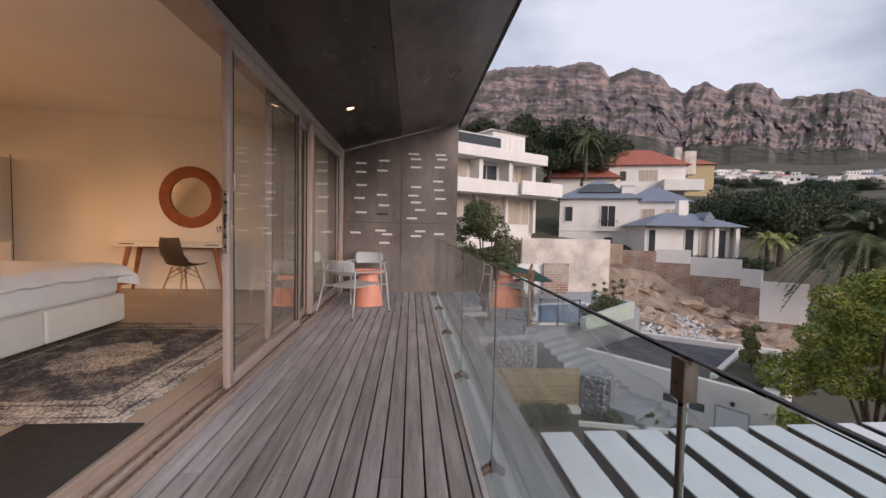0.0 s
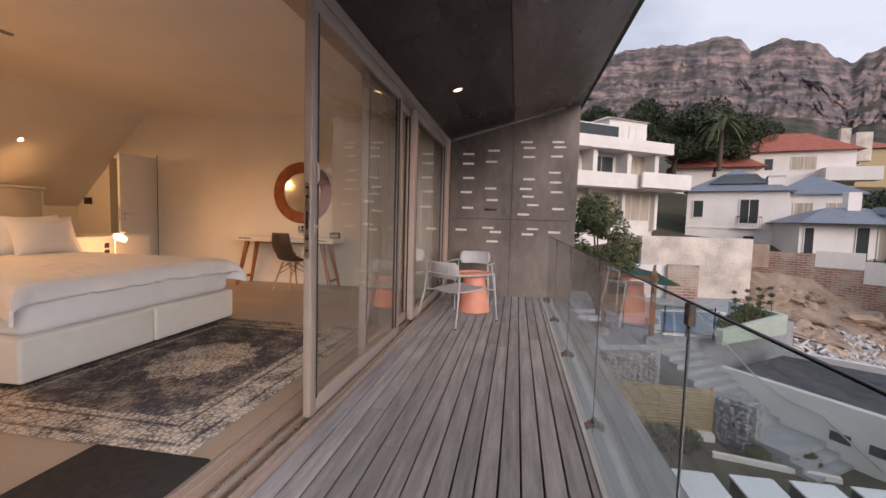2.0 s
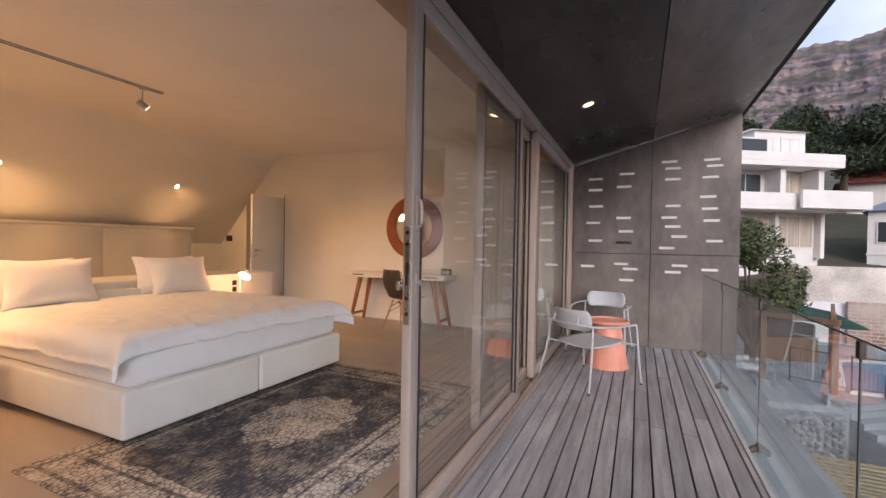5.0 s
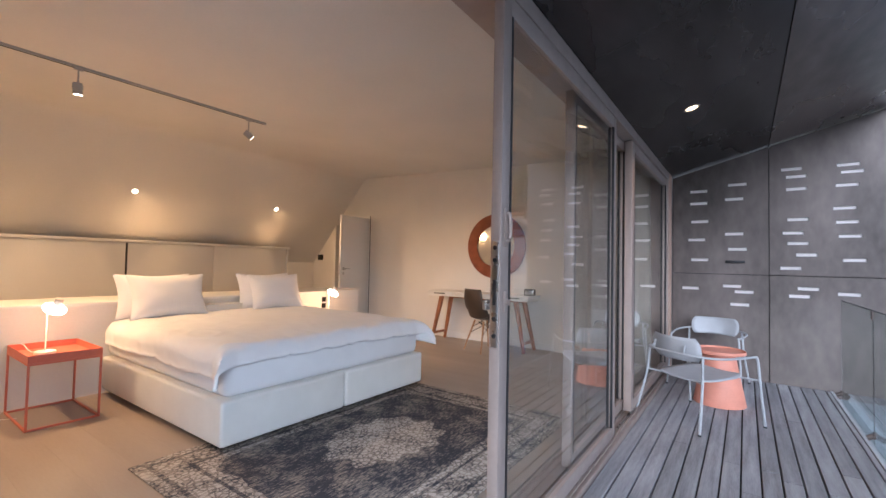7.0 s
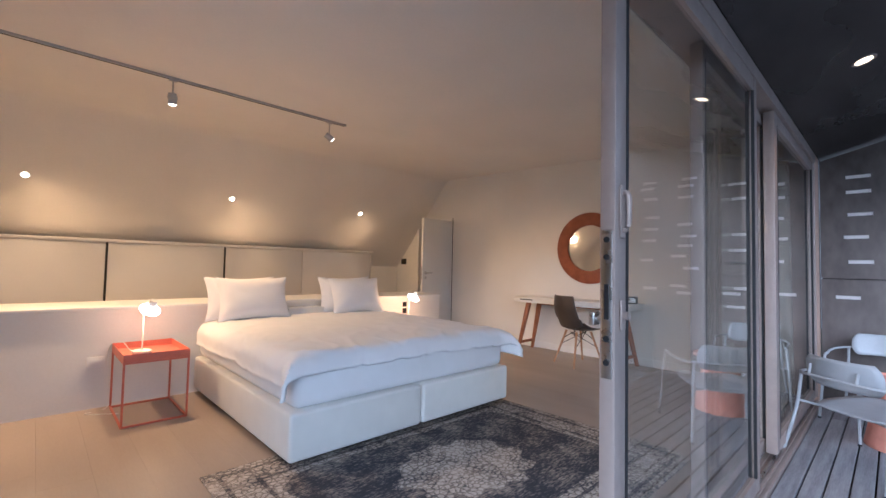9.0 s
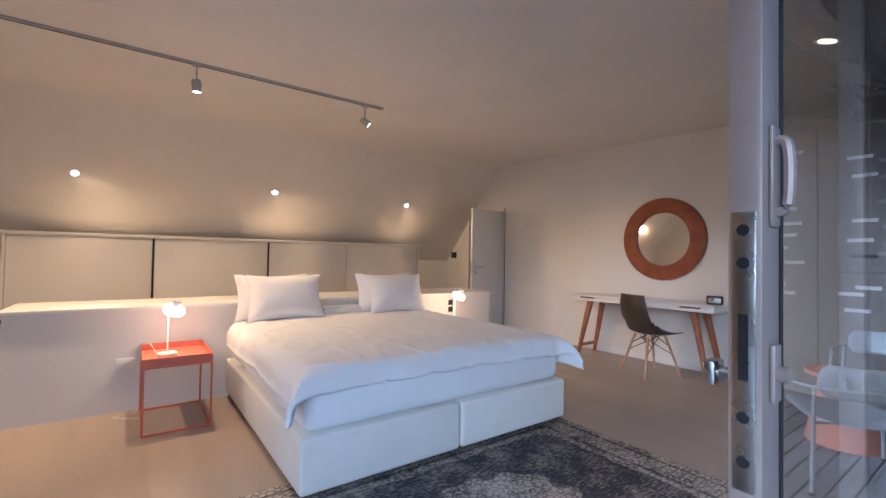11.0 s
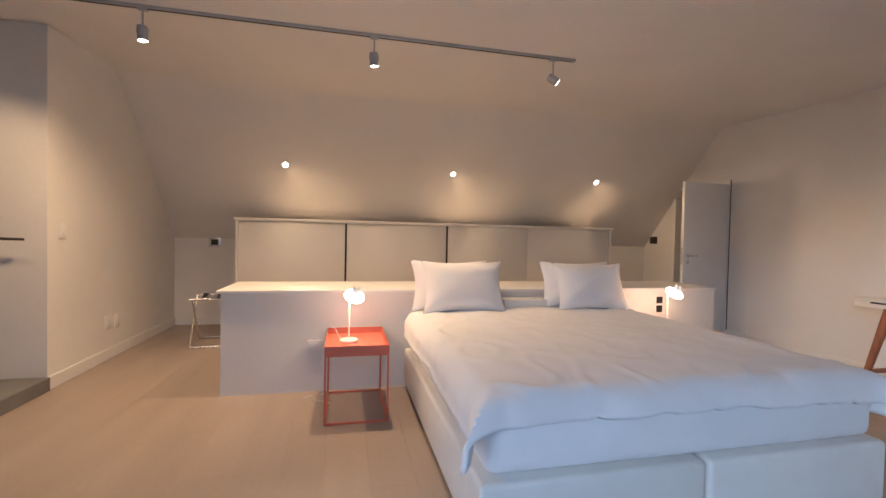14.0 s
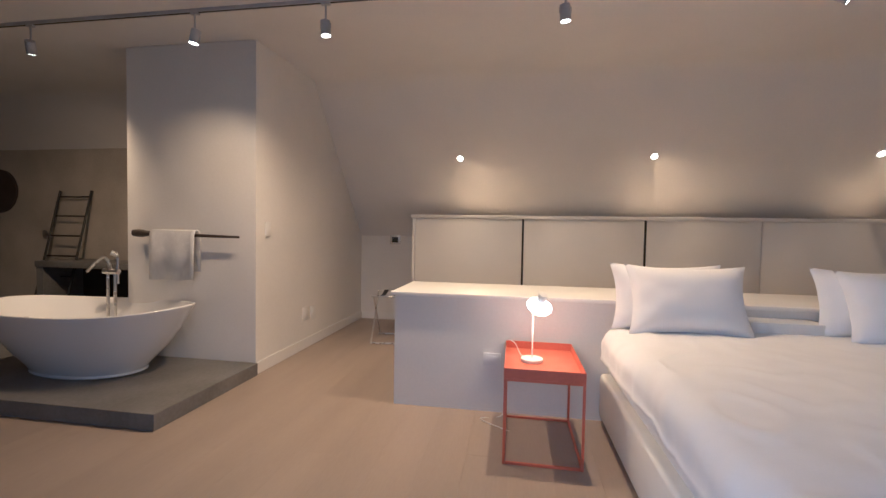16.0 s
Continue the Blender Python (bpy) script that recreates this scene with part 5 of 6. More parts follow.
rows = []
NA, NV = 900, 150
for j in range(NV + 1):
    v = j / NV
    row = []
    for i in range(NA + 1):
        a = -0.6 + 3.2 * i / NA
        rib = noise.fractal(Vector((a * 9, v * 1.2, 0.0)), 1.0, 2.0, 5)
        rib2 = 1 - 2.4 * abs(noise.fractal(Vector((a * 15 + 0.4 * math.sin(v * 9), v * 2.6, 4.0)), 0.9, 2.0, 4))
        rib3 = 1 - 2.4 * abs(noise.fractal(Vector((a * 55, v * 14.0, 9.0)), 0.8, 2.0, 3))
        c = crest(a) + 0.006 * noise.noise(Vector((a * 40, 0, 1))) + 0.003 * noise.noise(Vector((a * 110, 0, 1)))
        if v < 0.42:
            q = v / 0.42
            sl = 0.13 + (c * 0.60 - 0.13) * q**1.15
            d = 620 + 560 * q + 22 * rib * q
        else:
            q = (v - 0.42) / 0.58
            # stepped cliffs: faces and ledges
            st = q + 0.045 * math.sin(q * 21 + 3 * noise.noise(Vector((a * 5, 0, 2))))
            sl = c * 0.60 + c * 0.40 * q
            d = 1180 + 190 * max(0, st) + (40 * rib - 9 * rib2 - 4.5 * rib3) * (1 - 0.75 * q**3)
        row.append((1.1 + a * d, 1.45 + d, 1.05 + sl * d))
    rows.append(row)
back = [(p[0] * 1.6, p[1] * 1.6, 100.0) for p in rows[-1]]
rows.append(back)
mountain = part("mountain", loft(B(), rows), m, None)
tagged(mountain, "rugged sandstone mountain ridge with cliffs and scrubby foot", "mountain", "", "structure")


# ---- building kit ----
def bxl(t, name, x0, x1, y0, y1, z0, z1, material, label="", bev=0.0):
    return part(name, bx(x0, x1, y0, y1, z0, z1, bev=bev), material, t, label, False)


def window(t, x0, x1, y, z0, z1, glass_mat=None, mullions=1, frame_mat=None):
    """A framed window standing just proud of a facade that faces -y."""
    w = bxl(t, "window", x0, x1, y - 0.05, y - 0.01, z0, z1, glass_mat or M_winglass, "framed window")
    fm_ = frame_mat or M_render
    f = 0.07
    for a in ((x0 - f, x0, z0 - f, z1 + f), (x1, x1 + f, z0 - f, z1 + f), (x0, x1, z1, z1 + f), (x0, x1, z0 - f, z0)):
        bxl(w, "frame", a[0], a[1], y - 0.09, y - 0.005, a[2], a[3], fm_)
    for k in range(mullions):
        c = x0 + (x1 - x0) * (k + 1) / (mullions + 1)
        bxl(w, "mullion", c - 0.03, c + 0.03, y - 0.085, y - 0.052, z0, z1, fm_)
    return w


def gable(bm, x0, x1, y0, y1, z0, h, over=0.4, hip=True):
    x0, x1, y0, y1 = x0 - over, x1 + over, y0 - over, y1 + over
    ins = min((y1 - y0), (x1 - x0)) / 2 if hip else 0.0
    if x1 - x0 >= y1 - y0:
        r0, r1 = (x0 + ins, (y0 + y1) / 2, z0 + h), (x1 - ins, (y0 + y1) / 2, z0 + h)
        v = [bm.verts.new(p) for p in ((x0, y0, z0), (x1, y0, z0), (x1, y1, z0), (x0, y1, z0), r0, (r1[0] + 0.001, r1[1], r1[2]))]
        for f in ((0, 1, 5, 4), (2, 3, 4, 5), (3, 0, 4), (1, 2, 5), (3, 2, 1, 0)):
            bm.faces.new([v[i] for i in f])
    else:
        r0, r1 = ((x0 + x1) / 2, y0 + ins, z0 + h), ((x0 + x1) / 2, y1 - ins + 0.001, z0 + h)
        v = [bm.verts.new(p) for p in ((x0, y0, z0), (x1, y0, z0), (x1, y1, z0), (x0, y1, z0), r0, r1)]
        for f in ((1, 2, 5, 4), (3, 0, 4, 5), (0, 1, 4), (2, 3, 5), (3, 2, 1, 0)):
            bm.faces.new([v[i] for i in f])
    return bm


# white terraced villa
A = thing("terraced_villa", "white flat-roofed villa with stacked terraces and wide windows", "house", (5.2, 40.5, 0), 31)
A.scale = (0.80, 1, 1)
bxl(A, "ground_floor", -9, 14.4, 1.6, 9, -3.0, 4.3, M_render)
for k, (a, c) in enumerate(((-7, -1.5), (-0.8, 3.8), (4.4, 8.6), (9.4, 13.6))):
    window(A, a, c, 1.6, 1.5, 3.95, M_blind, 2)
for xc in (-1.15, 4.1, 9.0, 14.1):
    bxl(A, "column", xc - 0.22, xc + 0.22, 1.0, 1.58, 0.6, 4.28, M_render)
bxl(A, "terrace_slab", -9.5, 15.9, -0.9, 9, 4.3, 4.62, M_render)
bxl(A, "parapet", -9.5, 11.0, -0.9, -0.7, 4.63, 5.55, M_render)
bxl(A, "parapet", 8.5, 15.9, -1.5, -1.28, 4.4, 5.75, M_render)
bxl(A, "parapet", 15.68, 15.9, -1.27, 6, 4.63, 5.5, M_render)
bxl(A, "first_floor", -9, 13.2, 1.9, 9, 4.63, 7.7, M_render)
for a, c, g in ((-6.5, -2.0, M_blind), (-0.6, 3.2, M_blind), (4.6, 8.0, M_winglass), (9.6, 12.9, M_blind)):
    window(A, a, c, 1.9, 4.75, 7.35, g, 1)
for xc in (-1.2, 3.9, 8.8, 13.0):
    bxl(A, "column", xc - 0.3, xc + 0.3, 0.4, 1.88, 4.63, 7.68, M_render)
bxl(A, "roof_slab", -9.5, 14.6, -0.3, 9.2, 7.72, 8.1, M_render)
bxl(A, "parapet", -9.5, 14.6, -0.3, -0.1, 8.11, 8.75, M_render)
bxl(A, "parapet", 14.4, 14.6, -0.09, 9, 8.11, 8.75, M_render)
bxl(A, "penthouse", 7.4, 13.2, 2.0, 7.6, 8.11, 11.0, M_render)
part("penthouse_roof", gable(B(), 7.4, 13.2, 2.0, 7.6, 11.0, 1.0, 0.3), M_oldwall, A, "low pale hipped roof", False)
window(A, 8.0, 9.4, 2.0, 9.0, 10.4, M_render, 0)
window(A, 10.4, 12.4, 2.0, 9.0, 10.4, M_render, 1)
g = bxl(A, "glass_balustrade", -9.4, 7.2, 0.6, 0.66, 8.75, 9.9, M_winglass, "grey glass balustrade")
bxl(A, "handrail", -9.4, 7.2, 0.58, 0.68, 9.91, 10.0, M_render)
bxl(A, "side_wing", 13.3, 16.5, 3.0, 9, -2.0, 6.9, M_oldwall)

# white house with blue-grey roofs
H2 = thing("slate_roof_house", "white two-storey house with blue-grey slate roof", "house", (25.0, 45.5, 0), 25)
H2.matrix_basis = pose(25.0, 45.5, 0, 0, 0, -24)
bxl(H2, "wall", -8.0, 0.0, 0.0, 8.0, -3.0, 4.5, M_render)
bxl(H2, "wall", 0.0, 5.2, 2.4, 8.0, -3.0, 4.3, M_render)
part("roof", gable(B(), -8.0, 0.0, 0.0, 8.0, 4.5, 2.5, 0.5), M_slate, H2, "blue-grey slate hipped roof", False)
part("roof", gable(B(), -1.0, 5.2, 2.4, 8.0, 4.3, 1.9, 0.5), M_slate, H2, "blue-grey slate hipped roof", False)
part("solar_panel", loft(B(), [[(-6.3, 0.55, 5.25), (-1.6, 0.55, 5.25)], [(-5.2, 2.6, 6.35), (-2.4, 2.6, 6.35)]]), M_winglass, H2, "dark solar panels", False)
part("dormer", gable(bx(-1.6, -0.4, 0.6, 3.6, 4.6, 5.9), -1.6, -0.4, 0.6, 3.6, 5.9, 0.9, 0.1, False), M_render, H2, "white gabled dormer", False)
window(H2, -7.4, -6.6, 0.0, 2.0, 3.6, None, 0)
window(H2, -3.6, -2.2, 0.0, 1.5, 3.7, None, 1)
window(H2, 0.6, 1.9, 2.4, 1.2, 3.5, M_blind, 1)
window(H2, 3.0, 4.6, 2.4, 1.2, 3.5, M_blind, 2)
window(H2, -3.2, -2.4, 0.0, -1.2, 0.3, None, 0)
bxl(H2, "string_course", -8.06, 0.06, -0.06, 0.0, 0.95, 1.1, M_render)
for x0, x1, y in ((-3.9, -1.9, -0.5), (0.3, 5.2, 1.5)):
    bxl(H2, "balcony_slab", x0, x1, y, y + 0.49, 1.0, 1.12, M_render)
    br = bxl(H2, "balcony_rail", x0, x1, y, y + 0.04, 2.05, 2.12, M_black, "dark metal railing")
    n = int((x1 - x0) / 0.16)
    bm = B()
    for k in range(n + 1):
        xx = x0 + (x1 - x0) * k / n
        box(bm, xx - 0.012, xx + 0.012, y + 0.01, y + 0.03, 1.12, 2.05)
    part("balusters", bm, M_black, br, "", False)

H3 = thing("low_wing_house", "low white wing with grey hipped roof and chimney", "house", (23.4, 41.0, 0), -8)
H3.scale = (0.86, 1, 1)
bxl(H3, "wall", 0.0, 9.0, 0.0, 6.0, -3.5, 1.6, M_render)
part("roof", gable(B(), 0.0, 9.6, -0.6, 6.0, 1.6, 1.35, 0.7), M_slate, H3, "grey slate hipped roof", False)
bxl(H3, "chimney", 4.6, 5.6, 2.0, 2.9, 1.7, 4.2, M_render, "square white chimney")
part("dormer", gable(bx(6.4, 7.4, 0.2, 2.4, 1.7, 2.4), 6.4, 7.4, 0.2, 2.4, 2.4, 0.6, 0.1, False), M_slate, H3, "", False)
window(H3, 0.4, 1.1, 0.0, -1.4, 1.2, None, 0)
window(H3, 4.3, 5.2, 0.0, -1.4, 1.3, None, 0)
window(H3, 5.9, 6.7, 0.0, -1.4, 1.3, M_blind, 0)
window(H3, 7.6, 8.6, 0.0, -1.4, 1.3, None, 0)
for xc in (7.15, 9.3):
    bxl(H3, "column", xc - 0.2, xc + 0.2, -0.9, -0.5, -2.2, 1.5, M_render)
bm = B()
for k in range(34):
    box(bm, -0.6 + 0.16 * k, -0.57 + 0.16 * k, -1.2, -1.17, -2.4, -1.35)
box(bm, -0.7, 4.8, -1.22, -1.15, -1.35, -1.28)
part("terrace_rail", bm, M_black, H3, "dark metal railing", False)

H4 = thing("red_roof_house", "cream house with red tiled hipped roofs", "house", (33.5, 74.0, 0), -16)
bxl(H4, "wall", 0, 13.5, 0, 9, 3.0, 12.2, M_render)
part("roof", gable(B(), 0, 13.5, 0, 9, 12.2, 3.3, 0.8), M_redroof, H4, "red tiled hipped roof", False)
part("roof", gable(B(), -9.0, 2.0, -5, 4, 9.6, 3.6, 0.6), M_redroof, H4, "red tiled hipped roof", False)
bxl(H4, "wall", -8.4, 1.4, -4.4, 3.4, 3.0, 9.6, M_render)
window(H4, 3.2, 4.2, 0, 9.6, 11.2, None, 0)
window(H4, 6.4, 9.2, 0, 9.6, 11.4, M_blind, 1)
bxl(H4, "balcony", 9.6, 15.5, -2.6, 0.0, 7.8, 9.6, M_render)
bxl(H4, "chimney", 14.2, 16.0, 3.0, 5.0, 11.0, 15.0, M_oldwall)
H5 = thing("ochre_house", "ochre house with a brown tiled roof", "house", (55.0, 88.0, 0), -18)
bxl(H5, "wall", 0, 8, 0, 8, 6.0, 15.0, mat("ochre_render", (0.55, 0.42, 0.24), 0.85, 0.08))
part("roof", gable(B(), 0, 8, 0, 8, 15.0, 2.2, 0.6), M_redroof, H5, "brown tiled roof", False)
window(H5, 2, 3.2, 0, 12.4, 14.0, None, 0)
bxl(H5, "chimney", 1.0, 2.4, 2.0, 3.4, 15.4, 19.0, M_oldwall)
random.seed(21)
for k in range(120):
    a, d = random.uniform(0.60, 1.75), random.uniform(220, 520)
    w, dp, h = random.uniform(6, 15), random.uniform(6, 10), random.uniform(3.0, 5.5)
    x, y = 1 + a * d, 1 + d
    z0 = hill(x, y)
    hs = thing("distant_house", "small pale house on the far hillside", "house", (x, y, z0 - 1.5), random.uniform(-35, 10), "houses on the far hillside")
    bxl(hs, "wall", -w / 2, w / 2, 0, dp, 0, h + 1.5, M_render)
    for i in range(int(w / 3.2)):
        bxl(hs, "window", -w / 2 + 0.8 + 3.2 * i, -w / 2 + 2.6 + 3.2 * i, -0.08, -0.02, h - 1.4, h + 0.3, M_winglass)
    if random.random() < 0.4:
        part("roof", gable(B(), -w / 2, w / 2, 0, dp, h + 1.5, 1.8, 0.4), random.choice((M_redroof, M_oldwall, M_slate)), hs, "", False)
    else:
        bxl(hs, "roof", -w / 2 - 0.4, w / 2 + 0.4, -0.4, dp + 0.4, h + 1.51, h + 1.9, M_render)

# ---- plants ----
def leaf_cloud(blobs, count, size, seed, flat=0.75):
    """Many small folded leaves scattered in and over overlapping lumps."""
    rnd = random.Random(seed)
    V, F = [], []
    tot = sum(r**2 for *_, r in blobs)
    for bx_, by_, bz_, r in blobs:
        for _ in range(int(count * r * r / tot)):
            u, a = rnd.uniform(-1, 1), rnd.uniform(0, math.tau)
            s = math.sqrt(1 - u * u)
            rr = r * (0.62 + 0.42 * rnd.random() ** 0.6)
            n_ = Vector((s * math.cos(a), s * math.sin(a), u))
            lump = 1 + 0.22 * noise.noise(n_ * 2.3 + Vector((bx_, by_, bz_)))
            p = Vector((bx_, by_, bz_)) + Vector((n_.x, n_.y, n_.z * flat)) * rr * lump
            q = Vector((rnd.gauss(0, 1), rnd.gauss(0, 1), rnd.gauss(0, 0.7) - 0.2)).normalized()
            w = q.cross(n_ + Vector((0.01, 0.02, 0.9))).normalized()
            l = size * rnd.uniform(0.6, 1.4)
            i = len(V)
            V += [p - q * l, p + w * l * 0.38 + q * 0.1 * l, p + q * l, p - w * l * 0.38 + q * 0.1 * l]
            F.append((i, i + 1, i + 2, i + 3))
    me = bpy.data.meshes.new("leaves")
    me.from_pydata([tuple(v) for v in V], [], F)
    return me


def tree(name, label, at, blobs, count, size, material, seed, trunk=0.16, category="tree", group=""):
    t = thing(name, label, category, at, 0, group)
    me = leaf_cloud(blobs, count, size, seed)
    me.materials.append(material)
    c = new("crown", me)
    c.parent = t
    bm = B()
    top = max(b_[2] for b_ in blobs)
    mid = Vector((0.1, 0.05, min(b_[2] for b_ in blobs) * 0.7))
    rod(bm, (0, 0, -0.3), mid, trunk, trunk * 0.7, 10)
    for b_ in blobs[:8]:
        rod(bm, mid, Vector(b_[:3]), trunk * 0.55, trunk * 0.12, 7)
    part("trunk", bm, M_bark, t, "grey branching trunk")
    return t


def blobset(n, w, h, z, seed, r0=0.35, r1=0.6):
    rnd = random.Random(seed)
    return [(rnd.uniform(-w, w) * 0.7, rnd.uniform(-w, w) * 0.7, z + rnd.uniform(-h, h) * 0.7, rnd.uniform(r0, r1) * w) for _ in range(n)]


tree("garden_tree", "leafy green tree with yellowing leaves beside the court", (15.3, 13.3, -7.3), blobset(30, 2.6, 3.4, 4.6, 3, 0.18, 0.34), 52000, 0.065, M_leafnear, 1, 0.15)
tree("garden_tree", "slender pale olive tree beside the pergola", (14.6, 11.3, -7.3), blobset(9, 1.2, 1.9, 2.6, 8, 0.24, 0.42), 7000, 0.06, M_leafolive, 2, 0.1)
tree("tall_shrub_tree", "dense dark green tree in front of the villa", (4.55, 21.5, -6.5), blobset(15, 1.75, 2.5, 7.25, 12, 0.30, 0.50), 15000, 0.075, M_leafmid, 3, 0.14)
random.seed(31)
proto = [tree("hillside_tree", "dense dark evergreen tree on the hillside", (44 + 5 * k, 56, hill(44 + 5 * k, 56) - 3.6), blobset(11, 4.6, 2.9, 4.6, 40 + k, 0.3, 0.5), 12000, 0.17, M_leafdark, 50 + k, 0.35, "tree", "dark trees on the hillside") for k in range(3)]
for k in range(95):
    a, d = random.uniform(0.60, 1.9), random.uniform(50, 78)
    x, y = 1 + a * d, 1 + d
    s = random.uniform(0.85, 1.2)
    c = copy_thing(random.choice(proto), pose(x, y, 1.05 + 0.128 * d - 10.2 * s + random.uniform(-2.2, 0.3), 0, 0, random.uniform(0, 360)))
    c.scale = (s, s, s * random.uniform(1.1, 1.3))
for k in range(90):
    a, d = random.uniform(0.55, 1.8), random.uniform(120, 500)
    x, y = 1 + a * d, 1 + d
    c = copy_thing(random.choice(proto), pose(x, y, hill(x, y) - 3.5, 0, 0, random.uniform(0, 360)))
    c.scale = (1.4, 1.4, 0.95)
for a, d, s in ((0.13, 72, 1.3), (0.2, 70, 1.3), (0.26, 76, 1.35), (0.32, 66, 1.25), (0.40, 70, 1.2), (0.46, 78, 1.1), (0.36, 84, 1.4), (0.05, 70, 1.3)):
    x, y = 1 + a * d, 1 + d
    c = copy_thing(proto[int(a * 100) % 3], pose(x, y, hill(x, y) + 3.0, 0, 0, a * 900))
    c.scale = (s, s, s)


def palm(at, trunk_h, length, n, seed, label, green=None):
    rnd = random.Random(seed)
    t = thing("palm_tree", label, "palm tree", at)
    bm = B()
    for k in range(12):
        rod(bm, (0, 0, trunk_h * k / 12), (0, 0, trunk_h * (k + 1) / 12 + 0.02), 0.30 - 0.006 * k, 0.26 - 0.006 * k, 10)
    part("trunk", bm, M_bark, t, "ringed palm trunk")
    V, F = [], []
    for i in range(n):
        az, up = i * 2.4 + rnd.uniform(-0.2, 0.2), rnd.uniform(-0.35, 1.25)
        d = Vector((math.cos(az), math.sin(az), 0))
        side = Vector((-d.y, d.x, 0))
        prev = None
        L_ = length * rnd.uniform(0.8, 1.1)
        for k in range(26):
            s = k / 25
            p = Vector((0, 0, trunk_h)) + d * (L_ * s * math.cos(up) + 0.1) + Vector((0, 0, L_ * (s * math.sin(up) - 0.55 * s * s * (1.1 + 0.3 * math.cos(up)))))
            if prev is not None:
                w = 0.018 * length / 3
                i0 = len(V)
                V += [prev - side * w, prev + side * w, p + side * w, p - side * w]
                F.append((i0, i0 + 1, i0 + 2, i0 + 3))
                ll = 0.20 * length * math.sin(min(1, s * 1.25 + 0.1) * 3.0) ** 0.8 if s < 0.98 else 0.05
                for sg in (-1, 1):
                    tip = p + side * sg * ll * 0.8 + d * ll * 0.55 + Vector((0, 0, -0.35 * ll))
                    i0 = len(V)
                    V += [prev, p, tip]
                    F.append((i0, i0 + 1, i0 + 2))
            prev = p
    me = bpy.data.meshes.new("fronds")
    me.from_pydata([tuple(v) for v in V], [], F)
    me.materials.append(green or M_palm)
    c = new("fronds", me)
    c.parent = t
    return t


palm((28.7, 25.4, -5.5), 6.6, 4.4, 92, 7, "large date palm with arching grey-green fronds")
palm((25.5, 61.0, 8.0), 6.2, 3.6, 44, 9, "tall date palm behind the villa")
for x, y, z in ((32.5, 37.0, -2.0), (35.0, 38.5, -2.0), (37.5, 36.5, -2.0)):
    palm((x, y, z), 2.6, 2.2, 26, int(x), "small pale feathery palm in the garden", M_palmlight)
for k, (x, y, r) in enumerate(((27.0, 38.0, 0.9), (28.6, 37.6, 0.8), (30.2, 37.0, 0.8), (31.6, 36.6, 0.8))):
    tree("garden_hedge", "clipped dark hedge along the boundary wall", (x, y, -2.3), [(0, 0, 0.7, r), (0.6, 0.1, 0.6, r * 0.8), (-0.6, 0, 0.6, r * 0.8)], 1500, 0.10, M_leafdark, 70 + k, 0.05, "hedge", "hedges along the wall")

# ---- lower garden ----
def prism(pts, z0, z1):
    """A flat slab over a plan outline."""
    bm = B()
    lo, hi = [bm.verts.new((x, y, z0)) for x, y in pts], [bm.verts.new((x, y, z1)) for x, y in pts]
    bm.faces.new(lo[::-1]), bm.faces.new(hi)
    for k in range(len(pts)):
        n_ = (k + 1) % len(pts)
        bm.faces.new((lo[k], lo[n_], hi[n_], hi[k]))
    return bm


def wall_line(p, q, z0, z1, th=0.25, top1=None, bm=None):
    """A straight wall between two plan points, its thickness laid to the far side; the top may rise to top1."""
    p, q = Vector(p), Vector(q)
    d = (q - p).normalized()
    n_ = Vector((-d.y, d.x)) * th
    bm = bm or B()
    top1 = z1 if top1 is None else top1
    v = [bm.verts.new((a.x, a.y, z)) for a, z in ((p, z0), (q, z0), (q + n_, z0), (p + n_, z0), (p, z1), (q, top1), (q + n_, top1), (p + n_, z1))]
    for f in ((3, 2, 1, 0), (4, 5, 6, 7), (0, 1, 5, 4), (1, 2, 6, 5), (2, 3, 7, 6), (3, 0, 4, 7)):
        bm.faces.new([v[a] for a in f])
    return bm


CA, CD = Vector((8.55, 19.04)), Vector((0.567, -0.824))
CN = Vector((0.824, 0.567))


def along(u, w=0.0):
    """A plan point u metres down the court's front wall and w metres behind it."""
    return CA + CD * u + CN * w


court = thing("gravel_court", "dark gravel court behind white parapet walls", "courtyard", kind="structure")
DIV0, DIV1, FARL, FARR, NEARR = (11.96, 15.64), (15.8, 19.03), (12.12, 21.7), (16.9, 18.35), tuple(along(6.25))
part("gravel", prism([tuple(along(0.1, 0.1)), tuple(along(4.6, 0.2)), (16.0, 18.9), (12.2, 21.8)], -4.6, -4.16), M_gravel, court, "dark gravel", False)
part("retaining_wall", wall_line(along(0), along(6.25), -7.2, -4.0, 0.26), M_render, court, "white rendered retaining wall", False)
part("parapet", wall_line(FARL, FARR, -5.5, -3.93, 0.28), M_render, court, "", False)
part("parapet", wall_line(DIV0, DIV1, -5.0, -3.995, 0.20), M_render, court, "", False)
part("parapet", wall_line(along(6.251), FARR, -7.0, -4.004, -0.42), M_render, court, "", False)
part("planting_bed", prism([tuple(along(4.7, 0.27)), tuple(along(6.2, 0.27)), (16.7, 18.4), (15.9, 19.0)], -4.7, -4.12), M_ground, court, "bare dark planting soil", False)
for u0, u1 in ((3.34, 3.84), (4.24, 4.72)):
    w_ = part("window", wall_line(along(u0, -0.02), along(u1, -0.02), -5.12, -4.84, 0.012), M_winglass, court, "low dark strip window", False)
    part("frame", wall_line(along(u0 - 0.04, -0.012), along(u1 + 0.04, -0.012), -5.16, -4.80, 0.01), M_beam, w_, "", False)
gd = part("garage_door", wall_line(along(5.08, -0.03), along(5.98, -0.03), -7.0, -4.76, 0.02), M_beam, court, "pale panel door", False)
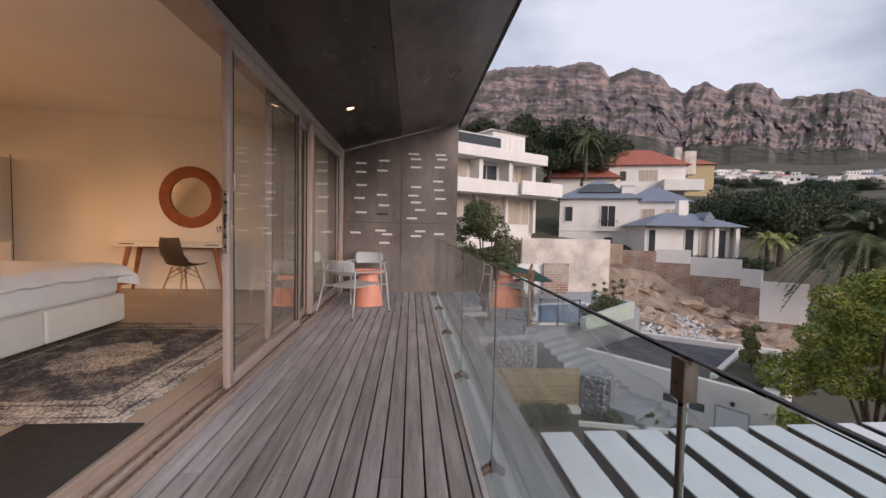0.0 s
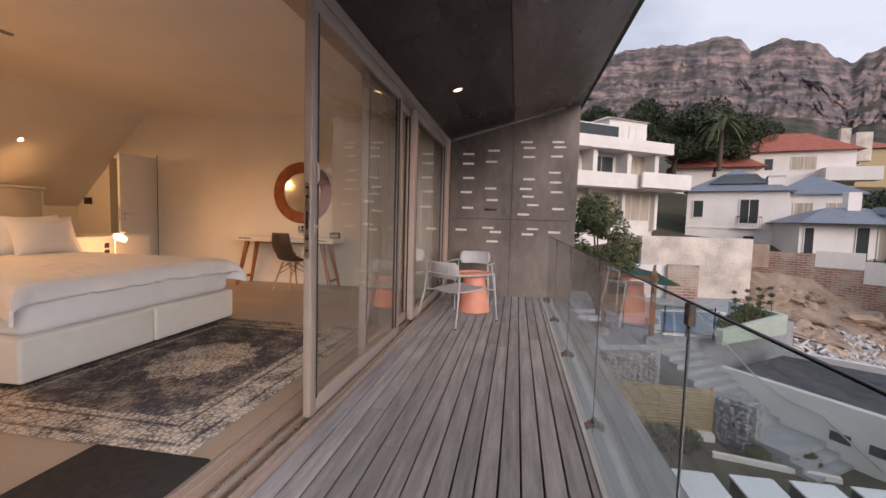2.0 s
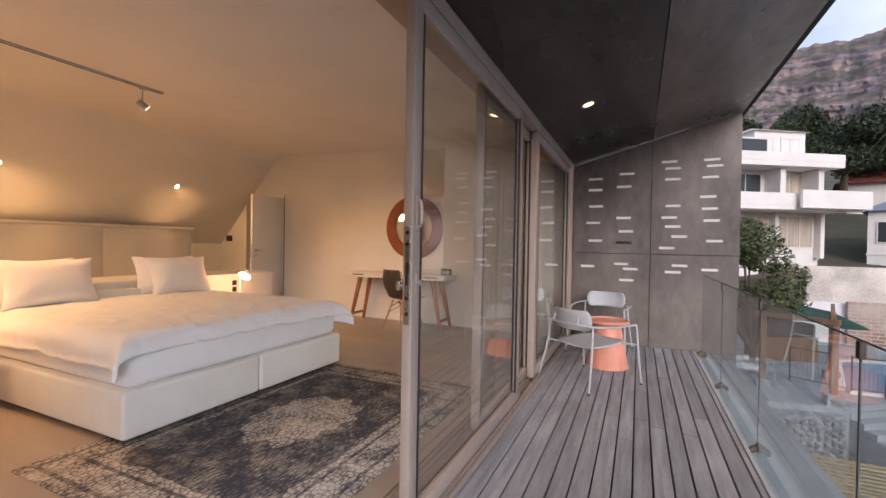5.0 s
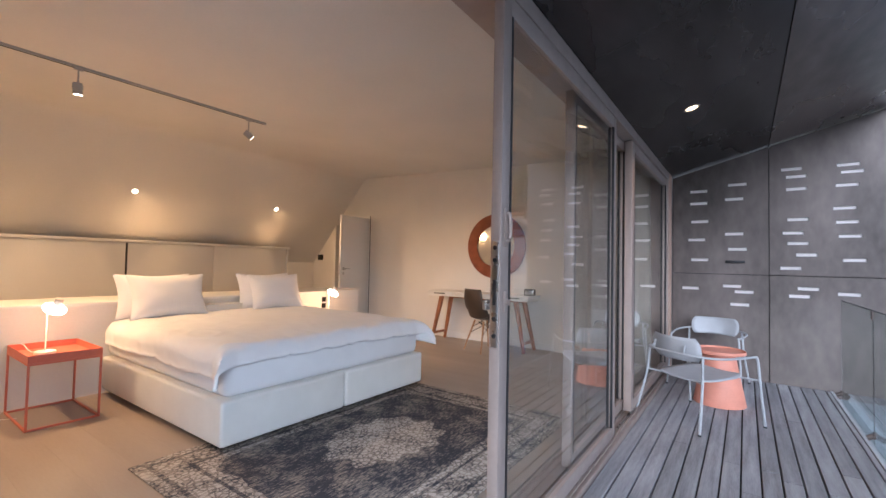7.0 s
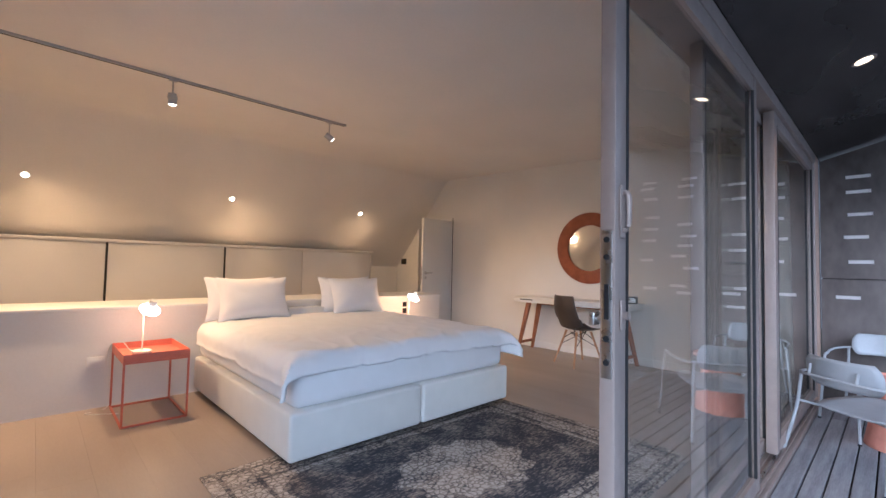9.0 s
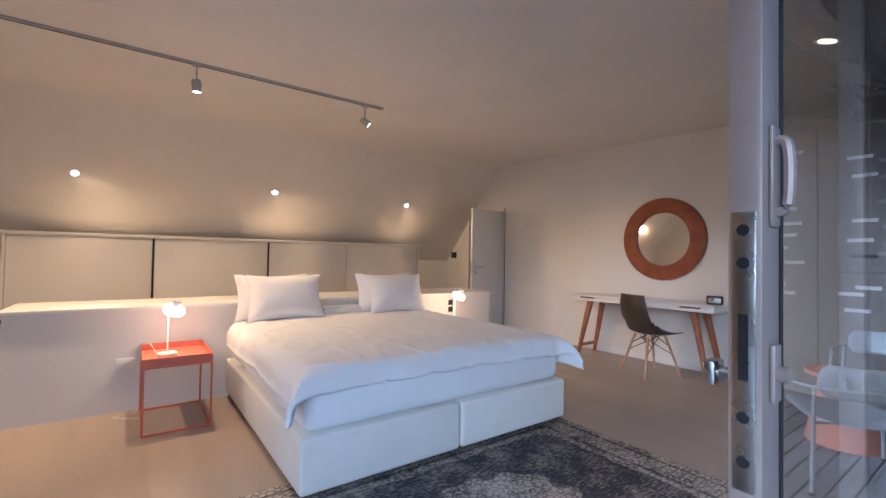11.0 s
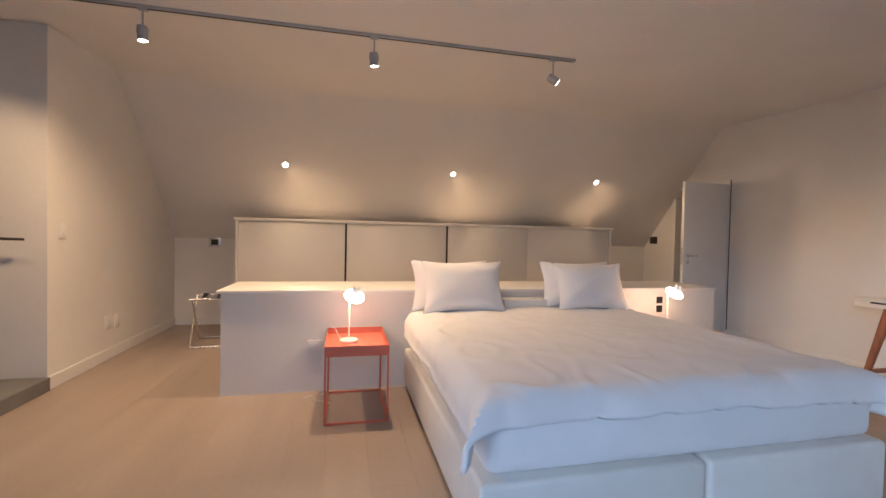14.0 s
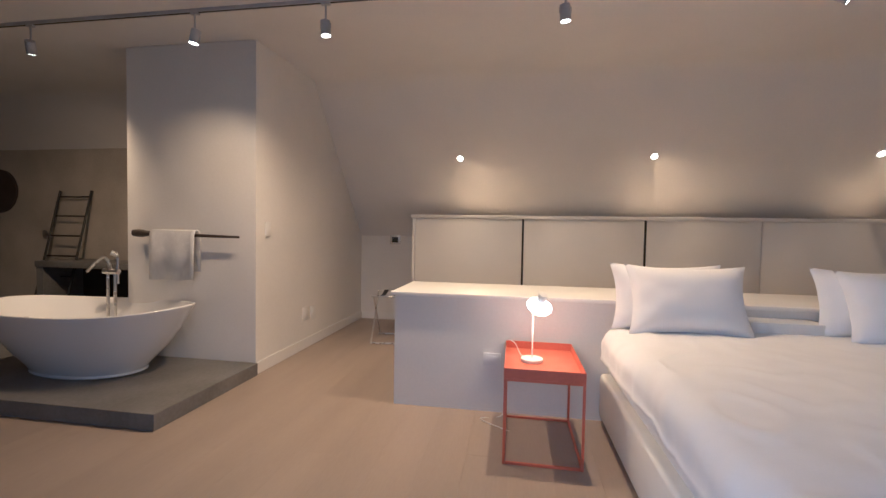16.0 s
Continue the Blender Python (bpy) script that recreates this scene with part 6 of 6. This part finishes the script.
part("frame", wall_line(along(5.02, -0.018), along(6.04, -0.018), -7.0, -4.70, 0.014), M_step, gd, "", False)
part("wall_lamp", wall_line(along(5.5, -0.12), along(5.6, -0.12), -4.58, -4.46, 0.115), M_black, court, "small black wall lamp", False)
rp = [(*along(u, -0.10), z) for u, z in ((-1.3, -2.05), (-0.9, -2.27), (1.4, -4.02), (2.2, -4.36), (3.13, -4.49), (4.6, -5.44))]
part("handrail", tube(B(), rp, 0.026), M_chrome, court, "steel handrail")
tree("court_shrub", "feathery pale shrub in the planting bed", (14.1, 16.7, -4.15), [(0, 0, 0.55, 0.34), (0.1, 0.1, 0.95, 0.28), (-0.05, 0.1, 1.35, 0.22), (0.15, 0, 1.6, 0.15)], 3200, 0.07, M_leafolive, 91, 0.03, "shrub")
tree("court_shrub", "low dark shrub at the foot of the court wall", (12.9, 13.9, -6.6), [(0, 0, 1.5, 0.6), (0.5, 0.3, 1.8, 0.5), (-0.3, 0, 2.0, 0.4)], 3000, 0.07, M_leafnear, 92, 0.04, "shrub")

steps = thing("garden_stairs", "pale concrete garden stairs beside the wall", "stairs", kind="structure")
for k in range(11):
    u = -1.25 + 0.325 * k
    part("step", wall_line(along(u, -1.95), along(u + 0.345, -1.95), -7.0, -3.26 - 0.18 * (k + 1), 1.93), M_step, steps, "", False)
part("landing", wall_line(along(2.345, -1.95), along(3.3, -1.95), -7.0, -5.24, 1.93), M_step, steps, "", False)
for k in range(4):
    u = 3.301 + 0.325 * k
    part("step", wall_line(along(u, -1.95), along(u + 0.324, -1.95), -7.0, -5.24 - 0.18 * (k + 1), 1.93), M_step, steps, "", False)

pool = thing("swimming_pool", "small bright blue swimming pool with pale coping", "swimming pool", kind="structure")
PN0, PN1, PF1, PF0 = (6.9, 20.4), (9.0, 20.5), (11.3, 25.6), (8.3, 25.0)
part("terrace", prism([(3.6, 17.95), (6.2, 18.55), (8.2, 20.05), (9.2, 20.2), (14.0, 24.5), (14.0, 30.5), (3.6, 30.5)], -7.2, -3.27), M_step, pool, "pale paved pool terrace", False)
part("water", prism([PN0, PN1, PF1, PF0], -3.268, -3.24), M_water, pool, "still blue water", False)
for a_, c_ in ((PN1, PN0), (PF1, PN1), (PF0, PF1), (PN0, PF0)):
    part("coping", wall_line(a_, c_, -3.268, -3.18, 0.24), M_render, pool, "pale coping", False)
pl = thing("pool_planter", "pale green planter wall beside the pool", "planter", kind="structure")
M_greenwall = mat("pale_green_render", (0.52, 0.58, 0.50), 0.8, 0.06)
part("wall", wall_line((8.62, 19.12), (12.15, 21.72), -3.25, -2.72, 0.24, -2.45), M_greenwall, pl, "pale green rendered wall", False)
part("wall", wall_line((12.15, 21.72), (11.4, 24.6), -3.25, -2.45, 0.24), M_greenwall, pl, "pale green rendered wall", False)
part("soil", prism([(8.7, 19.5), (12.0, 22.0), (11.3, 24.5), (9.3, 20.5)], -3.26, -2.95), M_ground, pl, "", False)
tree("planter_shrubs", "low green shrubs in the pool planter", (10.6, 21.4, -2.95), [(-1.3, -1.0, 0.25, 0.36), (-0.6, -0.4, 0.3, 0.40), (0.1, 0.3, 0.3, 0.42), (0.7, 1.0, 0.35, 0.45), (0.8, 1.9, 0.3, 0.4)], 3600, 0.06, M_leafmid, 95, 0.02, "shrub")
for k in range(4):
    tree("planter_sapling", "thin young sapling in the pool planter", (9.5 + 0.75 * k, 20.4 + 0.62 * k, -2.95), [(0, 0, 0.9, 0.10), (0.05, 0, 1.2, 0.12), (0, 0.05, 1.5, 0.09)], 260, 0.05, M_leafmid, 200 + k, 0.02, "sapling", "saplings in the planter")
fence = thing("pool_fence", "dark mesh pool fence on thin posts", "fence")
FP = [(5.6, 21.0), (6.5, 20.45), (6.95, 20.2), (7.75, 20.15), (8.7, 20.05)]
for x, y in FP:
    part("post", rod(B(), (x, y, -3.27), (x, y, -2.05), 0.028, seg=6), M_black, fence)
for (xa, ya), (xb, yb) in zip(FP, FP[1:]):
    for z in (-3.12, -2.12):
        part("rail", rod(B(), (xa, ya, z), (xb, yb, z), 0.014, seg=6), M_black, fence)
    bm = B()
    n_ = int(math.hypot(xb - xa, yb - ya) / 0.09)
    for k in range(1, n_):
        f = k / n_
        rod(bm, (xa + (xb - xa) * f, ya + (yb - ya) * f, -3.12), (xa + (xb - xa) * f, ya + (yb - ya) * f, -2.12), 0.004, seg=4)
    part("mesh_panel", bm, M_black, fence, "", False)

pg = thing("timber_pergola", "brown timber pergola posts over a terrace", "pergola")
for x, y in ((6.05, 18.75), (4.55, 19.7), (7.0, 21.9)):
    bxl(pg, "post", x - 0.075, x + 0.075, y - 0.075, y + 0.075, -3.0, -0.95, M_post)
    bxl(pg, "post_base", x - 0.2, x + 0.2, y - 0.2, y + 0.2, -3.27, -2.98, M_stone)
part("beam", wall_line((6.15, 18.68), (4.35, 19.82), -0.949, -0.80, 0.12), M_post, pg, "", False)
part("beam", wall_line((6.0, 18.6), (7.1, 22.1), -0.799, -0.66, 0.10), M_post, pg, "", False)
gb = thing("barbecue", "dark barbecue counter with brown front", "barbecue", (6.4, 24.2, -3.27), 20)
bxl(gb, "counter", -1.3, 1.1, 0.0, 0.7, 0, 0.95, M_post)
bxl(gb, "hood", -1.25, 1.05, 0.05, 0.65, 0.951, 1.5, M_gap, bev=0.05)


def lounger(at, rz):
    t = thing("sun_lounger", "pale slatted sun lounger on the pool terrace", "lounger", at, rz, "loungers by the pool")
    for x in (-0.8, 0.8):
        for y in (-0.27, 0.27):
            bxl(t, "leg", x - 0.025, x + 0.025, y - 0.025, y + 0.025, 0, 0.28, M_outwhite)
    bxl(t, "frame", -0.95, 0.95, -0.32, 0.32, 0.281, 0.33, M_outwhite, bev=0.01)
    bxl(t, "mattress", -0.93, 0.4, -0.30, 0.30, 0.331, 0.40, M_linen, "pale mattress", bev=0.02)
    return t


lounger((4.6, 22.3, -3.27), 15)
lounger((4.3, 20.9, -3.27), 15)


def stone_wall(name, label, at, rz, L_, H_, D_):
    """Gabion: a cage filled with rounded stones in rough courses."""
    t = thing(name, label, "stone wall", at, rz, kind="structure")
    bxl(t, "core", 0.06, L_ - 0.06, 0.07, D_, 0, H_ - 0.05, M_stone)
    rnd = random.Random(int(L_ * 100))
    s, n = 0.2, 0
    for r in range(int(H_ / (s * 0.8))):
        for k in range(int(L_ / s)):
            x, z = (k + 0.5 + rnd.uniform(-0.2, 0.2)) * s, (r + 0.5 + rnd.uniform(-0.15, 0.15)) * s * 0.8
            me = stones[rnd.randrange(5)]
            o = new("stone", me)
            o.parent = t
            o.matrix_basis = pose(x, 0.06, z, rnd.uniform(0, 360), rnd.uniform(0, 360), rnd.uniform(0, 360))
    return t


def rock_mesh(seed, material, r=0.12, sub=2):
    bm = B()
    bmesh.ops.create_icosphere(bm, subdivisions=sub, radius=r)
    for v in bm.verts:
        v.co *= 1 + 0.42 * noise.noise(v.co * (1.3 / r) + Vector((seed * 5.3, 0, 0))) + 0.16 * noise.cell(v.co * (2.4 / r) + Vector((seed, 0, 0)))
        v.co.z *= 0.72
    me = bpy.data.meshes.new("rock")
    bm.to_mesh(me)
    bm.free()
    me.materials.append(material)
    return me


stones = [rock_mesh(k, M_stone, 0.125, 1) for k in range(5)]
structure("lower_bed", prism([(3.4, 13.6), (12.6, 13.6), (10.2, 16.8), (7.0, 18.0), (3.4, 18.2)], -7.4, -5.72), M_ground, "dark soil of the lower planting bed", "ground")
stone_wall("gabion_wall", "grey stone gabion wall below the terrace", (4.3, 17.5, -5.3), 20, 2.1, 1.9, 0.5)
stone_wall("gabion_wall", "grey stone gabion wall beside the stairs", (7.5, 16.75, -5.9), -52, 1.2, 1.7, 0.5)
sc = thing("slatted_screen", "yellowish horizontal timber slat screen", "fence", (4.2, 16.8, -5.48), -1)
for k in range(15):
    bxl(sc, "slat", 0.0, 3.25, 0.0, 0.025, 0.0 + 0.094 * k, 0.056 + 0.094 * k, M_slat)
for x in (0.05, 1.6, 3.15):
    bxl(sc, "post", x, x + 0.07, 0.027, 0.09, -0.6, 1.40, M_post)
structure("screen_plinth", bx(3.6, 7.45, 16.5, 16.95, -7.4, -5.50), M_render, "white low wall below the screen", "wall")
structure("bed_kerb", wall_line((7.0, 15.55), (9.9, 14.85), -7.4, -5.58, 0.16), M_render, "white kerb wall of the planting bed", "wall")
for k, (x, y, z, s) in enumerate(((5.6, 15.9, -5.75, 0.62), (6.3, 15.9, -5.75, 0.55), (4.9, 15.6, -5.75, 0.6), (8.3, 15.7, -5.7, 0.34), (9.0, 15.5, -5.7, 0.30), (9.6, 15.6, -5.7, 0.28))):
    tree("border_shrub", "dark low shrub in the lower border", (x, y, z), [(0, 0, 0.5 * s, 0.8 * s), (0.5 * s, 0.2, 0.6 * s, 0.6 * s), (-0.5 * s, 0, 0.7 * s, 0.6 * s)], 2200, 0.055, M_leafmid if k > 2 else M_leafdark, 110 + k, 0.03, "shrub", "shrubs in the lower border")

pr = thing("white_pergola", "white slatted pergola roof over the lower terrace", "pergola", (0, 0, 0))
for k in range(14):
    x0 = 2.85 + 0.90 * k
    # beam sides coloured as the shade between beams, only the top plate is white
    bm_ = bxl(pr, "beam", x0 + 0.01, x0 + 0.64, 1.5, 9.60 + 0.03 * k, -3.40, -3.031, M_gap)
    bxl(bm_, "top_plate", x0, x0 + 0.65, 1.49, 9.62 + 0.03 * k, -3.03, -3.0, M_beam, bev=0.004)
bxl(pr, "edge_beam", 2.6, 15.6, 1.3, 1.49, -3.32, -3.0, M_beam)
# cross beam and terrace carry the same painted shade
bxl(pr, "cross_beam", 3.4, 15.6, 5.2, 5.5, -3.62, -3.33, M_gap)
structure("terrace_below", bx(2.0, 16.0, 0.5, 11.5, -7.0, -6.6), M_gap, "paved terrace under the pergola, its shade put in the colour", "ground")
ep = thing("fence_pole", "thin grey fence pole with a small orange sign", "pole", (9.4, 13.2, -7.0))
part("pole", rod(B(), (0, 0, 0), (0, 0, 1.9), 0.02, seg=8), M_black, ep)
bxl(ep, "sign", -0.09, 0.09, -0.03, -0.02, 1.62, 1.74, M_slat, "small orange sign")

# rubble slope, boundary walls
segs = [(18.4, 37.6, 21.6, 35.9, -3.2, -0.6, None), (21.6, 35.9, 23.6, 34.4, -3.8, -1.5, -0.4), (23.6, 34.4, 25.9, 31.9, -4.3, -2.4, -0.95), (25.9, 31.9, 26.4, 30.6, -4.4, -2.9, -1.6), (26.4, 30.6, 28.6, 29.0, -5.4, -5.3, -2.4)]
for x0, y0, x1, y1, zb, zm, zt in segs:
    L_ = math.hypot(x1 - x0, y1 - y0)
    w = thing("boundary_wall", "stepped brick boundary wall topped with white render", "garden wall", (x0, y0, 0), math.degrees(math.atan2(y1 - y0, x1 - x0)), "stepped boundary walls", "structure")
    bxl(w, "brickwork", 0, L_, 0, 0.3, zb - 2.5, zm, M_brick, "old red brick")
    if zt:
        bxl(w, "render", 0, L_, -0.02, 0.28, zm + 0.001, zt, M_render, "white render")
structure("old_wall", bx(9.4, 16.2, 33.0, 33.5, -4.5, 0.35), M_oldwall, "tall stained old plaster wall", "wall")
structure("upper_terrace", bx(8.6, 17.5, 33.6, 40.0, -1.5, 0.0), M_sand, "sandy terrace below the villa", "ground")
structure("garden_wall_low", bx(8.0, 11.5, 29.5, 29.8, -4.5, -1.3), M_render, "white low garden wall", "wall")
structure("brick_pier", bx(9.9, 11.6, 29.2, 29.45, -4.5, -1.2), M_brick, "red brick garden wall", "wall")
cl = thing("shade_cloth", "dark green shade cloth stretched over the yard", "shade cloth", (0, 0, 0))
part("cloth", loft(B(), [[(5.9 + 0.3 * k, 27.0, -0.3 - 0.13 * k - 0.25 * math.sin(k / 9 * 3.1)) for k in range(10)], [(6.3 + 0.3 * k, 24.6, -1.1 - 0.08 * k - 0.3 * math.sin(k / 9 * 3.1)) for k in range(10)]]), M_shadecloth, cl, solid=0.02)
part("pole", rod(rod(B(), (5.9, 27.0, -5), (5.9, 27.0, -0.25), 0.04), (8.6, 27.0, -5), (8.6, 27.0, -1.4), 0.04), M_post, cl)

# loose sandy slope under the walls
def slope_z(x, y):
    d = y - 1.4
    a = (x - 1.1) / d
    v = min(1.0, max(0.0, (d - 22.5) / 10.5))
    lift = 1.9 * max(0.0, min(1.0, (0.80 - a) / 0.28))
    edge = min(1.0, max(0.0, (a - 0.40) / 0.06), max(0.0, (1.08 - a) / 0.08), max(0.0, (d - 22.0) / 1.5))
    n_ = 0.30 * noise.fractal(Vector((x * 0.45, y * 0.45, 2.0)), 1.0, 2.0, 4) + 0.10 * noise.noise(Vector((x * 2.2, y * 2.2, 5.0)))
    return hill(x, y) - 0.25 + edge * (0.45 + v * lift + n_)


rows = []
for j in range(71):
    d = 21.5 + 13.0 * j / 70
    rows.append([(1.1 + (0.40 + 0.68 * i / 130) * d, 1.4 + d, slope_z(1.1 + (0.40 + 0.68 * i / 130) * d, 1.4 + d)) for i in range(131)])
structure("rubble_slope", loft(B(), rows), M_sand, "loose sandy slope of rock and rubble", "ground")
random.seed(61)
rocks = [rock_mesh(20 + k, M_sand, 1.0, 3) for k in range(5)]
bits = [rock_mesh(40 + k, M_debris, 1.0, 1) for k in range(4)]
for k in range(150):
    u, v = random.random(), random.random()
    d = 23.5 + 9.5 * v
    a = 0.50 + 0.42 * u
    x, y = 1.1 + a * d, 1.4 + d
    o = new("boulder", random.choice(rocks))
    s = random.uniform(0.25, 0.85) if random.random() < 0.5 else random.uniform(0.10, 0.28)
    o.matrix_basis = pose(x, y, slope_z(x, y) + 0.12 * s, random.uniform(-25, 25), random.uniform(-25, 25), random.uniform(0, 360)) @ Matrix.Diagonal((s * random.uniform(0.8, 1.9), s, s * 0.7, 1))
    tagged(o, "weathered sandstone boulder on the rubble slope", "boulder", "boulders on the slope")
rub = B()
for k in range(900):
    d = random.uniform(22.5, 29.0)
    a = random.gauss(0.62, 0.07)
    x, y = 1.1 + a * d, 1.4 + d
    s = random.uniform(0.04, 0.17)
    box(rub, -s, s, -s * random.uniform(0.1, 0.5), s * 0.3, -0.03, 0.03, m=pose(x, y, slope_z(x, y) + random.uniform(0.03, 0.25), random.uniform(-40, 40), random.uniform(-40, 40), random.uniform(0, 360)) @ Matrix.Scale(2.0, 4))
tagged(part("building_rubble", rub, M_debris, None, "", False), "heap of pale broken building rubble", "rubble", "", "stuff")
slabs = new("stone_slab", rocks[2])
slabs.matrix_basis = pose(16.6, 29.2, slope_z(16.6, 29.2) + 0.25, 4, 10, -30) @ Matrix.Diagonal((2.4, 0.8, 0.16, 1))
tagged(slabs, "fallen flat sandstone slab on the slope", "rock slab")
